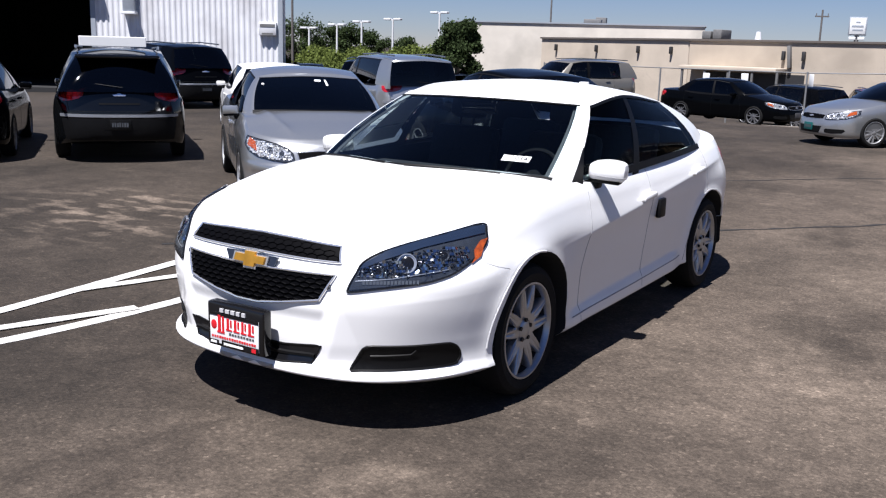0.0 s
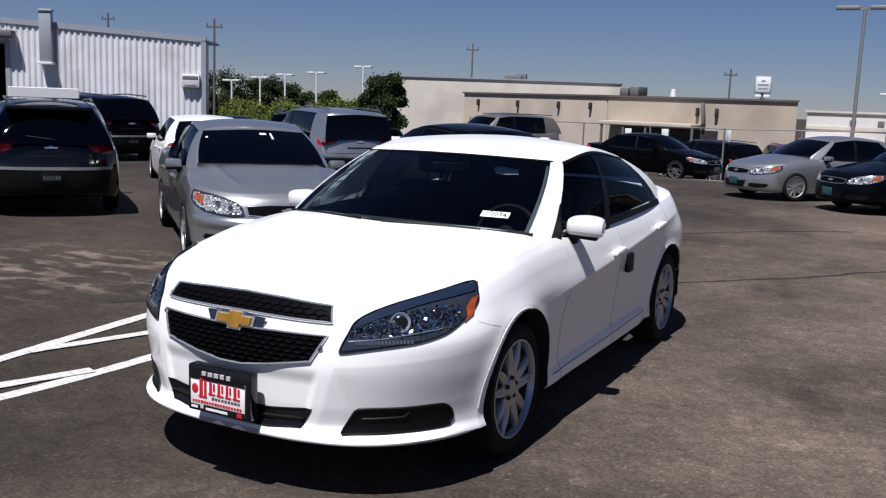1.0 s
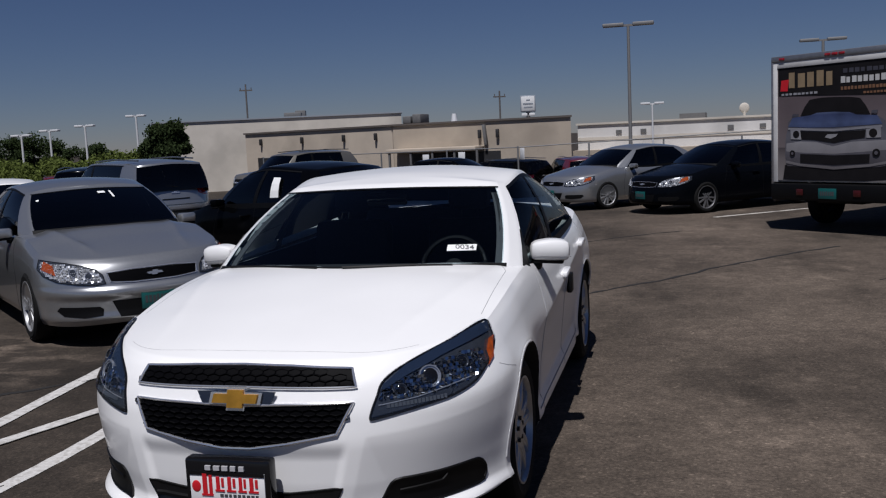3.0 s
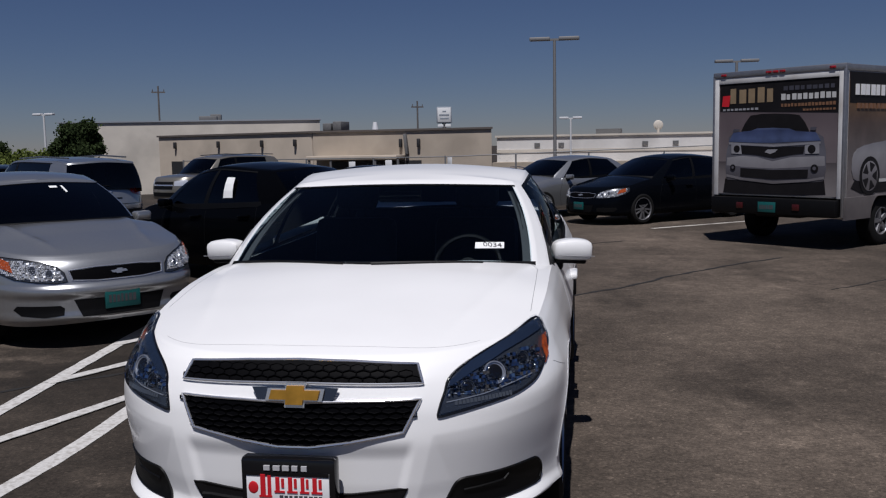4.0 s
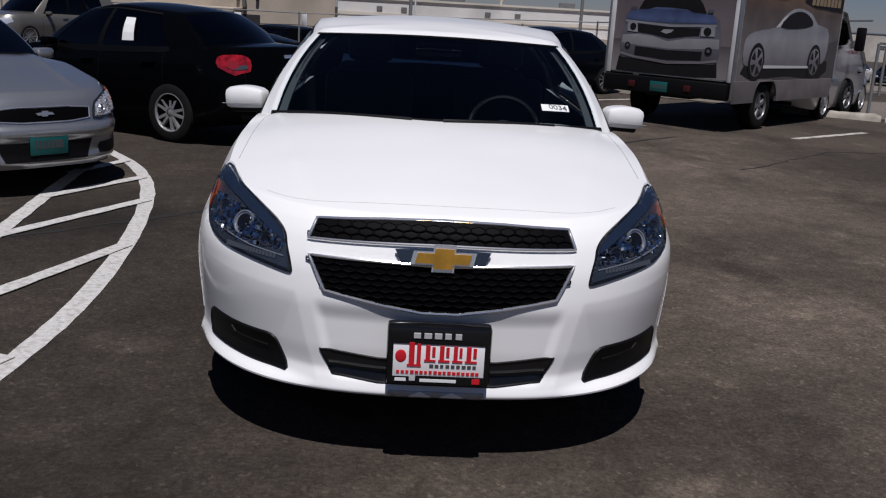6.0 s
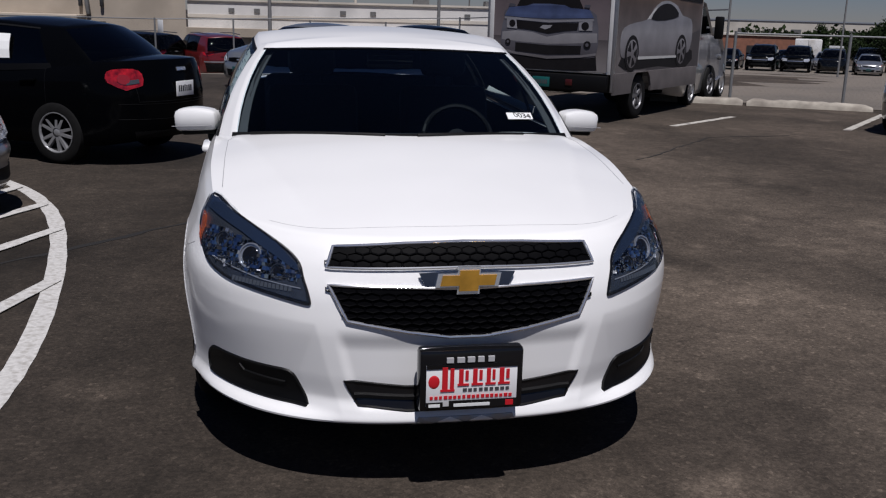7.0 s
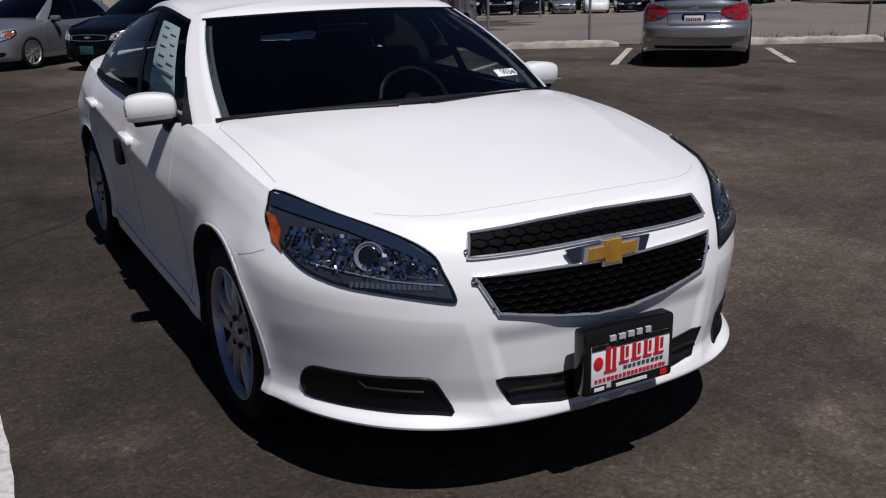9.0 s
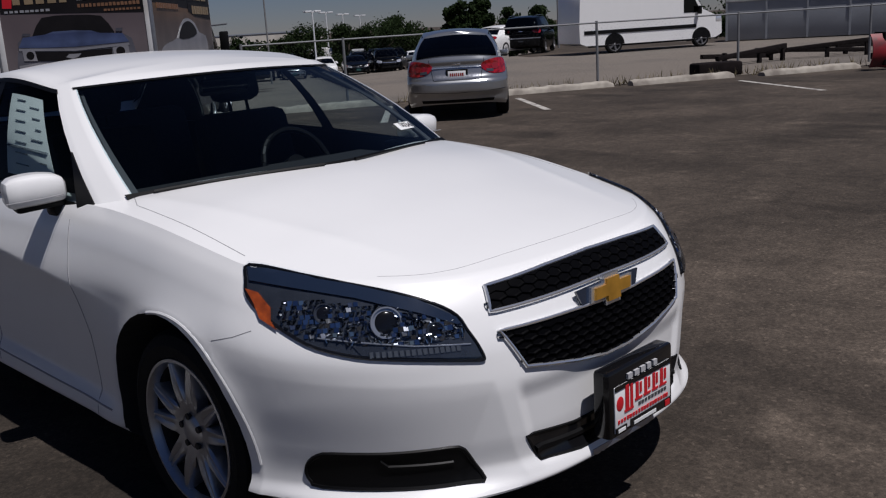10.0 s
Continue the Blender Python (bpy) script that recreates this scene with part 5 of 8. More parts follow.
# ---- ground ----
def asphalt_mat():
    m = bpy.data.materials.new("asphalt")
    m.use_nodes = True
    nt, b = m.node_tree, m.node_tree.nodes["Principled BSDF"]
    N, Lk = nt.nodes, nt.links
    co = N.new("ShaderNodeTexCoord")
    def noise_tex(scale, detail=6, stretch=None):
        n = N.new("ShaderNodeTexNoise")
        n.inputs["Scale"].default_value, n.inputs["Detail"].default_value = scale, detail
        if stretch:
            mp = N.new("ShaderNodeMapping")
            mp.inputs["Scale"].default_value = stretch
            Lk.new(co.outputs["Object"], mp.inputs["Vector"])
            Lk.new(mp.outputs[0], n.inputs["Vector"])
        else:
            Lk.new(co.outputs["Object"], n.inputs["Vector"])
        return n.outputs["Fac"]
    def rng(src, a, b_, c, d):
        r = N.new("ShaderNodeMapRange")
        for k, v in zip(("From Min", "From Max", "To Min", "To Max"), (a, b_, c, d)):
            r.inputs[k].default_value = v
        Lk.new(src, r.inputs["Value"])
        return r.outputs[0]
    def mul(a, c):
        k = N.new("ShaderNodeMath")
        k.operation = "MULTIPLY"
        Lk.new(a, k.inputs[0])
        Lk.new(c, k.inputs[1])
        return k.outputs[0]
    grain = mul(mul(rng(noise_tex(150, 3), 0.35, 0.65, 0.82, 1.20), rng(noise_tex(48, 3), 0.35, 0.68, 0.80, 1.23)), rng(noise_tex(85, 1), 0.66, 0.74, 1.0, 1.7))
    vor = N.new("ShaderNodeTexVoronoi")
    vor.inputs["Scale"].default_value = 62
    Lk.new(co.outputs["Object"], vor.inputs["Vector"])
    sc_ = N.new("ShaderNodeSeparateColor")
    Lk.new(vor.outputs["Color"], sc_.inputs[0])
    stone = mul(rng(sc_.outputs[0], 0.0, 1.0, 0.80, 1.16), rng(sc_.outputs[1], 0.92, 0.98, 1.0, 1.5))
    grain = mul(grain, stone)
    mid = mul(rng(noise_tex(11, 8), 0.3, 0.7, 0.80, 1.20), rng(noise_tex(3.1, 6), 0.3, 0.7, 0.84, 1.17))
    big = rng(noise_tex(0.45, 7), 0.35, 0.65, 0.70, 1.34)
    stain = rng(noise_tex(1.1, 6, (1, 0.45, 1)), 0.54, 0.70, 1.0, 0.55)
    pale = rng(noise_tex(1.7, 9), 0.60, 0.72, 1.0, 1.55)
    sep = N.new("ShaderNodeSeparateXYZ")
    Lk.new(co.outputs["Object"], sep.inputs[0])
    wob = N.new("ShaderNodeMath")
    wob.operation = "MULTIPLY_ADD"
    Lk.new(noise_tex(0.35, 5), wob.inputs[0])
    wob.inputs[1].default_value = 3.0
    Lk.new(sep.outputs[0], wob.inputs[2])
    old = rng(wob.outputs[0], 0.4, 3.2, 0.39, 1.02)
    # dust dried into pale flakes near the silver sedan
    mp = N.new("ShaderNodeMapping")
    mp.inputs["Location"].default_value, mp.inputs["Scale"].default_value = (4.6 / 1.9, -2.9 / 1.5, 0), (1 / 1.9, 1 / 1.5, 1)
    Lk.new(co.outputs["Object"], mp.inputs["Vector"])
    ln = N.new("ShaderNodeVectorMath")
    ln.operation = "LENGTH"
    Lk.new(mp.outputs[0], ln.inputs[0])
    flake = mul(rng(ln.outputs["Value"], 0.35, 1.1, 1.0, 0.0), rng(noise_tex(2.8, 9, (0.75, 1.5, 1)), 0.50, 0.60, 0.0, 2.4))
    one = N.new("ShaderNodeMath")
    one.inputs[1].default_value = 1.0
    Lk.new(flake, one.inputs[0])
    pale = mul(pale, one.outputs[0])
    # chalky blots
    for bx, by, rx, ry, amp in ((1.75, 1.17, 0.34, 0.20, 0.30), (2.14, 2.06, 0.55, 0.28, 0.24), (3.4, 3.1, 0.5, 0.3, 0.22), (1.3, -0.4, 0.5, 0.35, 0.2), (5.2, 1.4, 0.7, 0.4, 0.2)):
        mq = N.new("ShaderNodeMapping")
        mq.inputs["Location"].default_value, mq.inputs["Scale"].default_value = (-bx / rx, -by / ry, 0), (1 / rx, 1 / ry, 0)
        Lk.new(co.outputs["Object"], mq.inputs["Vector"])
        lq = N.new("ShaderNodeVectorMath")
        lq.operation = "LENGTH"
        Lk.new(mq.outputs[0], lq.inputs[0])
        add = N.new("ShaderNodeMath")
        add.operation = "ADD"
        Lk.new(lq.outputs["Value"], add.inputs[0])
        Lk.new(rng(noise_tex(5, 6), 0.3, 0.7, -0.5, 0.5), add.inputs[1])
        pale = mul(pale, rng(add.outputs[0], 0.5, 1.1, 1.0 + amp, 1.0))
    fore = N.new("ShaderNodeMath")
    fore.operation = "MULTIPLY_ADD"
    Lk.new(noise_tex(0.6, 5), fore.inputs[0])
    fore.inputs[1].default_value = 3.5
    Lk.new(sep.outputs[1], fore.inputs[2])
    newer = mul(rng(wob.outputs[0], 3.8, 6.8, 1.0, 0.64), rng(fore.outputs[0], 1.0, 6.0, 0.88, 1.10))
    v = mul(mul(mul(mul(grain, mid), mul(big, stain)), pale), mul(old, newer))
    sc = N.new("ShaderNodeVectorMath")
    sc.operation = "SCALE"
    sc.inputs[0].default_value = (0.0735, 0.058, 0.045)
    Lk.new(v, sc.inputs["Scale"])
    Lk.new(sc.outputs[0], b.inputs["Base Color"])
    b.inputs["Roughness"].default_value = 0.92
    b.inputs["Specular IOR Level"].default_value = 0.25
    bp = N.new("ShaderNodeBump")
    bp.inputs["Strength"].default_value, bp.inputs["Distance"].default_value = 0.36, 0.012
    Lk.new(noise_tex(70, 6), bp.inputs["Height"])
    Lk.new(bp.outputs[0], b.inputs["Normal"])
    return m


ASPHALT = asphalt_mat()


def ground_z(x, y):
    """Level lot that falls away far behind, and stays level longer over the side yard."""
    d = max(0.0, math.hypot(x, y - 4) - 21 - 24 * smooth(0.85, 1.35, x / max(y, 1.0) if x > 0 else 0.0))
    dip = 0.30 * smooth(20, 26, y) * (1 - smooth(38, 46, y)) * smooth(-12, -8, x) * (1 - smooth(3, 7, x))
    return -1.5 * (1 - math.exp(-d / 22)) - 0.008 * min(d, 600) - dip


bm = bmesh.new()
xs = sorted({*range(-60, 61, 3), -400, -200, -120, -90, 90, 120, 200, 400, -2000, 2000})
ys = sorted({*range(-20, 91, 3), 110, 140, 200, 400, 1000, 2500, -60, -200, -1000})
grid_bm([[Vector((x, y, ground_z(x, y))) for x in xs] for y in ys], bm)
tagged(part("ground", bm, ASPHALT), "worn grey-brown asphalt parking lot with stains", "ground", kind="structure")


def strip(name, pts, width, material, label, category="", z=0.004, jag=0.0, seed=1):
    """A flat painted or worn strip along a line on the ground."""
    rnd = random.Random(seed)
    P = []
    for a, b in zip(pts, pts[1:]):
        a, b = Vector((*a, 0)), Vector((*b, 0))
        n = max(1, int((b - a).length / 0.12))
        P += [a.lerp(b, i / n) for i in range(n)]
    P.append(Vector((*pts[-1], 0)))
    rows = []
    off = 0
    for i, p in enumerate(P):
        d = (P[min(i + 1, len(P) - 1)] - P[max(i - 1, 0)]).normalized()
        s = Vector((-d.y, d.x, 0))
        off = off * 0.8 + rnd.uniform(-jag, jag)
        w = width / 2 * (1 + (rnd.uniform(-0.5, 0.5) if jag else rnd.uniform(-0.09, 0.09)))
        q = p + s * off
        rows.append([Vector((e.x, e.y, ground_z(e.x, e.y) + z)) for e in (q - s * w, q + s * w)])
    return tagged(part(name, thicken(grid_bm(rows), 0.003), material, smooth=False), label, category or "road marking", kind="structure")


LINEPAINT = mat("line_paint", (0.49, 0.48, 0.46), 0.85, var=0.15, scale=40, dirt=(0.34, 0.325, 0.30), dirt_scale=26)
OLDPAINT = mat("old_line_paint", (0.42, 0.40, 0.36), 0.85, var=0.3, scale=18, dirt=(0.16, 0.14, 0.13), dirt_scale=5)
TAR = mat("crack_dirt", (0.009, 0.008, 0.0075), 0.9)


strip("painted_line", curve_pts([(-2.2, -1.6), (-1.875, -0.25), (-1.755, 0.7), (-1.76, 1.73), (-1.92, 3.1), (-2.2, 4.45), (-2.6, 5.5), (-3.17, 6.41)]), 0.11, LINEPAINT, "worn white curved line painted on asphalt")
strip("painted_line", [(-2.25, -1.4), (-2.38, 0.1), (-2.64, 2.3), (-2.88, 4.25), (-3.1, 6.2)], 0.11, LINEPAINT, "worn white straight line painted on asphalt", z=0.0075)
for i, (a, b) in enumerate((((-2.28, -0.6), (-1.80, 0.8)), ((-2.45, 0.86), (-1.86, 2.72)), ((-2.70, 2.74), (-2.10, 4.07)), ((-2.85, 3.98), (-2.38, 4.97)), ((-3.0, 5.0), (-2.75, 5.75)))):
    strip("painted_line", [a, b], 0.10, LINEPAINT, "worn white hatch stripe painted on asphalt", z=0.011 + 0.0005 * i)
for a, b in (((2.17, 14.33), (4.51, 16.13)), ((7.23, 11.9), (5.5, 10.5)), ((10.45, 12.4), (8.15, 10.05)), ((12.27, 10.6), (10.5, 8.46)), ((16.3, 7.9), (14.2, 5.25))):
    strip("painted_line", [a, b], 0.12, OLDPAINT, "faded white parking bay line")
strip("crack", [(-3.2, 2.2), (-2.03, 3.36), (-1.05, 4.42), (0.42, 6.2), (1.5, 7.42), (1.9, 8.05), (3.05, 9.45), (3.6, 10.0)], 0.045, TAR, "dark crack across the asphalt", "crack", 0.003, 0.02, 5)
strip("crack", [(3.6, 7.2), (5.5, 9.2), (6.8, 9.4)], 0.02, TAR, "thin dark crack in the asphalt", "crack", 0.003, 0.03, 6)
strip("crack", [(-0.9, 9.5), (-0.67, 9.85), (0.59, 11.38), (1.6, 12.2)], 0.045, TAR, "dark crack in the asphalt", "crack", 0.003, 0.02, 7)

# ---- kerbs and fences ----
CONCRETE = mat("concrete", (0.33, 0.30, 0.255), 0.9, var=0.2, scale=6, dirt=(0.19, 0.165, 0.14), dirt_scale=2, bump=0.3, bump_scale=40)
GALV = mat("galvanised_steel", (0.20, 0.205, 0.21), 0.6, metal=0.4, var=0.1, scale=20)
WIRE = mat("weathered_wire", (0.06, 0.06, 0.062), 0.7)
GRAVEL = mat("gravel", (0.158, 0.135, 0.112), 0.95, var=0.25, scale=30, dirt=(0.12, 0.105, 0.09), dirt_scale=0.3, bump=0.6, bump_scale=90)
SIGNWHITE = mat("sign_white", (0.66, 0.67, 0.67), 0.6)
WEED = mat("dry_weeds", (0.16, 0.13, 0.07), 0.9, var=0.3)


def kerb(a, b):
    a, b = Vector((*a, 0)), Vector((*b, 0))
    d = b - a
    m = Matrix.Translation((a + b) / 2) @ pose(0, 0, 0, 0, 0, math.degrees(math.atan2(d.y, d.x)))
    rnd = random.Random(int(a.x * 97))
    rows, n = [], max(6, int(d.length / 0.12))
    for i in range(n + 1):
        x = -d.length / 2 + d.length * i / n
        k = 0.0 if i in (0, n) else 1.0
        w, h = 0.13 + rnd.uniform(-0.012, 0.012), 0.085 + 0.045 * k + rnd.uniform(-0.02, 0.008)
        rows.append([m @ Vector((x, y, z)) for y, z in ((-w - 0.01, -0.1), (-w, h - 0.05), (-w + 0.045, h), (0, h + 0.006), (w - 0.045, h), (w, h - 0.05), (w + 0.01, -0.1))])
    bm = grid_bm(rows)
    for r in (rows[0], rows[-1]):
        bm.faces.new([bm.verts.new(p) for p in r])
    bmesh.ops.remove_doubles(bm, verts=bm.verts, dist=0.0005)
    tagged(part("kerb", bm, CONCRETE, angle=50), "pale worn concrete kerb block", "kerb", "kerbs along the fence", "structure")


for a, b in (((7.0, 14.9), (8.55, 14.05)), ((8.6, 14.0), (10.6, 12.95)), ((12.4, 11.6), (14.9, 10.15)), ((15.1, 9.8), (17.2, 8.55)), ((17.5, 8.0), (19.6, 6.75)), ((20.0, 6.5), (22.0, 5.3))):
    kerb(a, b)

bm = bmesh.new()
edge = [(-9.0, 25.5), (2.0, 19.0), (8.2, 14.75), (10.8, 13.2), (15.3, 10.2), (20, 7.0), (34, -2.0), (60, -20)]
far = [(20.0, 90), (40, 80), (60, 70), (80, 60), (100, 40), (110, 30), (120, 10), (130, -40)]
rows = []
for (ax, ay), (bx, by) in zip(edge, far):
    row = []
    for j in range(17):
        f = (j / 16) ** 1.6
        x, y = ax + (bx - ax) * f, ay + (by - ay) * f
        row.append(Vector((x, y, ground_z(x, y) + 0.012)))
    rows.append(row)
grid_bm(rows, bm)
tagged(part("gravel_yard", bm, GRAVEL), "pale dusty gravel yard behind the fence", "gravel", kind="structure")


def fence(name, pts, h, step, label, wires=True):
    e = thing(name, Matrix.Identity(4), label, "fence", kind="structure")
    wb = bmesh.new()
    for a, b in zip(pts, pts[1:]):
        a, b = Vector((*a, 0)), Vector((*b, 0))
        n = max(1, round((b - a).length / step))
        for i in range(n + 1):
            p = a.lerp(b, i / n)
            z = ground_z(p.x, p.y)
            if i < n or b.to_tuple()[:2] == pts[-1]:
                part("post", cyl_bm((p.x, p.y, z - 0.1), (p.x, p.y, z + h + 0.04), 0.03, n=10), GALV, e)
        za, zb = ground_z(a.x, a.y), ground_z(b.x, b.y)
        part("top_rail", cyl_bm((a.x, a.y, za + h), (b.x, b.y, zb + h), 0.018, n=8), GALV, e)
        if wires:
            L = (b - a).length
            k = 0.11
            n = int(L / k)
            for i in range(-int(h / k), n):
                for sg in (1, -1):
                    s0, s1 = i * k, i * k + h
                    z0, z1 = 0.02, h
                    if sg < 0:
                        z0, z1 = h, 0.02
                    if s0 < 0:
                        z0 += (z1 - z0) * (-s0 / h)
                        s0 = 0
                    if s1 > L:
                        z1 = z0 + (z1 - z0) * ((L - s0) / (s1 - s0))
                        s1 = L
                    p, q = a.lerp(b, s0 / L), a.lerp(b, s1 / L)
                    w = Vector((0, 0, 0.0005))
                    vs = [wb.verts.new(Vector((p.x, p.y, za + z0)) - w), wb.verts.new(Vector((p.x, p.y, za + z0)) + w), wb.verts.new(Vector((q.x, q.y, zb + z1)) + w), wb.verts.new(Vector((q.x, q.y, zb + z1)) - w)]
                    wb.faces.new(vs)
    if wires:
        part("mesh_wire", wb, WIRE, e, smooth=False)["kind"] = "stuff"
    return e


fence("chain_link_fence", [(8.5, 14.5), (10.5, 13.75), (15.6, 11.0), (21.5, 7.2), (34.0, -1.5)], 1.35, 3.0, "grey chain-link fence with steel posts along the kerb")
back_fence = fence("chain_link_fence", [(-15.0, 32.3), (-4.0, 29.6), (6.0, 29.0), (8.5, 14.9)], 1.8, 2.7, "grey chain-link fence behind the parked row", True)


# ---- parked vehicles ----
def sized(x, y, h, s, z=0.0):
    return pose(x, y, z + ground_z(x, y), 0, 0, h) @ Matrix.Scale(s, 4)


def dressed(name, spec, m, paint, label, front=True, rear=True, plate_mat=PLATEGREEN, lamp_x=0.44):
    e, bvh, car = build_car(name, spec, m, paint, label, "car")
    L = spec["L"]
    tall = L > 4.9 and spec["deck"][1][1] > 0.9
    if front and not tall:
        sedan_front(e, bvh, paint, plate_mat)
    if front and tall:
        suv_front(e, bvh)
    if rear and not tall:
        sedan_rear(e, bvh, L, plate_mat, 0.80, 0.98 if L > 4.6 else 1.02, 0.48 if L > 4.6 else lamp_x, 0.86 if L > 4.6 else 0.80 if lamp_x < 0.5 else 0.75)
    if rear and tall:
        suv_rear(e, bvh, L, plate_mat)
    return e, bvh, car


def suv_front(e, bvh):
    for sg in (1, -1):
        P = [(sg * x, y, z) for x, y, z in ((0.55, 0.1, 0.74), (0.55, 0.1, 0.90), (0.85, 0.45, 0.95), (0.9, 0.5, 0.82), (0.8, 0.3, 0.74))]
        a = part("headlight", decal(bvh, P, (-sg * 0.35, 1, 0), 0.006), LAMPCUP, e, "clear headlight")
    part("grille", decal(bvh, [(-0.5, 0, 0.62), (-0.5, 0, 0.88), (0.5, 0, 0.88), (0.5, 0, 0.62)], (0, 1, 0), 0.004), PLASTIC, e)
    part("grille_bar", decal(bvh, [(-0.5, 0, 0.74), (-0.5, 0, 0.78), (0.5, 0, 0.78), (0.5, 0, 0.74)], (0, 1, 0), 0.012), CHROME, e)
    part("lower_intake", decal(bvh, [(-0.6, 0, 0.38), (-0.6, 0, 0.52), (0.6, 0, 0.52), (0.6, 0, 0.38)], (0, 1, 0), 0.004), PLASTIC, e)


def suv_rear(e, bvh, L=5.1, plate_mat=INK):
    B = (0, -1, 0)
    for sg in (1, -1):
        P = rounded([(sg * x, L - 0.2, z) for x, z in ((0.50, 1.03), (0.52, 1.14), (0.66, 1.19), (0.83, 1.22), (0.93, 1.15), (0.94, 1.02), (0.86, 0.95), (0.66, 0.97))], 2)
        a = part("tail_light", decal(bvh, P, (-sg * 0.3, -1, 0), 0.008), REDLENS, e, "red tail light")
        for cx in (0.60, 0.78):
            part("lens_core", decal(bvh, [(sg * (cx + 0.055 * math.cos(2 * math.pi * k / 12)), L, 1.08 + 0.055 * math.sin(2 * math.pi * k / 12)) for k in range(12)], (-sg * 0.3, -1, 0), 0.014, 0.01), PINKLENS, a)
        part("roof_rail", tube_bm([Vector((sg * (0.66 - 0.02 * abs(i - 3)), 2.2 + 0.4 * i, 1.735 + 0.012 * (3 - abs(i - 3)))) for i in range(7)], 0.018, 6), LAMPDARK, e)
    hit = bvh.ray_cast(Vector((0, L + 2, 0.60)), Vector(B))[0]
    part("plate_recess", decal(bvh, [(-0.24, L, 0.52), (-0.26, L, 0.68), (0.26, L, 0.68), (0.24, L, 0.52)], B, 0.006, 0.01), TRIMBLACK, e)
    plate(e, (0, hit.y + 0.014, 0.60), 180, TRIMBLACK, LAMPDARK)
    part("badge", decal(bvh, [(-0.085, L, 1.035), (-0.10, L, 1.055), (-0.03, L, 1.06), (-0.025, L, 1.072), (0.03, L, 1.072), (0.03, L, 1.06), (0.10, L, 1.055), (0.085, L, 1.035)], B, 0.012, 0.01), CHROME, e)
    part("rear_valance", decal(bvh, [(-0.8, L, 0.36), (-0.85, L, 0.69), (0.85, L, 0.69), (0.8, L, 0.36)], B, 0.004, 0.01), PLASTIC, e)
    part("step_pad", decal(bvh, [(-0.87, L, 0.715), (-0.87, L, 0.76), (0.87, L, 0.76), (0.87, L, 0.715)], B, 0.010, 0.012), LAMPRING, e)
    part("hatch_seam", rim_line(bvh, [(-0.80, L, 1.16), (-0.74, L, 0.80), (0.74, L, 0.80), (0.80, L, 1.16)], B, 0.005, -0.001, False), TRIMBLACK, e)
    part("hatch_grip", decal(bvh, [(-0.3, L, 0.905), (-0.3, L, 0.93), (0.3, L, 0.93), (0.3, L, 0.905)], B, 0.006, 0.01), TRIMBLACK, e)
    part("rear_wiper", tube_bm([Vector((-0.05, L - 0.02, 1.17)), Vector((0.2, L - 0.06, 1.20)), Vector((0.42, L - 0.10, 1.23))], 0.005, 6), TRIMBLACK, e)


def screen_tag(e, car, k, v, w, h, mirror=False):
    """A paper tag on the windscreen."""
    rows = [[car.cabin_point(k + w * i, v + h * j) + Vector((0, -0.006, 0.004)) for j in (0, 1)] for i in (0, 1)]
    if mirror:
        rows = [[Vector((-p.x, p.y, p.z)) for p in r] for r in rows]
    part("windscreen_tag", thicken(grid_bm(rows), 0.001), PAPER, e, "white paper tag", smooth=False)


def nose_ledge(p):
    """A ledge over the bumper and drawn-in skin under it."""
    if p.y < 0.9:
        k = 1 - smooth(0.5, 0.9, p.y)
        p.y -= 0.022 * k * smooth(0.44, 0.50, p.z) * (1 - smooth(0.525, 0.56, p.z))
        p.y += 0.012 * k * smooth(0.28, 0.34, p.z) * (1 - smooth(0.42, 0.47, p.z))
    return p


PLAINSEDAN = dict(SEDAN, mesh=(150, 44, 36), ridge=((0.2, 0.40), (0.6, 0.46), (1.1, 0.56), (1.5, 0.62)), ridge_h=0.022, sculpt=nose_ledge)
e, bvh, car = dressed("sedan", PLAINSEDAN, sized(-2.82, 4.08, 49.4, 0.955), SILVER, "silver four-door sedan with a green front plate")
screen_tag(e, car, 0.05, 0.78, 0.11, 0.05)
screen_tag(e, car, 0.22, 0.66, 0.03, 0.17)
screen_tag(e, car, 0.80, 0.70, 0.05, 0.04, True)
dressed("sedan", SEDAN, sized(-1.10, 16.59, -45.2, 0.884), SILVER, "silver sedan parked in the row before the fence")
dressed("sedan", SEDAN, sized(0.83, 15.26, -48.8, 0.90), NAVY, "very dark blue sedan parked in the row before the fence")
ROUNDSUV = dict(SUV, pillars=(*SUV["pillars"][:4], ((0.95, 4.1, 1.08), (0.69, 4.05, 1.67)), ((0.89, 4.97, 1.09), (0.62, 4.56, 1.63)), ((0, 5.07, 1.10), (0, 4.74, 1.67))))
e, bvh, car = dressed("suv", ROUNDSUV, sized(-11.18, 8.11, 231.8, 0.88), CHARCOAL, "charcoal grey suv seen from behind with a white roof sign", False, True, INK)
part("roof_sign", box_bm(-0.45, 0.58, 3.9, 4.1, 1.77, 1.93, 0.01), SIGNWHITE, e, "white roof sign board", smooth=False)
part("roof_spoiler", box_bm(-0.62, 0.62, 4.62, 4.95, 1.60, 1.66, 0.025), CHARCOAL, e)
dressed("suv", SUV, sized(-19.5, 15.05, 252.5, 0.97), BLACKP, "black suv parked beside the metal shed", False, True, INK)
dressed("sedan", SEDAN, sized(-11.45, 11.91, 229, 0.90, -0.02), WHITE, "white sedan parked nose in behind a silver sedan", False, True)
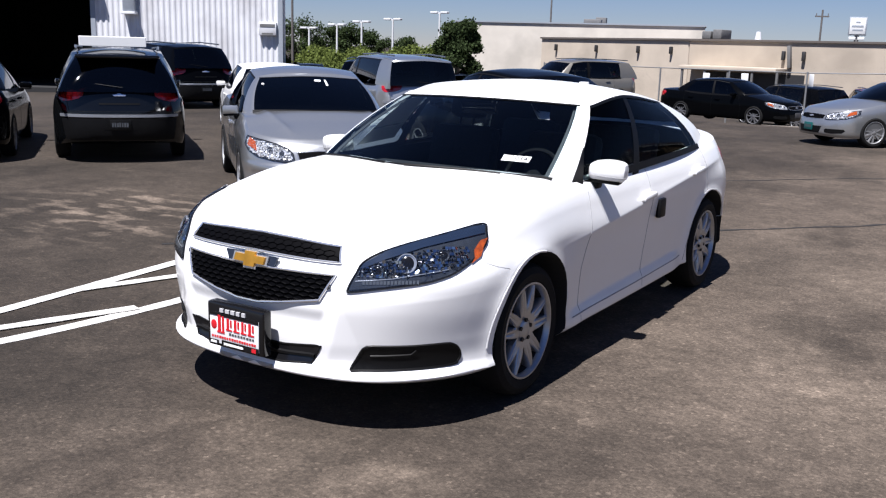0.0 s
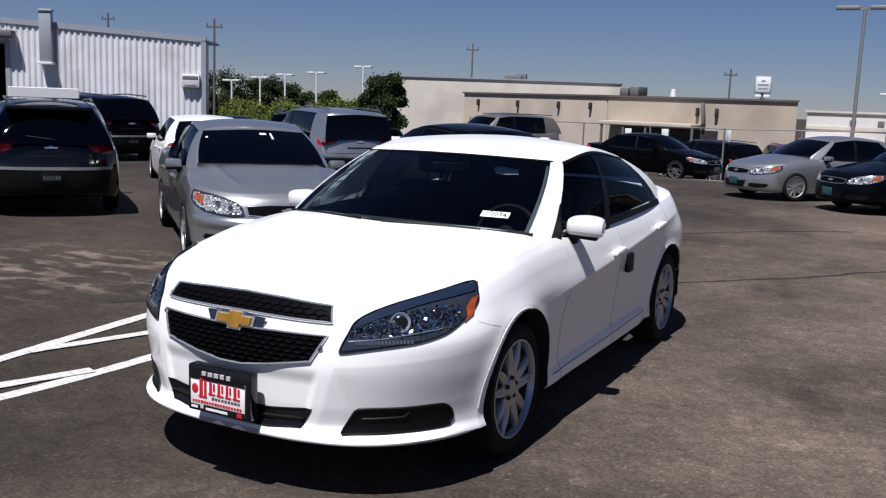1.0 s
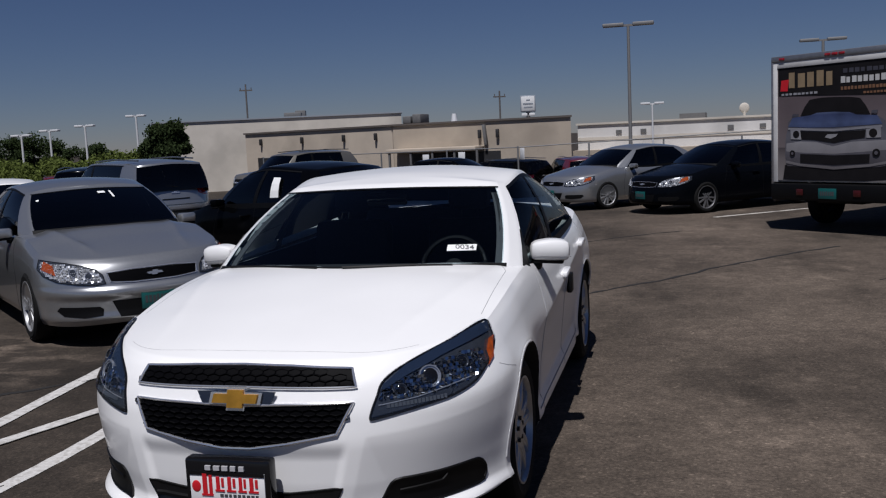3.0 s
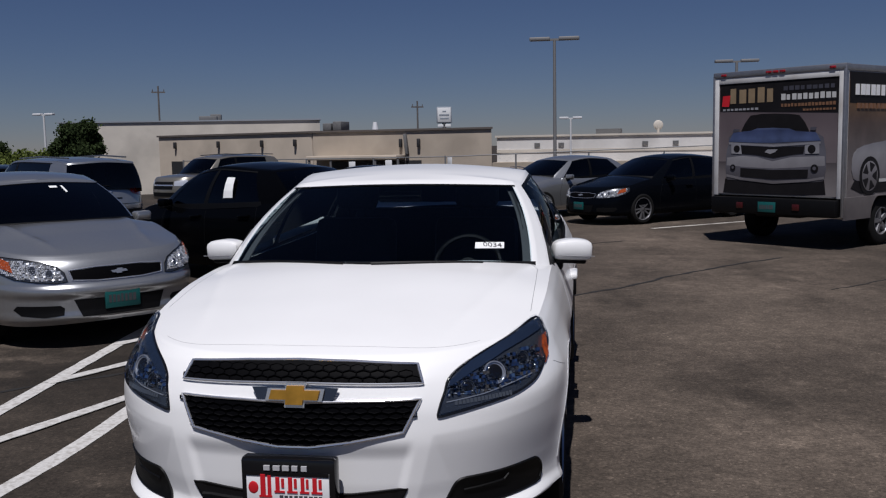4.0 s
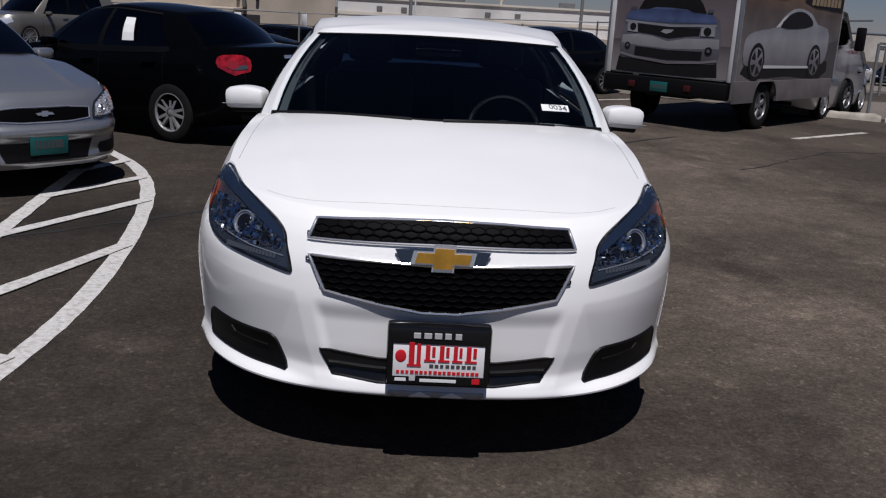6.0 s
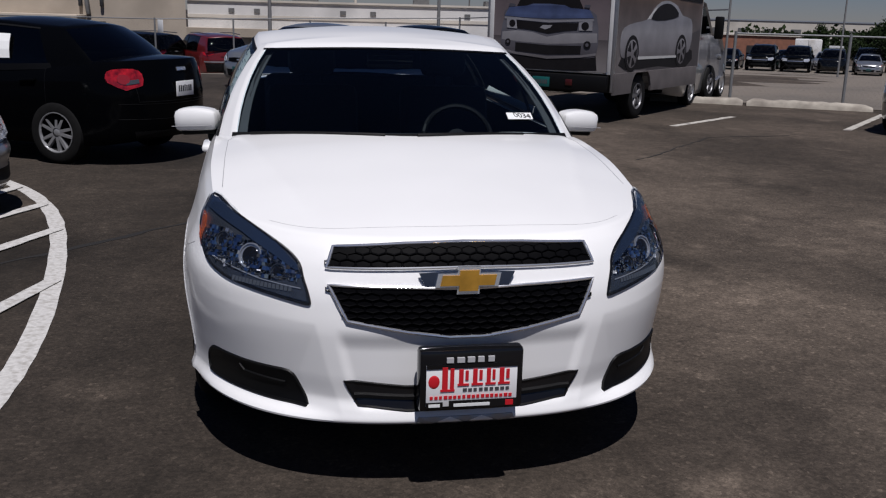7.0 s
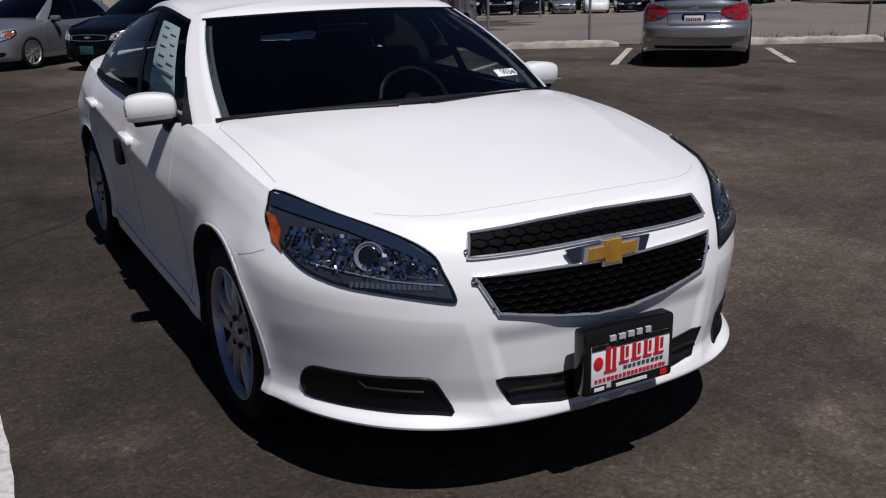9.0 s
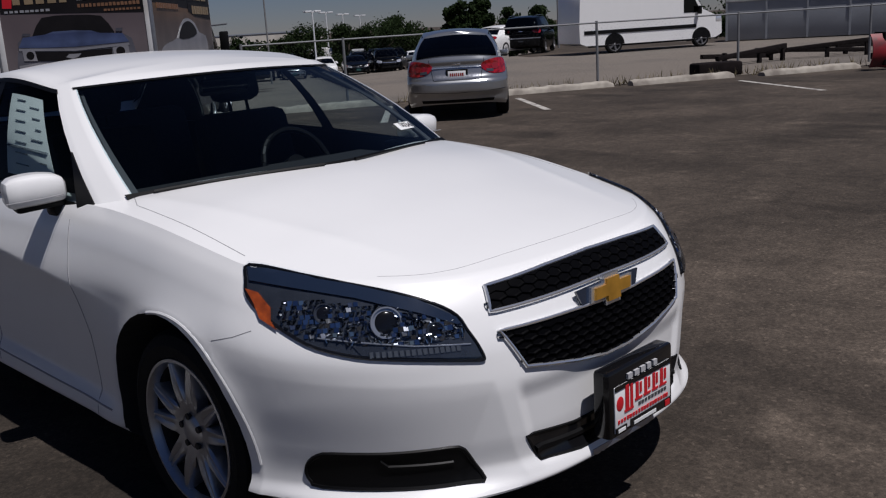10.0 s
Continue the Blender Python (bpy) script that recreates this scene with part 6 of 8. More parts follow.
def tail_ledge(p):
    """A bumper shelf under the tail."""
    if p.y > 3.6:
        k = smooth(3.6, 4.2, p.y)
        p.y += 0.045 * k * smooth(0.40, 0.50, p.z) * (1 - smooth(0.64, 0.69, p.z))
        p.y -= 0.03 * k * smooth(0.70, 0.78, p.z) * (1 - smooth(0.92, 1.0, p.z))
    return p


COMPACT = dict(HATCH, mesh=(110, 36, 16), ar=0.5, pr=3.6, qr=1.4, sculpt=tail_ledge,
    deck=((0, 0.72), (0.12, 0.80), (0.3, 0.86), (0.8, 0.95), (1.1, 1.03), (2.2, 1.04), (3.5, 1.06), (4.0, 1.085), (4.3, 1.075), (4.4, 1.0)),
    pillars=(*HATCH["pillars"][:4], ((0.80, 3.25, 1.02), (0.57, 2.95, 1.42)), ((0.72, 3.66, 1.055), (0.55, 3.12, 1.40)), ((0, 3.80, 1.085), (0, 3.24, 1.44))))


def compact_rear(e, bvh, L):
    """Wedge tail lights, a lid with its plate, a bright bumper edge."""
    B = (0, -1, 0)
    for sg in (1, -1):
        P = [(sg * x, L - d, z) for x, d, z in ((0.44, 0, 0.865), (0.47, 0, 0.955), (0.60, 0.02, 0.995), (0.76, 0.15, 1.01), (0.84, 0.3, 0.98), (0.855, 0.3, 0.86), (0.84, 0.3, 0.77), (0.72, 0.1, 0.755), (0.58, 0.02, 0.775))]
        a = part("tail_light", decal(bvh, rounded(P, 2), (-sg * 0.3, -1, 0), 0.010), REDLENS, e, "red wedge tail light")
        part("lens_core", decal(bvh, rounded([(sg * x, L, z) for x, z in ((0.64, 0.84), (0.64, 0.93), (0.74, 0.94), (0.76, 0.84))], 2), (-sg * 0.3, -1, 0), 0.016, 0.01), PINKLENS, a)
        part("reverse_lens", decal(bvh, [(sg * 0.53, L, 0.80), (sg * 0.53, L, 0.845), (sg * 0.66, L, 0.835), (sg * 0.66, L, 0.79)], (-sg * 0.3, -1, 0), 0.016, 0.01), LAMPDARK, a)
    lid = part("lid_recess", decal(bvh, [(-0.36, L, 0.70), (-0.40, L, 0.86), (0.40, L, 0.86), (0.36, L, 0.70)], B, 0.003, 0.01), GREYSIL, e)
    y = bvh.ray_cast(Vector((0, L + 2, 0.78)), Vector(B))[0].y
    plate(e, (0, y + 0.02, 0.775), 180, PLATEWHITE, PINKLENS, 0.30, 0.12)
    part("plate_frame", box_bm(-0.185, 0.185, y - 0.01, y + 0.012, 0.69, 0.86, 0.006), TRIMBLACK, e)
    part("chrome_bar", rim_line(bvh, [(-0.42, L, 0.885), (0, L, 0.895), (0.42, L, 0.885)], B, 0.010, 0.006, False), CHROME, e)
    part("badge", decal(bvh, [(-0.07, L, 0.93), (-0.07, L, 0.955), (0.07, L, 0.955), (0.07, L, 0.93)], B, 0.012, 0.01), CHROME, e)
    part("boot_seam", rim_line(bvh, [(-0.47, L, 1.03), (-0.43, L, 0.84), (-0.40, L, 0.685), (0.40, L, 0.685), (0.43, L, 0.84), (0.47, L, 1.03)], B, 0.005, -0.001, False), PLASTIC, e)
    part("bumper_line", rim_line(bvh, [(-0.82, L, 0.50), (0, L, 0.47), (0.82, L, 0.50)], B, 0.004, 0.0, False), PLASTIC, e)
    part("rear_valance", decal(bvh, [(-0.6, L, 0.31), (-0.62, L, 0.36), (0.62, L, 0.36), (0.6, L, 0.31)], B, 0.004, 0.01), PLASTIC, e)


def kerb_car():
    e, bvh, car = build_car("sedan", COMPACT, sized(11.78, 11.73, 133.1, 0.95), SILVER, "silver-grey compact sedan parked at the kerb", "car")
    compact_rear(e, bvh, 4.4)


kerb_car()
e, bvh, car = dressed("sedan", HATCH, sized(-5.036, 9.359, 240.2, 0.945), BLACKP, "glossy black compact car with a white sticker on its pane", True, True, PLATEWHITE, 0.58)
rows = car.patch(3.34, 3.50, 0.15, 0.70, 3, 3, 0.05, False)
part("window_sticker", thicken(grid_bm([[p + Vector((0.006, 0, 0)) for p in r] for r in rows]), 0.001), PAPER, e, "white pane sticker", smooth=False)
dressed("minivan", VAN, sized(-10.95, 14.85, 234.3, 0.885, -0.05), SILVER, "silver minivan seen from behind with a green plate", False, True)
dressed("suv", SUV, sized(-17.5, 25.0, 205, 0.95), BLACKP, "black van parked in the back row", False, True, INK)
dressed("suv", SUV, sized(-13.4, 26.9, 332, 1.0), TAN, "tan suv parked far behind the black compact", True, True, INK)
dressed("sedan", SEDAN, sized(-3.7, 27.4, 73, 0.97), BLACKP, "black sedan parked along the back fence", True, True, INK)
dressed("suv", SUV, sized(-7.6, 36.2, 235, 0.95), BLACKP, "black suv parked behind the fence", True, True, INK)
dressed("suv", SUV, sized(-3.4, 36.6, 200, 0.95), REDP, "dark red suv parked behind the fence", True, True, INK)
dressed("sedan", SEDAN, sized(-12.7, 6.4, 231.8, 0.92), BLACKP, "black sedan parked beside the charcoal suv", False, True, INK)


# ---- box truck ----
def flat_poly(pts, y, t=0.002, side=None):
    """A thin printed shape; pts are (across, up); side: printed on the +x wall at that x."""
    bm = bmesh.new()
    if side is None:
        vs = [bm.verts.new((a, y, z)) for a, z in pts]
    else:
        vs = [bm.verts.new((side + y, a, z)) for a, z in pts]
    f = bm.faces.new(vs)
    return thicken(bm, t)


def rounded2(pts):
    return [(p[0], p[1]) for p in rounded([(x, y, 0) for x, y in pts], 2)]


def disc_pts(cx, cz, r, n=20, sx=1.0):
    return [(cx + r * sx * math.cos(2 * math.pi * i / n), cz + r * math.sin(2 * math.pi * i / n)) for i in range(n)]


TRUCKWHITE = mat("truck_white", (0.62, 0.62, 0.61), 0.45, var=0.06, scale=5, dirt=(0.45, 0.43, 0.40), dirt_scale=1.2)
ALU = mat("aluminium", (0.34, 0.34, 0.35), 0.4, metal=0.8, var=0.1, scale=15)
DARKDOOR2 = mat("dull_red_lens", (0.05, 0.006, 0.006), 0.3)
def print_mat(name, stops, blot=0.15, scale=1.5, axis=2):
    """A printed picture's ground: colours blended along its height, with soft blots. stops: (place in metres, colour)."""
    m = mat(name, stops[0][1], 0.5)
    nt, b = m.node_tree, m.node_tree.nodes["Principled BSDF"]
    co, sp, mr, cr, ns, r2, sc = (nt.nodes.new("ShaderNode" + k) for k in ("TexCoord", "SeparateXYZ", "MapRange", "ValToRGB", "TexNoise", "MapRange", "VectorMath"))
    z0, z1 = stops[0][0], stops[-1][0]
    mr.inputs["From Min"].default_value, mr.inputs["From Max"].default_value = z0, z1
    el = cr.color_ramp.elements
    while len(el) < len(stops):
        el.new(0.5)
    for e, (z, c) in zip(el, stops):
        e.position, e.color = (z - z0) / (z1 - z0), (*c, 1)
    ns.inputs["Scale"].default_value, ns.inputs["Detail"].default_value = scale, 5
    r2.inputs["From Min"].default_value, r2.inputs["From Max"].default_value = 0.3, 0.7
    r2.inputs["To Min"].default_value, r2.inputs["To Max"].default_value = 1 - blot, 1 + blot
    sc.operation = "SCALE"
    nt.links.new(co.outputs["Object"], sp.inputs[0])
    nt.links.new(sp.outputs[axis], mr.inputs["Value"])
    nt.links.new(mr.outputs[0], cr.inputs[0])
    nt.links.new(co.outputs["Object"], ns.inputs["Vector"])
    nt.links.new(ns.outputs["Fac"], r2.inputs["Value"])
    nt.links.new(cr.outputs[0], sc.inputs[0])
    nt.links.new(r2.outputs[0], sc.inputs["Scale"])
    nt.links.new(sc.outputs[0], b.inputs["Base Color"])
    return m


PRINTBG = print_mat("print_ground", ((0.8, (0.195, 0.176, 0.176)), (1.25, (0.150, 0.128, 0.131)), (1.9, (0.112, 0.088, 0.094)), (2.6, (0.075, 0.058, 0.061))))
PRINTLOW = print_mat("print_floor", ((0.8, (0.210, 0.193, 0.189)), (1.15, (0.147, 0.130, 0.130)), (1.32, (0.070, 0.059, 0.062))))
PRINTDARK = mat("print_dark", (0.010, 0.009, 0.010), 0.55, var=0.2, scale=4, spec=0.15)
PRINTBLUE = print_mat("print_blue", ((1.5, (0.02, 0.028, 0.07)), (1.7, (0.06, 0.085, 0.18)), (1.82, (0.035, 0.05, 0.12)), (1.9, (0.10, 0.13, 0.22))), 0.25, 4)
PRINTGREY = print_mat("print_grey", ((0.8, (0.03, 0.027, 0.03)), (1.1, (0.07, 0.065, 0.075)), (1.5, (0.11, 0.11, 0.13)), (1.9, (0.05, 0.05, 0.065))), 0.2, 3)
PRINTSILVER = print_mat("print_silver", ((1.0, (0.111, 0.102, 0.106)), (1.2, (0.187, 0.180, 0.191)), (1.45, (0.255, 0.251, 0.264)), (1.62, (0.204, 0.204, 0.225)), (1.95, (0.281, 0.285, 0.306))), 0.15, 2.5)
PRINTFLOOR = mat("print_dark_floor", (0.055, 0.048, 0.05), 0.5, var=0.15, scale=1.5)
PRINTBROWN = print_mat("print_brown", ((0.5, (0.091, 0.081, 0.081)), (0.9, (0.168, 0.150, 0.147)), (1.5, (0.105, 0.090, 0.087)), (1.9, (0.084, 0.059, 0.049)), (2.2, (0.140, 0.077, 0.035)), (2.6, (0.035, 0.021, 0.021))), 0.3, 2.2)
PRINTWHITE = mat("print_white", (0.50, 0.50, 0.49), 0.5)
PRINTYEL = mat("print_yellow", (0.240, 0.176, 0.104), 0.5, var=0.15, scale=6)
PRINTORG = mat("print_orange", (0.19, 0.095, 0.05), 0.5, var=0.15, scale=6)


def truck():
    e = thing("box_truck", pose(3.77, 11.46, 0, 0, 0, -43.5) @ Matrix.Scale(0.947, 4), "white box truck with printed car pictures on its walls", "truck")
    W, L, z0, z1 = 1.15, 4.3, 0.78, 2.72
    body = bmesh.new()
    add_box(body, -W, W, 0.02, L, z0, z1, 0.02)
    box = part("cargo_box", body, TRUCKWHITE, e, "white cargo box")
    arch = [(1.2 + 0.46 * math.cos(math.pi * i / 16), 0.46 + 0.42 * math.sin(math.pi * i / 16)) for i in range(17)]
    for sg in (-1, 1):
        sk = bmesh.new()
        lower = [(p[0], min(p[1], z0 + 0.01)) for p in arch]
        P = [(L - 0.2, 0.46)] + lower + [(0.0, 0.46), (0.0, z0 + 0.02), (L - 0.2, z0 + 0.02)]
        sk.faces.new([sk.verts.new((sg * (W - 0.006), y, z)) for y, z in P])
        part("skirt", thicken(sk, 0.04), PRINTBROWN, e, smooth=False)
    for sg in (-1, 1):
        x0, x1 = sorted((sg * (W - 0.03), sg * (W + 0.012)))
        part("corner_post", box_bm(x0, x1, -0.03, 0.06, 0.5, z1 + 0.02, 0.01), ALU, e)
    for x0, x1, zz0, zz1 in ((-1.13, -1.05, z0, z1 - 0.03), (1.05, 1.13, z0, z1 - 0.03), (-1.05, 1.05, z1 - 0.13, z1 - 0.03)):
        part("door_surround", box_bm(x0, x1, -0.02, 0.02, zz0, zz1, 0.004), TRUCKWHITE, e)
    part("roof_rail", box_bm(-W - 0.01, W + 0.01, -0.03, 0.1, z1 - 0.04, z1 + 0.06, 0.015), ALU, e)
    for sg in (-1, 1):
        part("roof_rail", box_bm(*sorted((sg * (W - 0.05), sg * (W + 0.015))), 0, L, z1 - 0.05, z1 + 0.05, 0.012), ALU, e)
    for x in (-0.95, -0.12, 0.0, 0.12, 0.95):
        part("marker_lamp", box_bm(x - 0.05, x + 0.05, -0.045, -0.028, z1 - 0.01, z1 + 0.03, 0.008), REDLENS, e)
    part("bumper", box_bm(-W + 0.05, W - 0.05, -0.12, 0.15, 0.50, z0 - 0.02, 0.02), PLASTIC, e, "black rear bumper")
    plate(e, (-0.05, -0.13, 0.62), 0, PLATEGREEN)
    for x in (-0.55, 0.45):
        part("tail_light", box_bm(x - 0.06, x + 0.06, -0.135, -0.115, 0.58, 0.68, 0.01), DARKDOOR2, e)
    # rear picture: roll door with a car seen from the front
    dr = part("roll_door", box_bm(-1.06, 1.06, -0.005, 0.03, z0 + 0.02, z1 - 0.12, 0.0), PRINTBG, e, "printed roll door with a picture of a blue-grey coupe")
    def at(x, y):
        """From the print's own drawing grid to metres on the door."""
        return (x - 465) / 560 * 2.1, 0.80 + (660 - y) / (455 + (x - 185) / 560 * 50) * 1.80
    def R(name, pts, lay, m):
        part(name, flat_poly([at(x, y) for x, y in pts], -0.006 - 0.0025 * lay), m, dr, smooth=False)
    R("printed_floor", [(187, 658), (187, 525), (743, 515), (743, 658)], 0, PRINTLOW)
    R("printed_banner", [(190, 318), (190, 207), (743, 158), (743, 306)], 0, PRINTDARK)
    R("printed_shade", [(212, 655), (222, 596), (690, 588), (698, 650), (600, 656), (300, 657)], 1, PRINTDARK)
    R("printed_body", rounded2([(228, 590), (226, 500), (238, 450), (262, 402), (460, 394), (655, 392), (688, 436), (697, 500), (692, 580), (655, 598), (460, 606), (265, 600)]), 2, PRINTGREY)
    R("printed_screen", [(300, 396), (320, 360), (345, 330), (400, 321), (460, 318), (530, 317), (575, 321), (600, 350), (620, 386), (460, 384)], 2, PRINTDARK)
    R("printed_hood", [(240, 441), (262, 404), (350, 392), (380, 382), (460, 377), (530, 378), (562, 388), (650, 390), (672, 424), (560, 432), (460, 440), (340, 442)], 3, PRINTBLUE)
    R("printed_brow", [(240, 453), (240, 444), (460, 447), (670, 428), (672, 437), (460, 456)], 4, PRINTSILVER)
    R("printed_grille", [(305, 490), (300, 457), (460, 459), (602, 449), (598, 480), (540, 487), (460, 503), (370, 492)], 4, PRINTDARK)
    R("printed_bumper", [(231, 508), (300, 499), (380, 501), (455, 517), (540, 497), (690, 488), (693, 528), (560, 540), (460, 547), (330, 545), (229, 540)], 3, PRINTSILVER)
    R("printed_intake", [(300, 585), (300, 549), (460, 553), (620, 546), (618, 582), (460, 592)], 4, PRINTDARK)
    R("printed_lip", [(229, 588), (229, 577), (300, 589), (460, 600), (620, 587), (690, 574), (690, 585), (620, 597), (460, 611), (300, 599)], 4, PRINTSILVER)
    R("printed_badge", [(418, 480), (432, 468), (480, 466), (468, 478), (445, 486)], 5, PRINTSILVER)
    for P in ([(254, 490), (252, 452), (300, 453), (306, 491)], [(606, 481), (604, 446), (667, 434), (668, 478)]):
        R("printed_lamp", P, 5, PRINTSILVER)
    for cx, cy, r in ((281, 470, 0.058), (634, 461, 0.066), (262, 548, 0.05), (648, 541, 0.062)):
        part("printed_lamp_core", flat_poly(disc_pts(*at(cx, cy), r), -0.021), PRINTDARK, dr, smooth=False)
    for cx, cy, r in ((262, 548, 0.022), (648, 541, 0.028)):
        part("printed_fog_lamp", flat_poly(disc_pts(*at(cx, cy), r), -0.0235), PRINTGREY, dr, smooth=False)
    for P in ([(258, 399), (264, 388), (292, 389), (292, 399)], [(625, 381), (626, 370), (653, 368), (650, 381)]):
        R("printed_mirror", P, 3, PRINTGREY)
    R("printed_red_patch", [(200, 298), (205, 255), (243, 250), (236, 297)], 1, SIGNRED)
    def bar_row(name, x0, x1, y0, y1, n, m, seed):
        (xa, za), (xb, zb) = at(x0, y1), (at(x1, y0)[0], at(x0, y0)[1])
        bm = bars_text(bmesh.new(), xa, za, xb - xa, zb - za, n, -0.009, 0.003, seed)
        part(name, bm, m, dr, smooth=False)["kind"] = "stuff"
    bar_row("large_bars", 243, 468, 222, 285, 5, PRINTYEL, 1)
    bar_row("white_bars", 490, 740, 236, 262, 10, PRINTWHITE, 2)
    bar_row("orange_bars", 490, 735, 276, 290, 16, PRINTORG, 3)
    bar_row("thin_orange_bars", 590, 735, 294, 303, 10, PRINTORG, 6)
    bar_row("pale_bars", 206, 386, 307, 316, 9, PRINTSILVER, 4)
    bar_row("grey_bars", 500, 735, 204, 222, 9, PRINTGREY, 5)
    # side picture
    S = W + 0.004
    sp = part("side_panel", box_bm(W, W + 0.004, 0.08, L - 0.05, z0 + 0.0, z1 - 0.06), PRINTBROWN, e, "printed side wall with a picture of a silver coupe")
    def Q(name, pts, lay, m):
        part(name, flat_poly(pts, 0.002 + 0.0025 * lay, side=S), m, sp, smooth=False)
    Q("printed_floor", [(1.3, z0), (4.2, z0), (4.2, 1.5), (3.0, 1.3)], 0, PRINTFLOOR)
    Q("printed_banner", [(0.1, 2.2), (4.2, 2.1), (4.2, z1 - 0.07), (0.1, z1 - 0.07)], 0, PRINTDARK)
    Q("printed_patch", [(2.4, 2.1), (2.9, 2.02), (4.2, 1.98), (4.2, 2.25), (2.4, 2.25)], 1, PRINTDARK)
    Q("printed_shade", rounded2([(0.3, 1.05), (0.5, 0.84), (2.0, 0.86), (3.5, 0.8), (3.8, 1.1), (2.2, 1.25)]), 1, PRINTDARK)
    Q("printed_body", rounded2([(0.25, 1.08), (0.2, 1.35), (0.34, 1.52), (0.8, 1.60), (1.3, 1.65), (1.6, 1.83), (1.95, 1.96), (2.35, 1.98), (2.8, 1.9), (3.1, 1.74), (3.6, 1.68), (3.72, 1.45), (3.66, 1.15), (3.3, 1.04), (1.8, 1.0), (0.6, 1.03)]), 2, PRINTSILVER)
    Q("printed_pane", rounded2([(1.5, 1.66), (1.75, 1.84), (2.05, 1.92), (2.4, 1.93), (2.72, 1.85), (2.86, 1.72), (2.2, 1.65)]), 3, PRINTDARK)
    Q("printed_sill", [(1.0, 1.0), (2.9, 0.99), (2.9, 1.03), (1.0, 1.05)], 3, PRINTWHITE)
    Q("printed_shoulder", [(1.32, 1.655), (1.62, 1.82), (1.76, 1.87), (1.72, 1.83), (1.46, 1.66)], 3, PRINTWHITE)
    for c in (0.72, 3.15):
        part("printed_wheel", flat_poly(disc_pts(c, 1.10, 0.30, 24), 0.011, side=S), PRINTDARK, sp, smooth=False)
        part("printed_rim", flat_poly(disc_pts(c, 1.10, 0.23, 24), 0.0135, side=S), PRINTSILVER, sp, smooth=False)
        for k in range(5):
            a = 2 * math.pi * k / 5
            q = [(c + r * math.cos(a + d), 1.10 + r * math.sin(a + d)) for r, d in ((0.07, -0.25), (0.22, -0.4), (0.22, 0.4), (0.07, 0.25))]
            part("printed_gap", flat_poly(q, 0.016, side=S), PRINTDARK, sp, smooth=False)
    for y0, y1, zz0, zz1, n, m, sd in ((0.25, 1.6, 2.32, 2.48, 9, PLATEWHITE, 8), (0.3, 1.7, 2.12, 2.2, 12, PRINTORG, 9), (1.9, 4.0, 2.3, 2.62, 5, PRINTYEL, 10), (2.7, 4.1, 2.06, 2.20, 8, PRINTYEL, 11)):
        bm = bmesh.new()
        rnd = random.Random(sd)
        st = (y1 - y0) / n
        for i in range(n):
            add_box(bm, S, S + 0.014, y0 + st * i, y0 + st * (i + rnd.uniform(0.6, 0.8)), zz0, zz1)
        part("side_bars", bm, m, sp, smooth=False)["kind"] = "stuff"
    # cab
    prof = [(L, 0.55), (L, 2.0), (L + 0.35, 2.05), (L + 0.75, 2.0), (L + 1.35, 1.42), (L + 2.05, 1.28), (L + 2.3, 1.05), (L + 2.33, 0.5), (L + 1.9, 0.42)]
    bm = bmesh.new()
    rows = []
    for x in (-0.92, -0.97, -0.97, 0.97, 0.97, 0.92):
        rows.append([Vector((x, y, z)) for y, z in prof])
    for i, (s, dz) in enumerate(((0.0, 0.03), (0.0, 0.0), (0, 0), (0, 0), (0, 0), (0.0, 0.03))):
        for p in rows[i]:
            p.z -= dz
    grid_bm(rows, bm)
    for r in (rows[0], rows[-1]):
        bm.faces.new([bm.verts.new(p) for p in r])
    bmesh.ops.remove_doubles(bm, verts=bm.verts, dist=0.001)
    cab = part("cab", bm, GREYSIL, e, "silver van cab", angle=30)
    for sg in (-1, 1):
        part("cab_window", flat_poly([(L + 0.2, 1.38), (L + 0.25, 1.9), (L + 0.7, 1.9), (L + 1.2, 1.42)], sg * 0.972 - (0 if sg > 0 else 0), 0.004, 0.0), DARKGLASS, cab, smooth=False)
        part("cab_mirror", box_bm(sg * 1.15 - 0.09, sg * 1.15 + 0.09, L + 1.1, L + 1.2, 1.3, 1.75, 0.03), PLASTIC, cab)
    for y, sgs in ((1.2, (-1, 1)), (L + 1.45, (-1, 1))):
        for sg in sgs:
            wheel(e, sg * ((W - 0.14) if y < 2 else 0.86), y, 0.38, 0.38, 0.24, sg, double=False, rimr=0.56, material=DIMALLOY)
    part("chassis", box_bm(-0.4, 0.4, 0.1, L + 1.9, 0.45, 0.7, 0.02), PLASTIC, e)
    return e


truck()


# ---- buildings ----
def wall_mat(name, color, rough=0.85):
    return mat(name, color, rough, var=0.06, scale=0.8, dirt=tuple(c * 0.8 for c in color), dirt_scale=0.35, bump=0.15, bump_scale=30)


BEIGE = wall_mat("beige_render", (0.50, 0.43, 0.345))
PALEWALL = wall_mat("pale_render", (0.56, 0.52, 0.455))
BEIGEDARK = wall_mat("tan_block", (0.41, 0.35, 0.28))
ROOFTRIM = mat("roof_edge", (0.10, 0.085, 0.075), 0.7, var=0.1)
METALWHITE = mat("white_sheet_metal", (0.66, 0.67, 0.69), 0.5, metal=0.1, var=0.05, scale=1.5, dirt=(0.52, 0.52, 0.53), dirt_scale=0.6)
METALTRIM = mat("grey_sheet_trim", (0.30, 0.33, 0.37), 0.5, metal=0.2, var=0.05)
UNITGREY = mat("roof_unit_grey", (0.12, 0.12, 0.12), 0.7, var=0.15)
DARKDOOR = mat("dark_door", (0.02, 0.02, 0.022), 0.6)
WHITEWALL = wall_mat("white_block", (0.62, 0.61, 0.59))
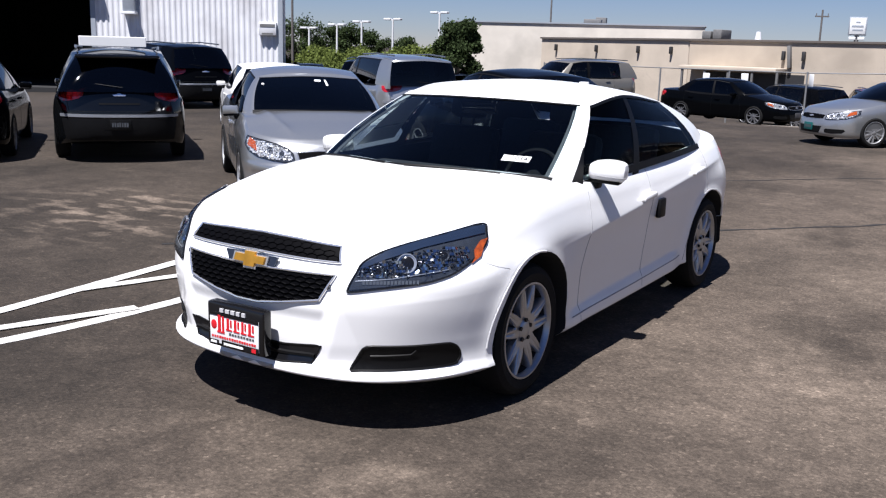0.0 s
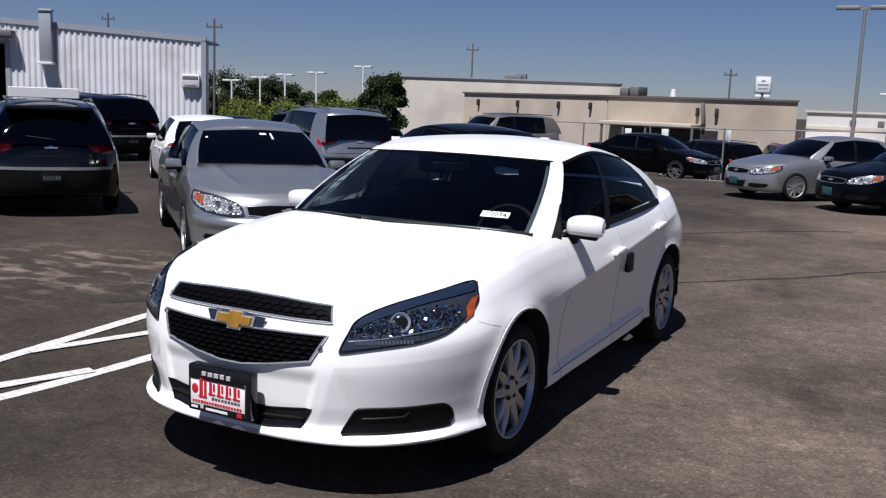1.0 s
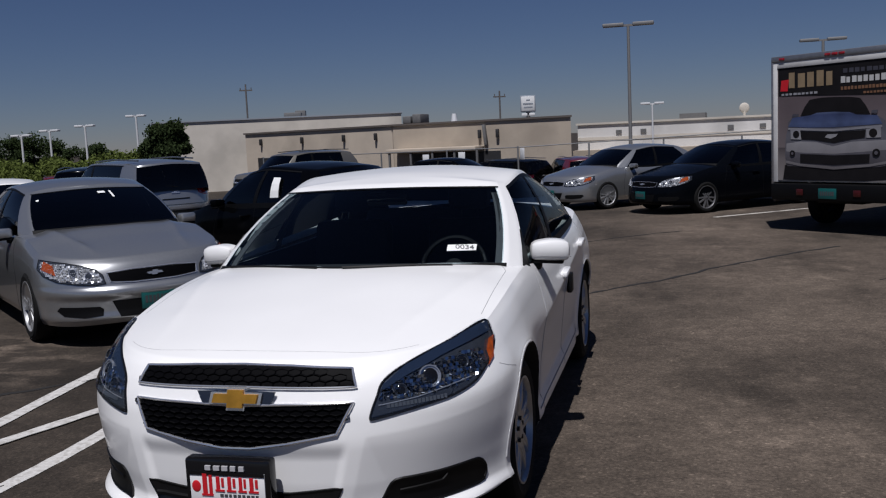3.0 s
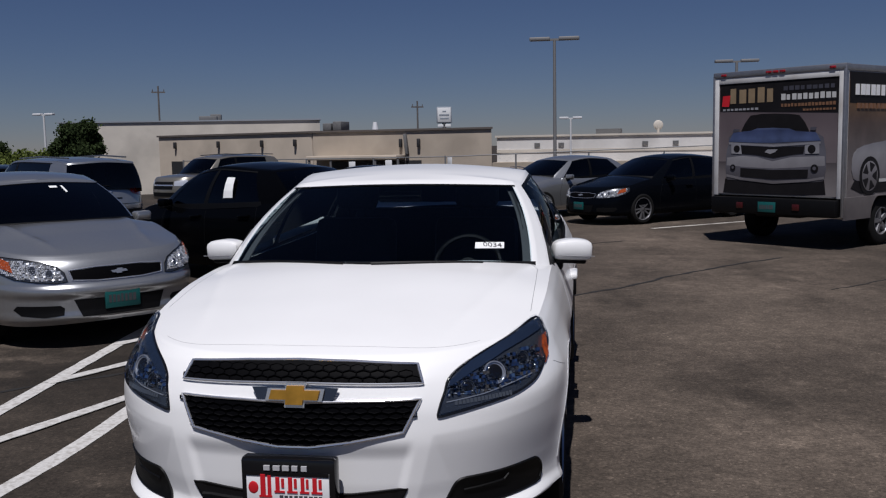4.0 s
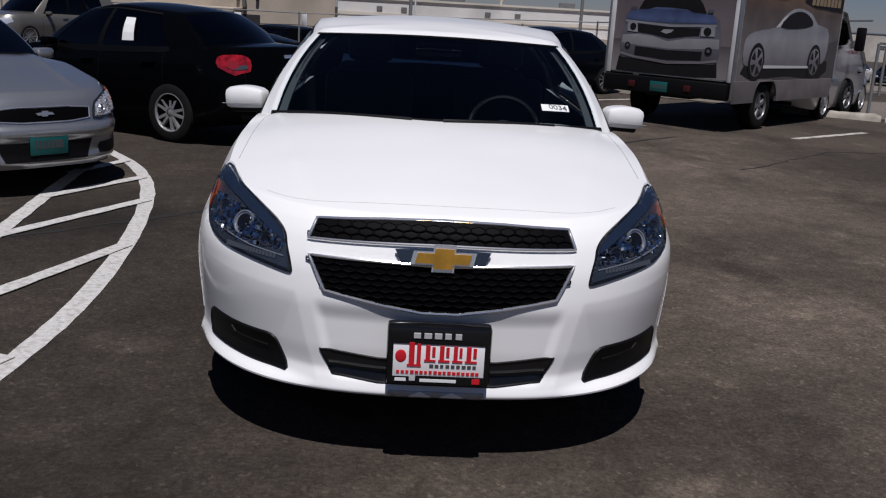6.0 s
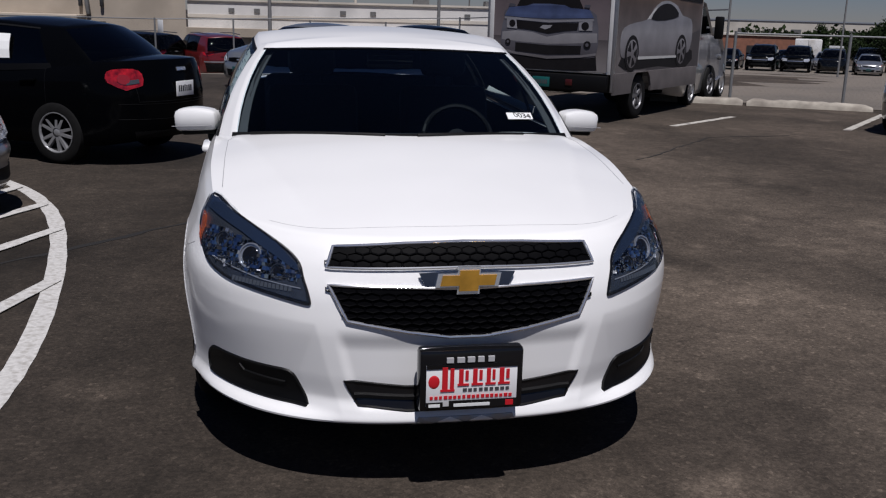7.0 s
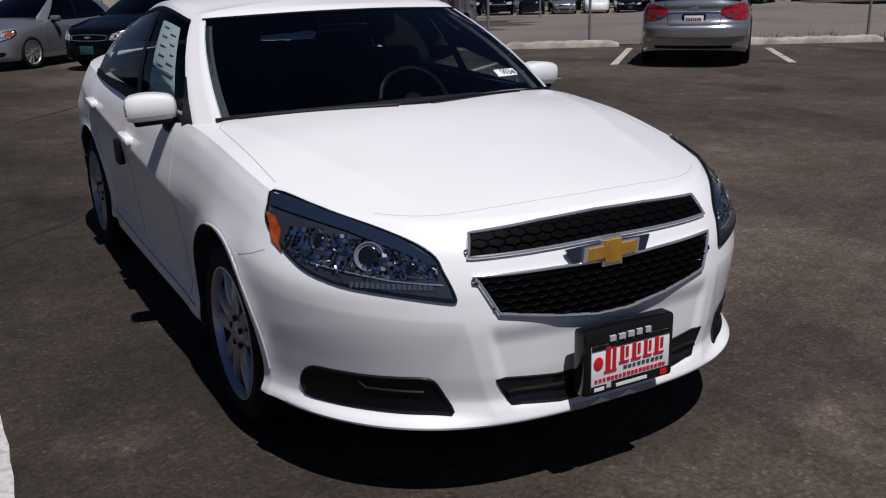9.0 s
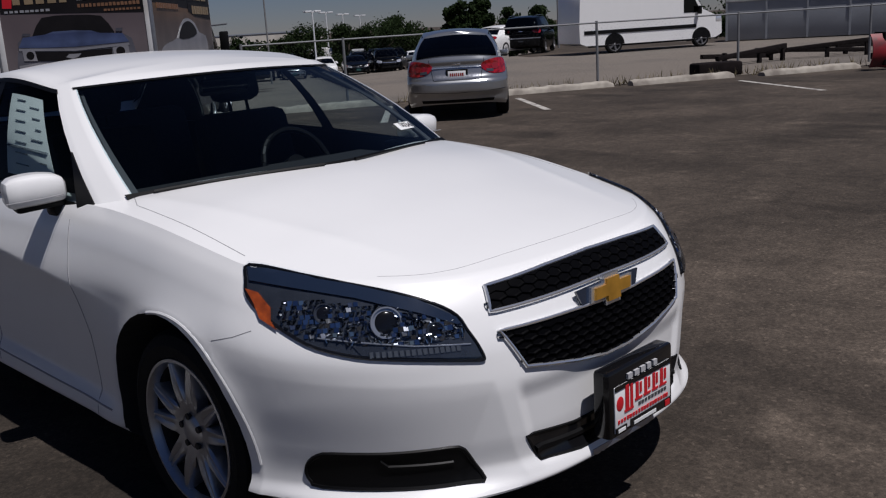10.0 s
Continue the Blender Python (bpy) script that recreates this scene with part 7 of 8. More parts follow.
BRICK = mat("far_brick", (0.25, 0.11, 0.07), 0.9, var=0.2, scale=3)


def frame_at(a, b):
    """Local frame: origin a, x along a to b, y away from the viewer's side, z up; and the length."""
    a, b = Vector((*a, 0)), Vector((*b, 0))
    d = (b - a).normalized()
    n = Vector((-d.y, d.x, 0))
    m = Matrix((d, n, Vector((0, 0, 1)))).transposed().to_4x4()
    m.translation = a
    return m, (b - a).length


def building(name, a, b, z0, z1, depth, material, label, trim=None, trim_h=0.11, skew=0.0):
    m, L = frame_at(a, b)
    e = thing(name, m, label, "building")
    def block(o, lo, hi):
        bm = bmesh.new()
        P = [(-o, -o), (L + o, -o), (L + o - skew, depth + o), (-o, depth + o)]
        A, B = ([bm.verts.new((x, y, z)) for x, y in P] for z in (lo, hi))
        bm.faces.new(A[::-1])
        bm.faces.new(B)
        for i in range(4):
            bm.faces.new((A[i], A[(i + 1) % 4], B[(i + 1) % 4], B[i]))
        return bm
    part("wall", block(0.0, z0, z1), material, e, smooth=False)
    part("roof_edge", block(0.1, z1, z1 + trim_h), trim or ROOFTRIM, e, smooth=False)
    return e, L


# long beige workshop in two runs, and the taller hall behind it
w1, L1 = building("workshop", (-28.55, 58.4), (-15.65, 52.2), -4, 2.42, 9, BEIGE, "low beige rendered workshop with a flat roof")
for f, m_ in ((0.12, 0), (0.42, 0), (0.7, 0), (0.9, 0)):
    part("wall_lamp", box_bm(L1 * f, L1 * f + 0.16, -0.22, 0, 1.62, 2.05, 0.04), DARKDOOR, w1)
part("doorway", box_bm(L1 * 0.09, L1 * 0.17, -0.05, 0.05, -1.5, 0.75), DARKDOOR, w1)
w2, L2 = building("workshop", (-15.6, 52.15), (-4.54, 50.64), -4, 2.42, 9, BEIGEDARK, "tan block workshop wing with a flat roof and a lean-to", skew=3.0)
for f in (0.50, 0.60):
    part("wall_lamp", box_bm(L2 * f, L2 * f + 0.18, -0.22, 0, 1.45, 1.95, 0.04), DARKDOOR, w2)
part("awning", box_bm(L2 * 0.02, L2 * 0.53, -1.6, 0.0, 0.78, 1.02, 0.03), BEIGE, w2, "beige metal awning")
for i in range(5):
    part("awning_post", box_bm(L2 * (0.03 + 0.125 * i), L2 * (0.03 + 0.125 * i) + 0.12, -1.55, -1.43, -3, 0.79), UNITGREY, w2)
# flat near-black panel: shade of the opening below the awning, given as colour
part("shutter", box_bm(L2 * 0.10, L2 * 0.62, -0.04, 0.04, -2.5, 0.68), DARKDOOR, w2)
part("chute", box_bm(L2 * 0.545, L2 * 0.56, -0.3, 0, 0.4, 1.6, 0.02, pose(0, 0, 0, 0, -6)), UNITGREY, w2)
hall, L3 = building("hall", (-36.2, 58.8), (-18.8, 64.7), -4, 3.55, 14, PALEWALL, "taller pale hall with roof units behind the workshop", METALTRIM, 0.1)
for x, y, w, h in ((9.5, 2, 1.3, 0.4), (10.2, 4, 0.8, 0.6)):
    part("roof_unit", box_bm(x, x + w, y, y + 1.2, 3.6, 3.6 + h, 0.05), UNITGREY, hall, "grey rooftop unit")
for i in range(2):
    part("roof_unit", box_bm(L2 * (0.02 + 0.06 * i), L2 * (0.07 + 0.06 * i), 1.0, 2.4, 2.55, 3.0 + 0.1 * i, 0.05), UNITGREY, w2, "grey rooftop unit")
part("vent_cap", cyl_bm((L2 * 0.33, 1, 2.5), (L2 * 0.33, 1, 3.0), 0.2, 0.12, n=10), METALWHITE, w2)

far_hall, L4 = building("store", (-5.0, 58.5), (26.0, 55.0), -4, 1.95, 12, WHITEWALL, "long low white block building in the distance", PALEWALL, 0.12)
part("wall_band", box_bm(0, L4, -0.05, 0, 0.95, 1.15), PALEWALL, far_hall)
part("canopy", box_bm(0, L4 * 0.55, -1.5, 0, -0.15, 0.35), BEIGEDARK, far_hall)
for f in (0.08, 0.13, 0.30, 0.36, 0.55):
    part("wall_vent", box_bm(L4 * f, L4 * f + 0.36, -0.06, 0.02, 1.3, 1.55), UNITGREY, far_hall)
for f, w in ((0.2, 1.6), (0.45, 1.0), (0.6, 2.2)):
    part("roof_unit", box_bm(L4 * f, L4 * f + w, 2, 3.4, 2.06, 2.4), UNITGREY, far_hall)
bm = bmesh.new()
bmesh.ops.create_uvsphere(bm, u_segments=16, v_segments=8, radius=0.32, matrix=pose(L4 * 0.33, 1.0, 2.55, 0, 0, 20) @ Matrix.Diagonal((1, 0.3, 1, 1)))
add_cyl(bm, (L4 * 0.33, 1.0, 2.0), (L4 * 0.33, 1.0, 2.4), 0.08, n=8)
part("dish", bm, PALEWALL, far_hall, "pale dish aerial")


def shed():
    a, b = (-31.3 - 0.87 * 34, 34.2 - 0.5 * 34), (-31.3, 34.2)
    m, L = frame_at(a, b)
    e = thing("metal_shed", m, "white corrugated metal shed with a dark open doorway", "building")
    top, d1, d0 = 4.4, L - 9.95, L - 18.5
    def rake(x):
        return 0.058 * (L - x) if x > L - 17 else 0.058 * (17 - (L - 17 - x))
    def cladding(x0, x1, z0, z1):
        bm = bmesh.new()
        n = int((x1 - x0) / 0.075)
        rows = []
        for i in range(n + 1):
            x = x0 + (x1 - x0) * i / n
            k = i % 4
            y = -0.05 if k in (1, 2) else 0.0
            rows.append([Vector((x, y, z0)), Vector((x, y, z1 + (rake(x) if z1 == top else 0)))])
        return part("cladding", grid_bm(rows, bm), METALWHITE, e, "white corrugated sheet", smooth=False)
    cladding(d1, L, -4, top)
    cladding(0, d0, -4, top)
    cladding(d0, d1, 3.95, top)
    for x0, x1 in ((0, L - 17), (L - 17, L + 0.1)):
        part("rake_trim", thicken(grid_bm([[Vector((x, -0.1, top + rake(x) - 0.12)), Vector((x, -0.1, top + rake(x) + 0.16))] for x in (x0, x1)]), 0.2), METALTRIM, e, smooth=False)
    for x0, x1 in ((0, L - 17), (L - 17, L + 0.15)):
        part("roof_sheet", thicken(grid_bm([[Vector((x, 0.1, top + rake(x))), Vector((x, 3, top + rake(x)))] for x in (x0, x1)]), 0.12), METALTRIM, e, smooth=False)
    part("corner_trim", box_bm(L - 0.15, L + 0.1, -0.1, 0.15, -4, top), METALTRIM, e)
    part("end_wall", box_bm(L - 0.15, L, 0.1, 1.0, -4, top), METALWHITE, e)
    part("door_frame", box_bm(d1 - 0.1, d1 + 0.15, -0.08, 0.1, -4, 4.0), METALTRIM, e)
    part("door_frame", box_bm(d0, d1, -0.08, 0.1, 3.85, 4.0), METALTRIM, e)
    # room behind the doorway: its shade is put into near-black walls and floor
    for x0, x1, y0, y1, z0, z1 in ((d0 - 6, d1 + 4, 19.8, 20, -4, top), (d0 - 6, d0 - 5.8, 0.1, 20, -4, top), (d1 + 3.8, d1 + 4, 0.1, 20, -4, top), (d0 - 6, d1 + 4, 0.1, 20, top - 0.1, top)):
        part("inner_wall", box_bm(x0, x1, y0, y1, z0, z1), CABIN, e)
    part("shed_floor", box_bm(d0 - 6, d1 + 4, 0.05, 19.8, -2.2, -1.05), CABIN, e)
    # duct on the wall
    x = L - 8.2
    bm = box_bm(x, x + 0.62, -0.42, -0.08, 3.0, 5.62, 0.04)
    part("duct", bm, METALTRIM, e, "blue-grey vent duct on the wall")
    part("duct_cap", box_bm(x - 0.05, x + 0.67, -0.5, -0.02, 2.86, 3.0, 0.02), METALWHITE, e)
    part("duct_cap", box_bm(x - 0.05, x + 0.67, -0.47, -0.02, 5.5, 5.6, 0.02), METALTRIM, e)
    wb = part("wall_box", box_bm(L - 1.12, L - 0.2, -0.28, -0.06, 1.98, 2.66, 0.04), METALWHITE, e, "pale meter box with a dark slot")
    part("box_slot", box_bm(L - 1.05, L - 0.27, -0.30, -0.27, 2.42, 2.56), UNITGREY, wb)
    part("box_slot", box_bm(L - 0.95, L - 0.37, -0.30, -0.27, 2.02, 2.12), UNITGREY, wb)
    part("flood_light", box_bm(d1 - 0.6, d1 + 0.5, -0.7, -0.1, 4.15, 4.5, 0.06), UNITGREY, e)
    return e


shed()

# ---- poles, lamps, sign ----
POLEGREY = mat("pole_grey", (0.20, 0.20, 0.20), 0.6, metal=0.3)
POLEWHITE = mat("pole_white", (0.60, 0.61, 0.62), 0.5)
POLEWOOD = mat("pole_wood", (0.11, 0.10, 0.095), 0.9, var=0.2)


def area_light(x, y, top, material, label, w=0.9, r=0.07):
    z = ground_z(x, y)
    e = thing("street_lamp", pose(x, y, z), label, "lamp post", "lamp posts")
    h = top - z
    part("pole", cyl_bm((0, 0, 0), (0, 0, h), r, r * 0.7, n=12), material, e)
    part("arm", box_bm(-w, w, -0.04, 0.04, h - 0.05, h + 0.03), material, e)
    for sg in (-1, 1):
        part("lamp_head", box_bm(sg * w - w * 0.7, sg * w + w * 0.7, -0.16, 0.16, h - 0.04, h + 0.09, 0.03), material, e)
    return e


area_light(-0.28, 33.0, 5.45, POLEGREY, "tall grey twin-head lot lamp", 0.55, 0.075)
area_light(7.75, 42.35, 5.15, POLEGREY, "tall grey twin-head lot lamp", 0.58, 0.09)
area_light(-0.1, 54.0, 3.0, POLEWHITE, "slim white twin-head lot lamp", 0.4, 0.07)
for x, y, t in ((-39.4, 45.7, 2.62), (-38.0, 46.9, 2.88), (-36.7, 47.9, 3.12), (-35.0, 49.1, 3.34), (-32.45, 50.9, 3.86)):
    area_light(x, y, t, POLEWHITE, "slim white twin-head lot lamp", 0.40, 0.085)
for x, y, t in ((40.9, 53.4, 2.95), (51.1, 64.5, 3.1), (58.0, 70.5, 3.0), (64.5, 75.5, 2.9)):
    area_light(x, y, t, POLEWHITE, "slim white twin-head lot lamp", 0.42, 0.07)
for x, y, t in ((32.4, 47.2, 5.6), (20.0, 37.1, 5.2), (43.0, 33.0, 5.4)):
    area_light(x, y, t, POLEGREY, "tall grey twin-head lot lamp", 0.5, 0.06)


def utility_pole(x, y, top):
    z = ground_z(x, y)
    e = thing("utility_pole", pose(x, y, z, 0, 0, 30), "dark wooden utility pole with a crossarm", "utility pole")
    part("pole", cyl_bm((0, 0, 0), (0, 0, top - z), 0.10, 0.075, n=10), POLEWOOD, e)
    part("crossarm", box_bm(-0.6, 0.6, -0.05, 0.05, top - z - 0.62, top - z - 0.5), POLEWOOD, e)
    for dx in (-0.5, 0.5):
        part("insulator", cyl_bm((dx, 0, top - z - 0.5), (dx, 0, top - z - 0.3), 0.04, n=8), POLEWOOD, e)


for x, y, t in ((-44.3, 49.5, 7.0), (-64.1, 57.9, 8.5), (-37.7, 77.8, 7.3), (-15.2, 85.4, 5.7), (24.0, 110.0, 4.6)):
    utility_pole(x, y, t)

e = thing("roof_sign", pose(-16.5, 110.4, 0, 0, 0, 9), "white box sign on a post with grey bars", "sign")
part("sign_post", cyl_bm((0, 0.2, -4), (0, 0.2, 4.2), 0.25, n=10), POLEGREY, e)
part("sign_frame", box_bm(-0.92, 0.92, -0.2, 0.25, 4.1, 6.08, 0.05), METALTRIM, e)
part("sign_board", box_bm(-0.8, 0.8, -0.26, -0.2, 4.22, 5.96, 0.03), SIGNWHITE, e)
for x0, x1, z0, z1 in ((-0.2, 0.25, 5.45, 5.6), (-0.6, 0.6, 5.0, 5.18), (-0.5, 0.55, 4.6, 4.75)):
    part("sign_bar", box_bm(x0, x1, -0.28, -0.26, z0, z1), METALTRIM, e, smooth=False)
for sg in (-1, 1):
    part("sign_foot", box_bm(sg * 0.45 - 0.35, sg * 0.45 + 0.35, -0.25, 0.25, 3.6, 3.95, 0.05), SIGNWHITE, e)

# boards wired to the fence
for x, y, rz in ((-7.57, 30.43, -14), (-6.12, 30.06, -14), (-3.75, 29.3, -50)):
    part("fence_board", box_bm(-0.13, 0.13, -0.07, -0.04, 1.36, 1.76, 0.004, pose(x, y, ground_z(x, y), 0, 0, rz)), SIGNWHITE, back_fence, "small white board")

# ---- trees ----
BARK = mat("bark", (0.07, 0.055, 0.04), 0.95, var=0.3, bump=0.5, bump_scale=20)


def leaf_mat(name, c):
    m = mat(name, c, 0.8, spec=0.08)
    nt = m.node_tree
    b = nt.nodes["Principled BSDF"]
    g, r, s = nt.nodes.new("ShaderNodeNewGeometry"), nt.nodes.new("ShaderNodeMapRange"), nt.nodes.new("ShaderNodeVectorMath")
    r.inputs["To Min"].default_value, r.inputs["To Max"].default_value = 0.7, 1.3
    s.operation = "SCALE"
    s.inputs[0].default_value = c
    nt.links.new(g.outputs["Random Per Island"], r.inputs["Value"])
    nt.links.new(r.outputs[0], s.inputs["Scale"])
    nt.links.new(s.outputs[0], b.inputs["Base Color"])
    # light shines through the thin leaves
    tl, mx = nt.nodes.new("ShaderNodeBsdfTranslucent"), nt.nodes.new("ShaderNodeMixShader")
    mx.inputs[0].default_value = 0.4
    nt.links.new(s.outputs[0], tl.inputs["Color"])
    nt.links.new(b.outputs[0], mx.inputs[1])
    nt.links.new(tl.outputs[0], mx.inputs[2])
    nt.links.new(mx.outputs[0], nt.nodes["Material Output"].inputs["Surface"])
    return m


LEAFLIGHT = leaf_mat("hedge_leaves", (0.135, 0.17, 0.045))
LEAFMID = leaf_mat("tree_leaves", (0.045, 0.066, 0.026))
LEAFDARK = leaf_mat("dark_leaves", (0.026, 0.042, 0.016))


def leaves(clumps, n, size, seed):
    rnd = np.random.RandomState(seed)
    V, F = [], []
    for (cx, cy, cz, r) in clumps:
        for _ in range(n):
            d = rnd.normal(size=3)
            d /= np.linalg.norm(d)
            c = np.array([cx, cy, cz]) + d * r * (rnd.uniform(0.3, 1.0) + (rnd.uniform(0, 0.45) if rnd.uniform() < 0.18 else 0)) * np.array([1, 1, 0.85])
            u = rnd.normal(size=3)
            u /= np.linalg.norm(u)
            w = np.cross(u, rnd.normal(size=3))
            w /= np.linalg.norm(w)
            s = size * rnd.uniform(0.6, 1.3)
            k = len(V)
            V += [tuple(c - u * s), tuple(c + w * s * 0.6), tuple(c + u * s), tuple(c - w * s * 0.6)]
            F.append((k, k + 1, k + 2, k + 3))
    me = bpy.data.meshes.new("crown")
    me.from_pydata(V, [], F)
    return me


def tree(x, y, h, r, seed, label="green broadleaf tree in full leaf", low=0.25, mat_=None, size=0.22, n=90, name="tree"):
    z = ground_z(x, y)
    rnd = random.Random(seed)
    e = thing(name, pose(x, y, z), label, "tree" if name == "tree" else "hedge")
    top = h - z
    bm = bmesh.new()
    add_cyl(bm, (0, 0, -0.2), (0, 0, top * 0.6), r * 0.09 + 0.05, r * 0.04 + 0.03, n=8)
    clumps = []
    for i in range(int(min(44, max(16, 9 * top / r)))):
        a = rnd.uniform(0, 6.28)
        rr = r * math.sqrt(rnd.uniform(0.02, 1)) * 0.8
        zz = top * (low + (1 - low) * rnd.uniform(0.12, 0.86))
        rr *= 1.0 - 0.55 * max(0, (zz / top - 0.55) / 0.45)
        c = (rr * math.cos(a), rr * math.sin(a), zz, r * rnd.uniform(0.26, 0.44))
        clumps.append(c)
        if i < 7:
            add_cyl(bm, (0, 0, top * 0.3), (c[0] * 0.8, c[1] * 0.8, c[2]), r * 0.03 + 0.02, 0.015, n=6)
    part("trunk", bm, BARK, e)
    me = leaves(clumps, n, size, seed)
    me.materials.append(mat_ or LEAFMID)
    o = new("crown", me)
    o.parent = e
    return e


tree(-22.9, 38.1, 3.15, 1.4, 1, size=0.085, n=620, mat_=LEAFMID)
for i, (x, y, h) in enumerate(((-25.0, 38.2, 1.75), (-26.6, 38.6, 1.65), (-28.2, 38.8, 1.55), (-29.8, 39.3, 1.45), (-31.4, 39.8, 1.45), (-33.2, 40.4, 1.5), (-35.0, 41.0, 1.5))):
    tree(x, y, h, 1.7, 10 + i, "dense green hedge bush along the yard", 0.02, LEAFLIGHT, 0.09, 420, "bush")
for i, (x, y, h, r) in enumerate(((-60.5, 68.5, 4.2, 2.4), (-58.2, 70.3, 3.8, 2.2), (-56.5, 71.7, 3.95, 2.2), (-54.5, 73.2, 3.3, 1.9), (-52.0, 75.0, 2.7, 2.0))):
    tree(x, y, h, r, 30 + i, "dark green tree behind the hedge", 0.15, LEAFMID, 0.12, 300)
for i, (x, y, h, r) in enumerate(((43.4, 57.9, 2.7, 2.0), (49.3, 59.6, 2.1, 1.7), (51.4, 57.8, 2.6, 2.2), (54.1, 58.0, 2.8, 2.2), (31.2, 30.0, 2.8, 0.7), (32.7, 29.8, 2.9, 0.8), (35.9, 30.7, 2.5, 1.1), (35.3, 28.4, 2.2, 0.9), (48.3, 75.3, 1.6, 1.3), (50.6, 71.3, 1.3, 1.4), (53.8, 66.1, 1.6, 1.2), (52.6, 62.0, 1.9, 1.3), (48.2, 30.8, 2.7, 2.2), (49.7, 24.3, 2.2, 2.1), (49.7, 19.4, 2.0, 2.0), (48.1, 27.3, 2.6, 2.1))):
    tree(x, y, h, r, 50 + i, "distant dark green tree behind the yard", 0.05, LEAFDARK, 0.10, 330)

# ---- yard beyond the fence ----
def cargo_van():
    a, b = Vector((27.88, 20.44, 0)), Vector((33.48, 17.47, 0))
    m, L = frame_at(a[:2], b[:2])
    m.translation.z = ground_z(31, 19)
    e = thing("cargo_van", m, "white high-roof cargo van parked side on behind the fence", "van")
    prof = [(0.02, 0.45), (0.0, 1.0), (0.06, 2.3), (0.2, 2.62), (0.6, 2.72), (L - 1.9, 2.72), (L - 1.55, 2.6), (L - 0.85, 1.5), (L - 0.22, 1.22), (L - 0.02, 1.1), (L, 0.5), (L - 0.3, 0.35), (0.3, 0.35)]
    bm = bmesh.new()
    rows = []
    for y, s in ((0.0, 0.94), (0.08, 1.0), (1.9, 1.0), (1.98, 0.94)):
        rows.append([Vector((x, y, 0.9 + (z - 0.9) * (s if z > 1 else 1))) for x, z in prof])
    grid_bm([r + [r[0]] for r in rows], bm)
    for r in (rows[0], rows[-1]):
        bm.faces.new([bm.verts.new(p) for p in r])
    bmesh.ops.remove_doubles(bm, verts=bm.verts, dist=0.001)
    part("body", bm, WHITE, e, angle=30)
    part("rub_strip", box_bm(0.2, L - 1.2, -0.02, 0.02, 0.78, 0.92), PLASTIC, e)
    part("sill", box_bm(0.4, L - 1.0, 0.03, 0.1, 0.28, 0.44), PLASTIC, e)
    part("side_window", thicken(grid_bm([[Vector((L - 1.75, -0.012, 1.38)), Vector((L - 1.75, -0.012, 2.12))], [Vector((L - 1.4, -0.012, 1.38)), Vector((L - 1.6, -0.012, 2.12))], [Vector((L - 0.95, -0.012, 1.36)), Vector((L - 1.35, -0.012, 2.05))]]), 0.01), DARKGLASS, e, smooth=False)
    for x in (1.5, L - 0.95):
        w = wheel(e, 0, 0, 0.36, 0.36, 0.22, 1, double=False, material=DIMALLOY)
        w.location = (x, 0.1, 0.36)
        w.rotation_euler = (0, 0, -math.pi / 2)
        part("wheel_arch", lathe_arch(x), PLASTIC, e)
    part("headlight", box_bm(L - 0.3, L - 0.02, -0.01, 0.2, 0.95, 1.2, 0.03), LAMPCUP, e)
    part("mirror_housing", box_bm(L - 1.18, L - 1.06, -0.24, -0.05, 1.3, 1.62, 0.03), PLASTIC, e)
    return e


def lathe_arch(x, r=0.43):
    rows = [[Vector((x + q * math.cos(math.pi * i / 10), -0.015, 0.36 + q * math.sin(math.pi * i / 10))) for q in (r, 0.05)] for i in range(11)]
    return thicken(grid_bm(rows), 0.02)


cargo_van()
GREYSHEET = mat("grey_sheet", (0.24, 0.255, 0.28), 0.6, metal=0.2, var=0.1, scale=0.7)
m, L = frame_at((36.6, 18.9), (41.0, 6.4))
m.translation.z = -0.1
e = thing("trailer", m, "long grey sheet-sided trailer parked behind the fence", "trailer")
part("side_wall", box_bm(0, L, 0, 2.2, 0.15, 1.8, 0.03), GREYSHEET, e)
part("top_rail", box_bm(-0.05, L, -0.06, 0.06, 1.78, 1.92, 0.02), ALU, e)
for i in range(9):
    part("side_rib", box_bm(L * i / 8 - 0.04, L * i / 8 + 0.04, -0.05, 0, 0.15, 1.8), GREYSHEET, e)

RUST = mat("dark_rust", (0.010, 0.0075, 0.0075), 0.9, var=0.4, scale=6, spec=0.1)
PLOWRED = mat("plow_red", (0.24, 0.013, 0.018), 0.5, var=0.2, scale=5, dirt=(0.05, 0.03, 0.03), dirt_scale=2)
tagged(part("timber_block", box_bm(-0.55, 0.55, -0.25, 0.25, 0, 0.32, 0.06, pose(17.5, 9.1, 0, 0, 0, -32)), RUST), "dark weathered timber block on the ground", "block")
bm = bmesh.new()
rows = []
for i in range(9):
    a = radians(-50 + 100 * i / 8)
    rows.append([Vector((-1.2, -0.42 * math.cos(a), 0.42 + 0.46 * math.sin(a))), Vector((1.2, -0.42 * math.cos(a), 0.42 + 0.46 * math.sin(a)))])
e = thing("snow_plow", pose(19.8, 5.6, 0, 0, 0, -40), "red steel snow plough blade standing by the kerb", "snow plough")
part("blade", thicken(grid_bm(rows, bm), 0.03), PLOWRED, e)
for x in (-0.9, -0.3, 0.3, 0.9):
    part("blade_rib", box_bm(x - 0.03, x + 0.03, -0.38, 0.05, 0.1, 0.8, 0.01), RUST, e)
part("push_frame", box_bm(-0.4, 0.4, 0.0, 1.1, 0.15, 0.3, 0.02), RUST, e)
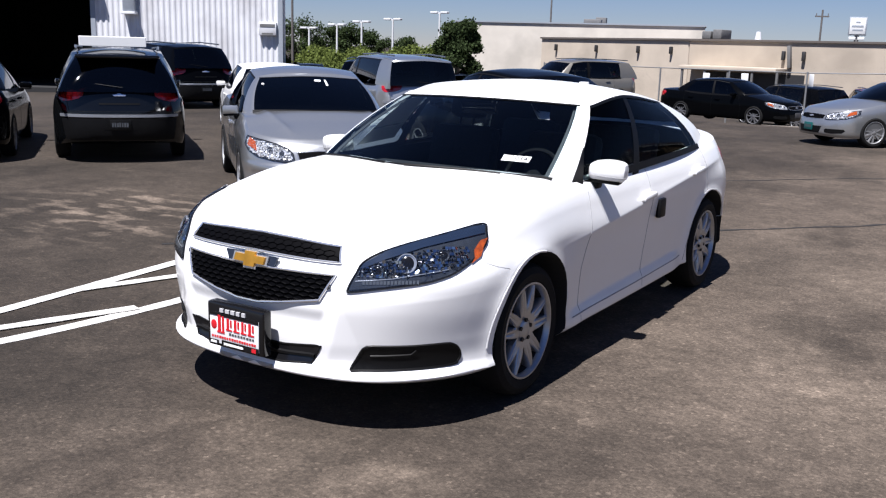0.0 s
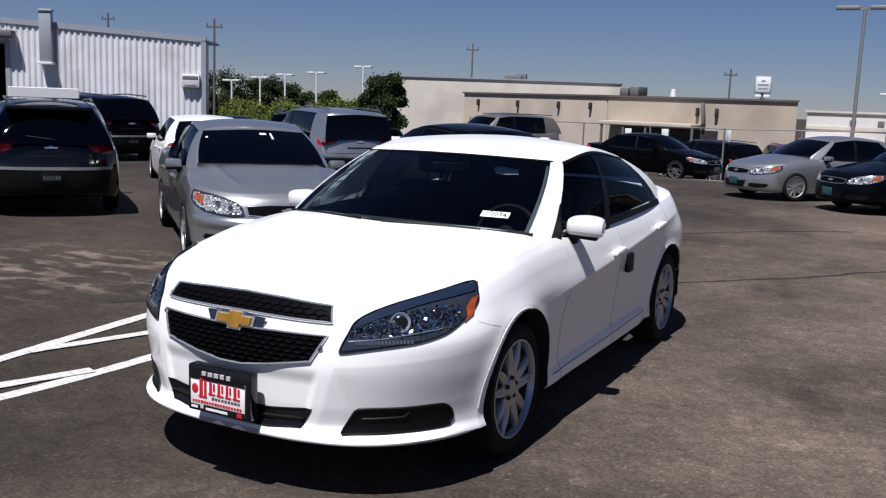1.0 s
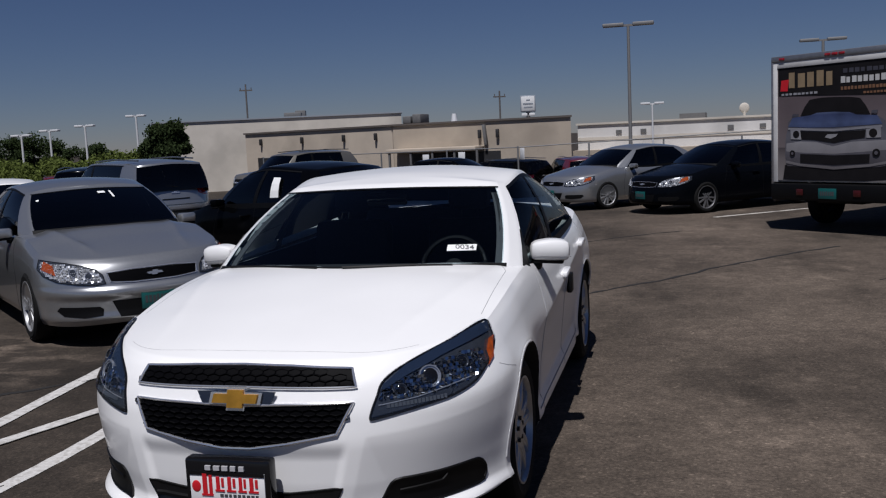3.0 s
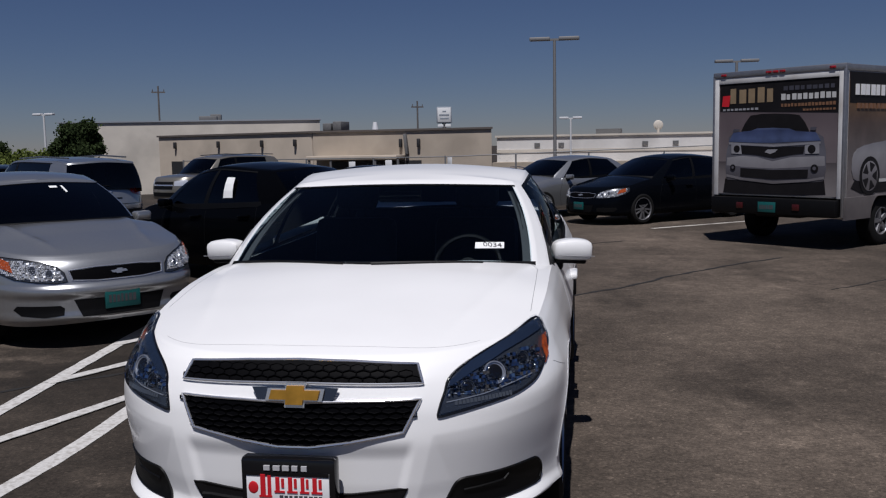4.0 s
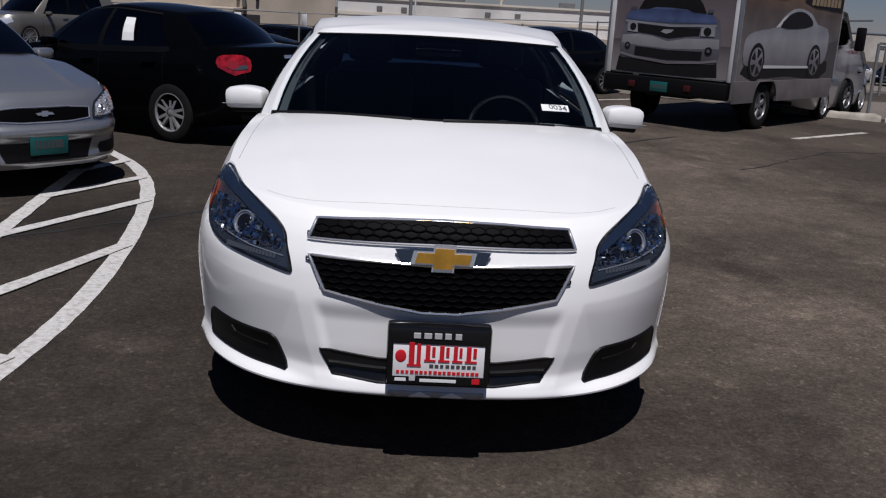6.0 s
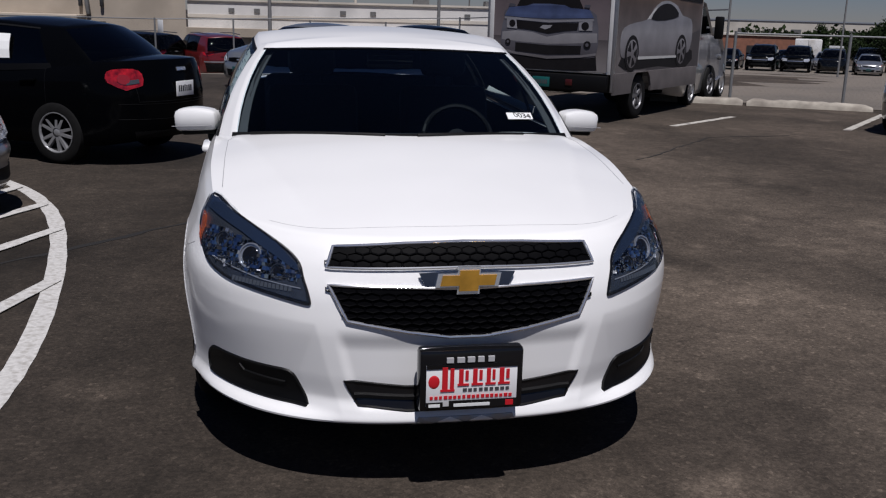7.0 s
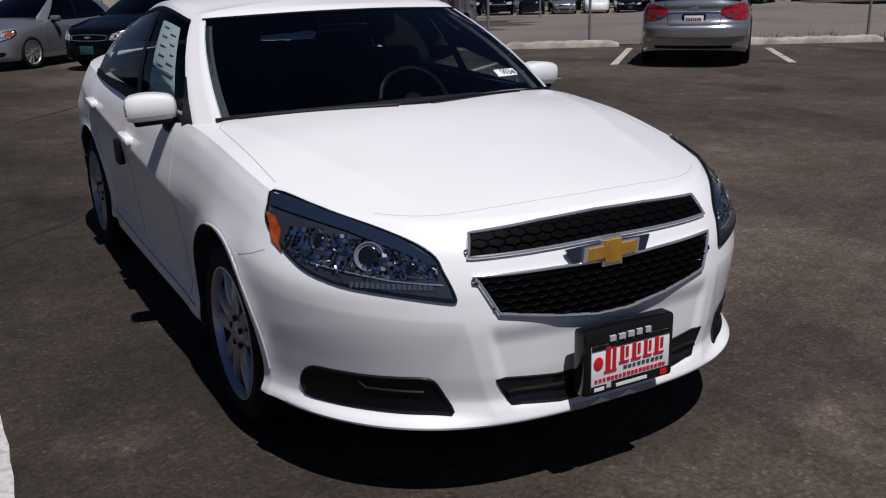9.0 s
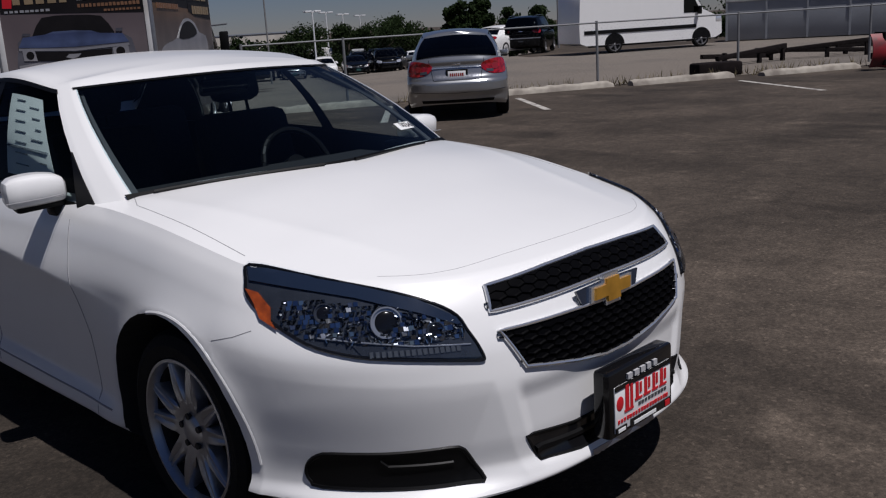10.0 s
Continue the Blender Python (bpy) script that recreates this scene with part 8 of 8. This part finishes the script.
for i, (x, y, h, l) in enumerate(((21.5, 10.2, 20, 2.6), (23.6, 9.4, -15, 3.0), (26.0, 8.6, 5, 2.8))):
    e = thing("plow_frame", pose(x, y, 0, 0, 0, -35 + h), "black steel plough frame lying behind the fence", "plough frame")
    part("beam", box_bm(-l / 2, l / 2, -0.06, 0.06, 0.26, 0.38, 0.01, pose(0, 0, 0, 0, -4)), RUST, e)
    part("beam", box_bm(-l / 2, l / 2, 0.5, 0.62, 0.15, 0.27, 0.01, pose(0, 0, 0, 0, 3)), RUST, e)
    for sx in (-0.4, 0.1, 0.45):
        part("leg", box_bm(sx * l - 0.05, sx * l + 0.05, -0.05, 0.05, 0, 0.36, 0.01), RUST, e)

# dry weeds along the kerb
rnd = random.Random(8)
V, F = [], []
for i in range(170):
    f = rnd.random()
    x, y = 11 + 9.5 * f + rnd.gauss(0, 0.25), 13.0 - 6.2 * f + rnd.gauss(0, 0.2)
    for _ in range(4):
        a, h, w = rnd.uniform(0, 6.28), rnd.uniform(0.05, 0.28), 0.012
        k = len(V)
        dx, dy = math.cos(a), math.sin(a)
        V += [(x - dx * w, y - dy * w, 0), (x + dx * w, y + dy * w, 0), (x + rnd.gauss(0, 0.08), y + rnd.gauss(0, 0.08), h)]
        F.append((k, k + 1, k + 2))
me = bpy.data.meshes.new("weeds")
me.from_pydata(V, [], F)
me.materials.append(WEED)
tagged(new("weeds", me), "dry brown weeds along the kerb", "weeds", kind="stuff")

# far parked cars
protos = {o["label"]: o for o in scene.objects if o.parent is None and "label" in o.keys() and o.get("category") == "car"}
kinds = ["charcoal grey suv seen from behind with a white roof sign", "black suv parked behind the fence", "silver sedan parked in the row before the fence", "white sedan parked nose in behind a silver sedan", "very dark blue sedan parked in the row before the fence", "dark red suv parked behind the fence"]
rnd = random.Random(21)
far = [(33.2 + 1.85 * (i - 3), 53.2 - 1.19 * (i - 3), (3, 4, 1, 1, 0, 2, 3, 4, 1, 3, 2, 4)[i], -35) for i in range(12)]
far += [(35.5 + 2.3 * i, 58.5 - 1.45 * i, (4, 2, 1, 3, 0, 1, 2)[i], -35) for i in range(7)]
far += [(-30.5 + 2.3 * i, 31.5 + 1.3 * i, (4, 1, 5, 4, 3, 1)[i], 40) for i in range(5)]
far += [(33.0, 27.2, 3, 100), (34.5, 27.8, 1, 120), (8.9, 17.0, 2, 140), (44.0, 50.0, 1, -40), (47.0, 48.0, 3, -40)]
for x, y, k, h in far:
    src = protos[kinds[k]]
    o = copy_thing(src, pose(x, y, ground_z(x, y), 0, 0, h))
    o["label"] = ("dark suv", "black suv", "silver sedan", "white sedan", "dark sedan", "dark red suv")[k] + " parked far off in another row"
    o["group"] = "cars in the far rows"

# low buildings, boxes and woods along the far edge
b1, LB = building("warehouse", (42.5, 82.0), (49.5, 77.6), -4, 0.3, 6, BRICK, "low brick warehouse beyond the far rows", PALEWALL, 0.15)
part("doorway", box_bm(LB * 0.3, LB * 0.45, -0.04, 0.04, -3, -0.6), DARKDOOR, b1)
b2, LB = building("warehouse", (70.0, 153.0), (104.0, 131.5), -6, 1.75, 14, PALEWALL, "long pale warehouse in the distance", METALTRIM, 0.2)
for i in range(9):
    part("window", box_bm(LB * (0.05 + 0.105 * i), LB * (0.05 + 0.105 * i) + 1.6, -0.06, 0.02, -0.6, 0.5), UNITGREY, b2)
for (ax, ay), (bx, by), top in (((43.1, 69.9), (44.9, 68.8), 0.25), ((46.6, 61.6), (48.2, 60.5), 0.15)):
    m, LB = frame_at((ax, ay), (bx, by))
    e = thing("cargo_trailer", m, "white box trailer parked among far cars", "trailer")
    part("box", box_bm(0, LB, 0, 5.0, -1.5, top, 0.04), TRUCKWHITE, e)
    part("door_seam", box_bm(LB / 2 - 0.02, LB / 2 + 0.02, -0.012, 0.0, -1.4, top - 0.1), UNITGREY, e, smooth=False)
    for x in (0.25, LB - 0.25):
        part("tyre", cyl_bm((x - 0.1, 0.8, -1.62), (x + 0.1, 0.8, -1.62), 0.34, n=16), RUBBER, e)
rnd = random.Random(44)
clumps = []
for i in range(150):
    a = radians(62 - 66 * i / 149) + rnd.uniform(-0.004, 0.004)
    D = rnd.uniform(112, 150)
    h = -0.9 + 0.8 * abs(math.sin(i * 0.37)) + rnd.uniform(-0.3, 0.5)
    for z in (-2.2, -1.4, h):
        clumps.append((D * math.cos(a), D * math.sin(a), z, rnd.uniform(1.0, 1.7)))
me = leaves(clumps, 70, 0.34, 45)
me.materials.append(LEAFDARK)
tagged(new("far_woods", me), "dark green woods along the horizon", "trees", kind="stuff")
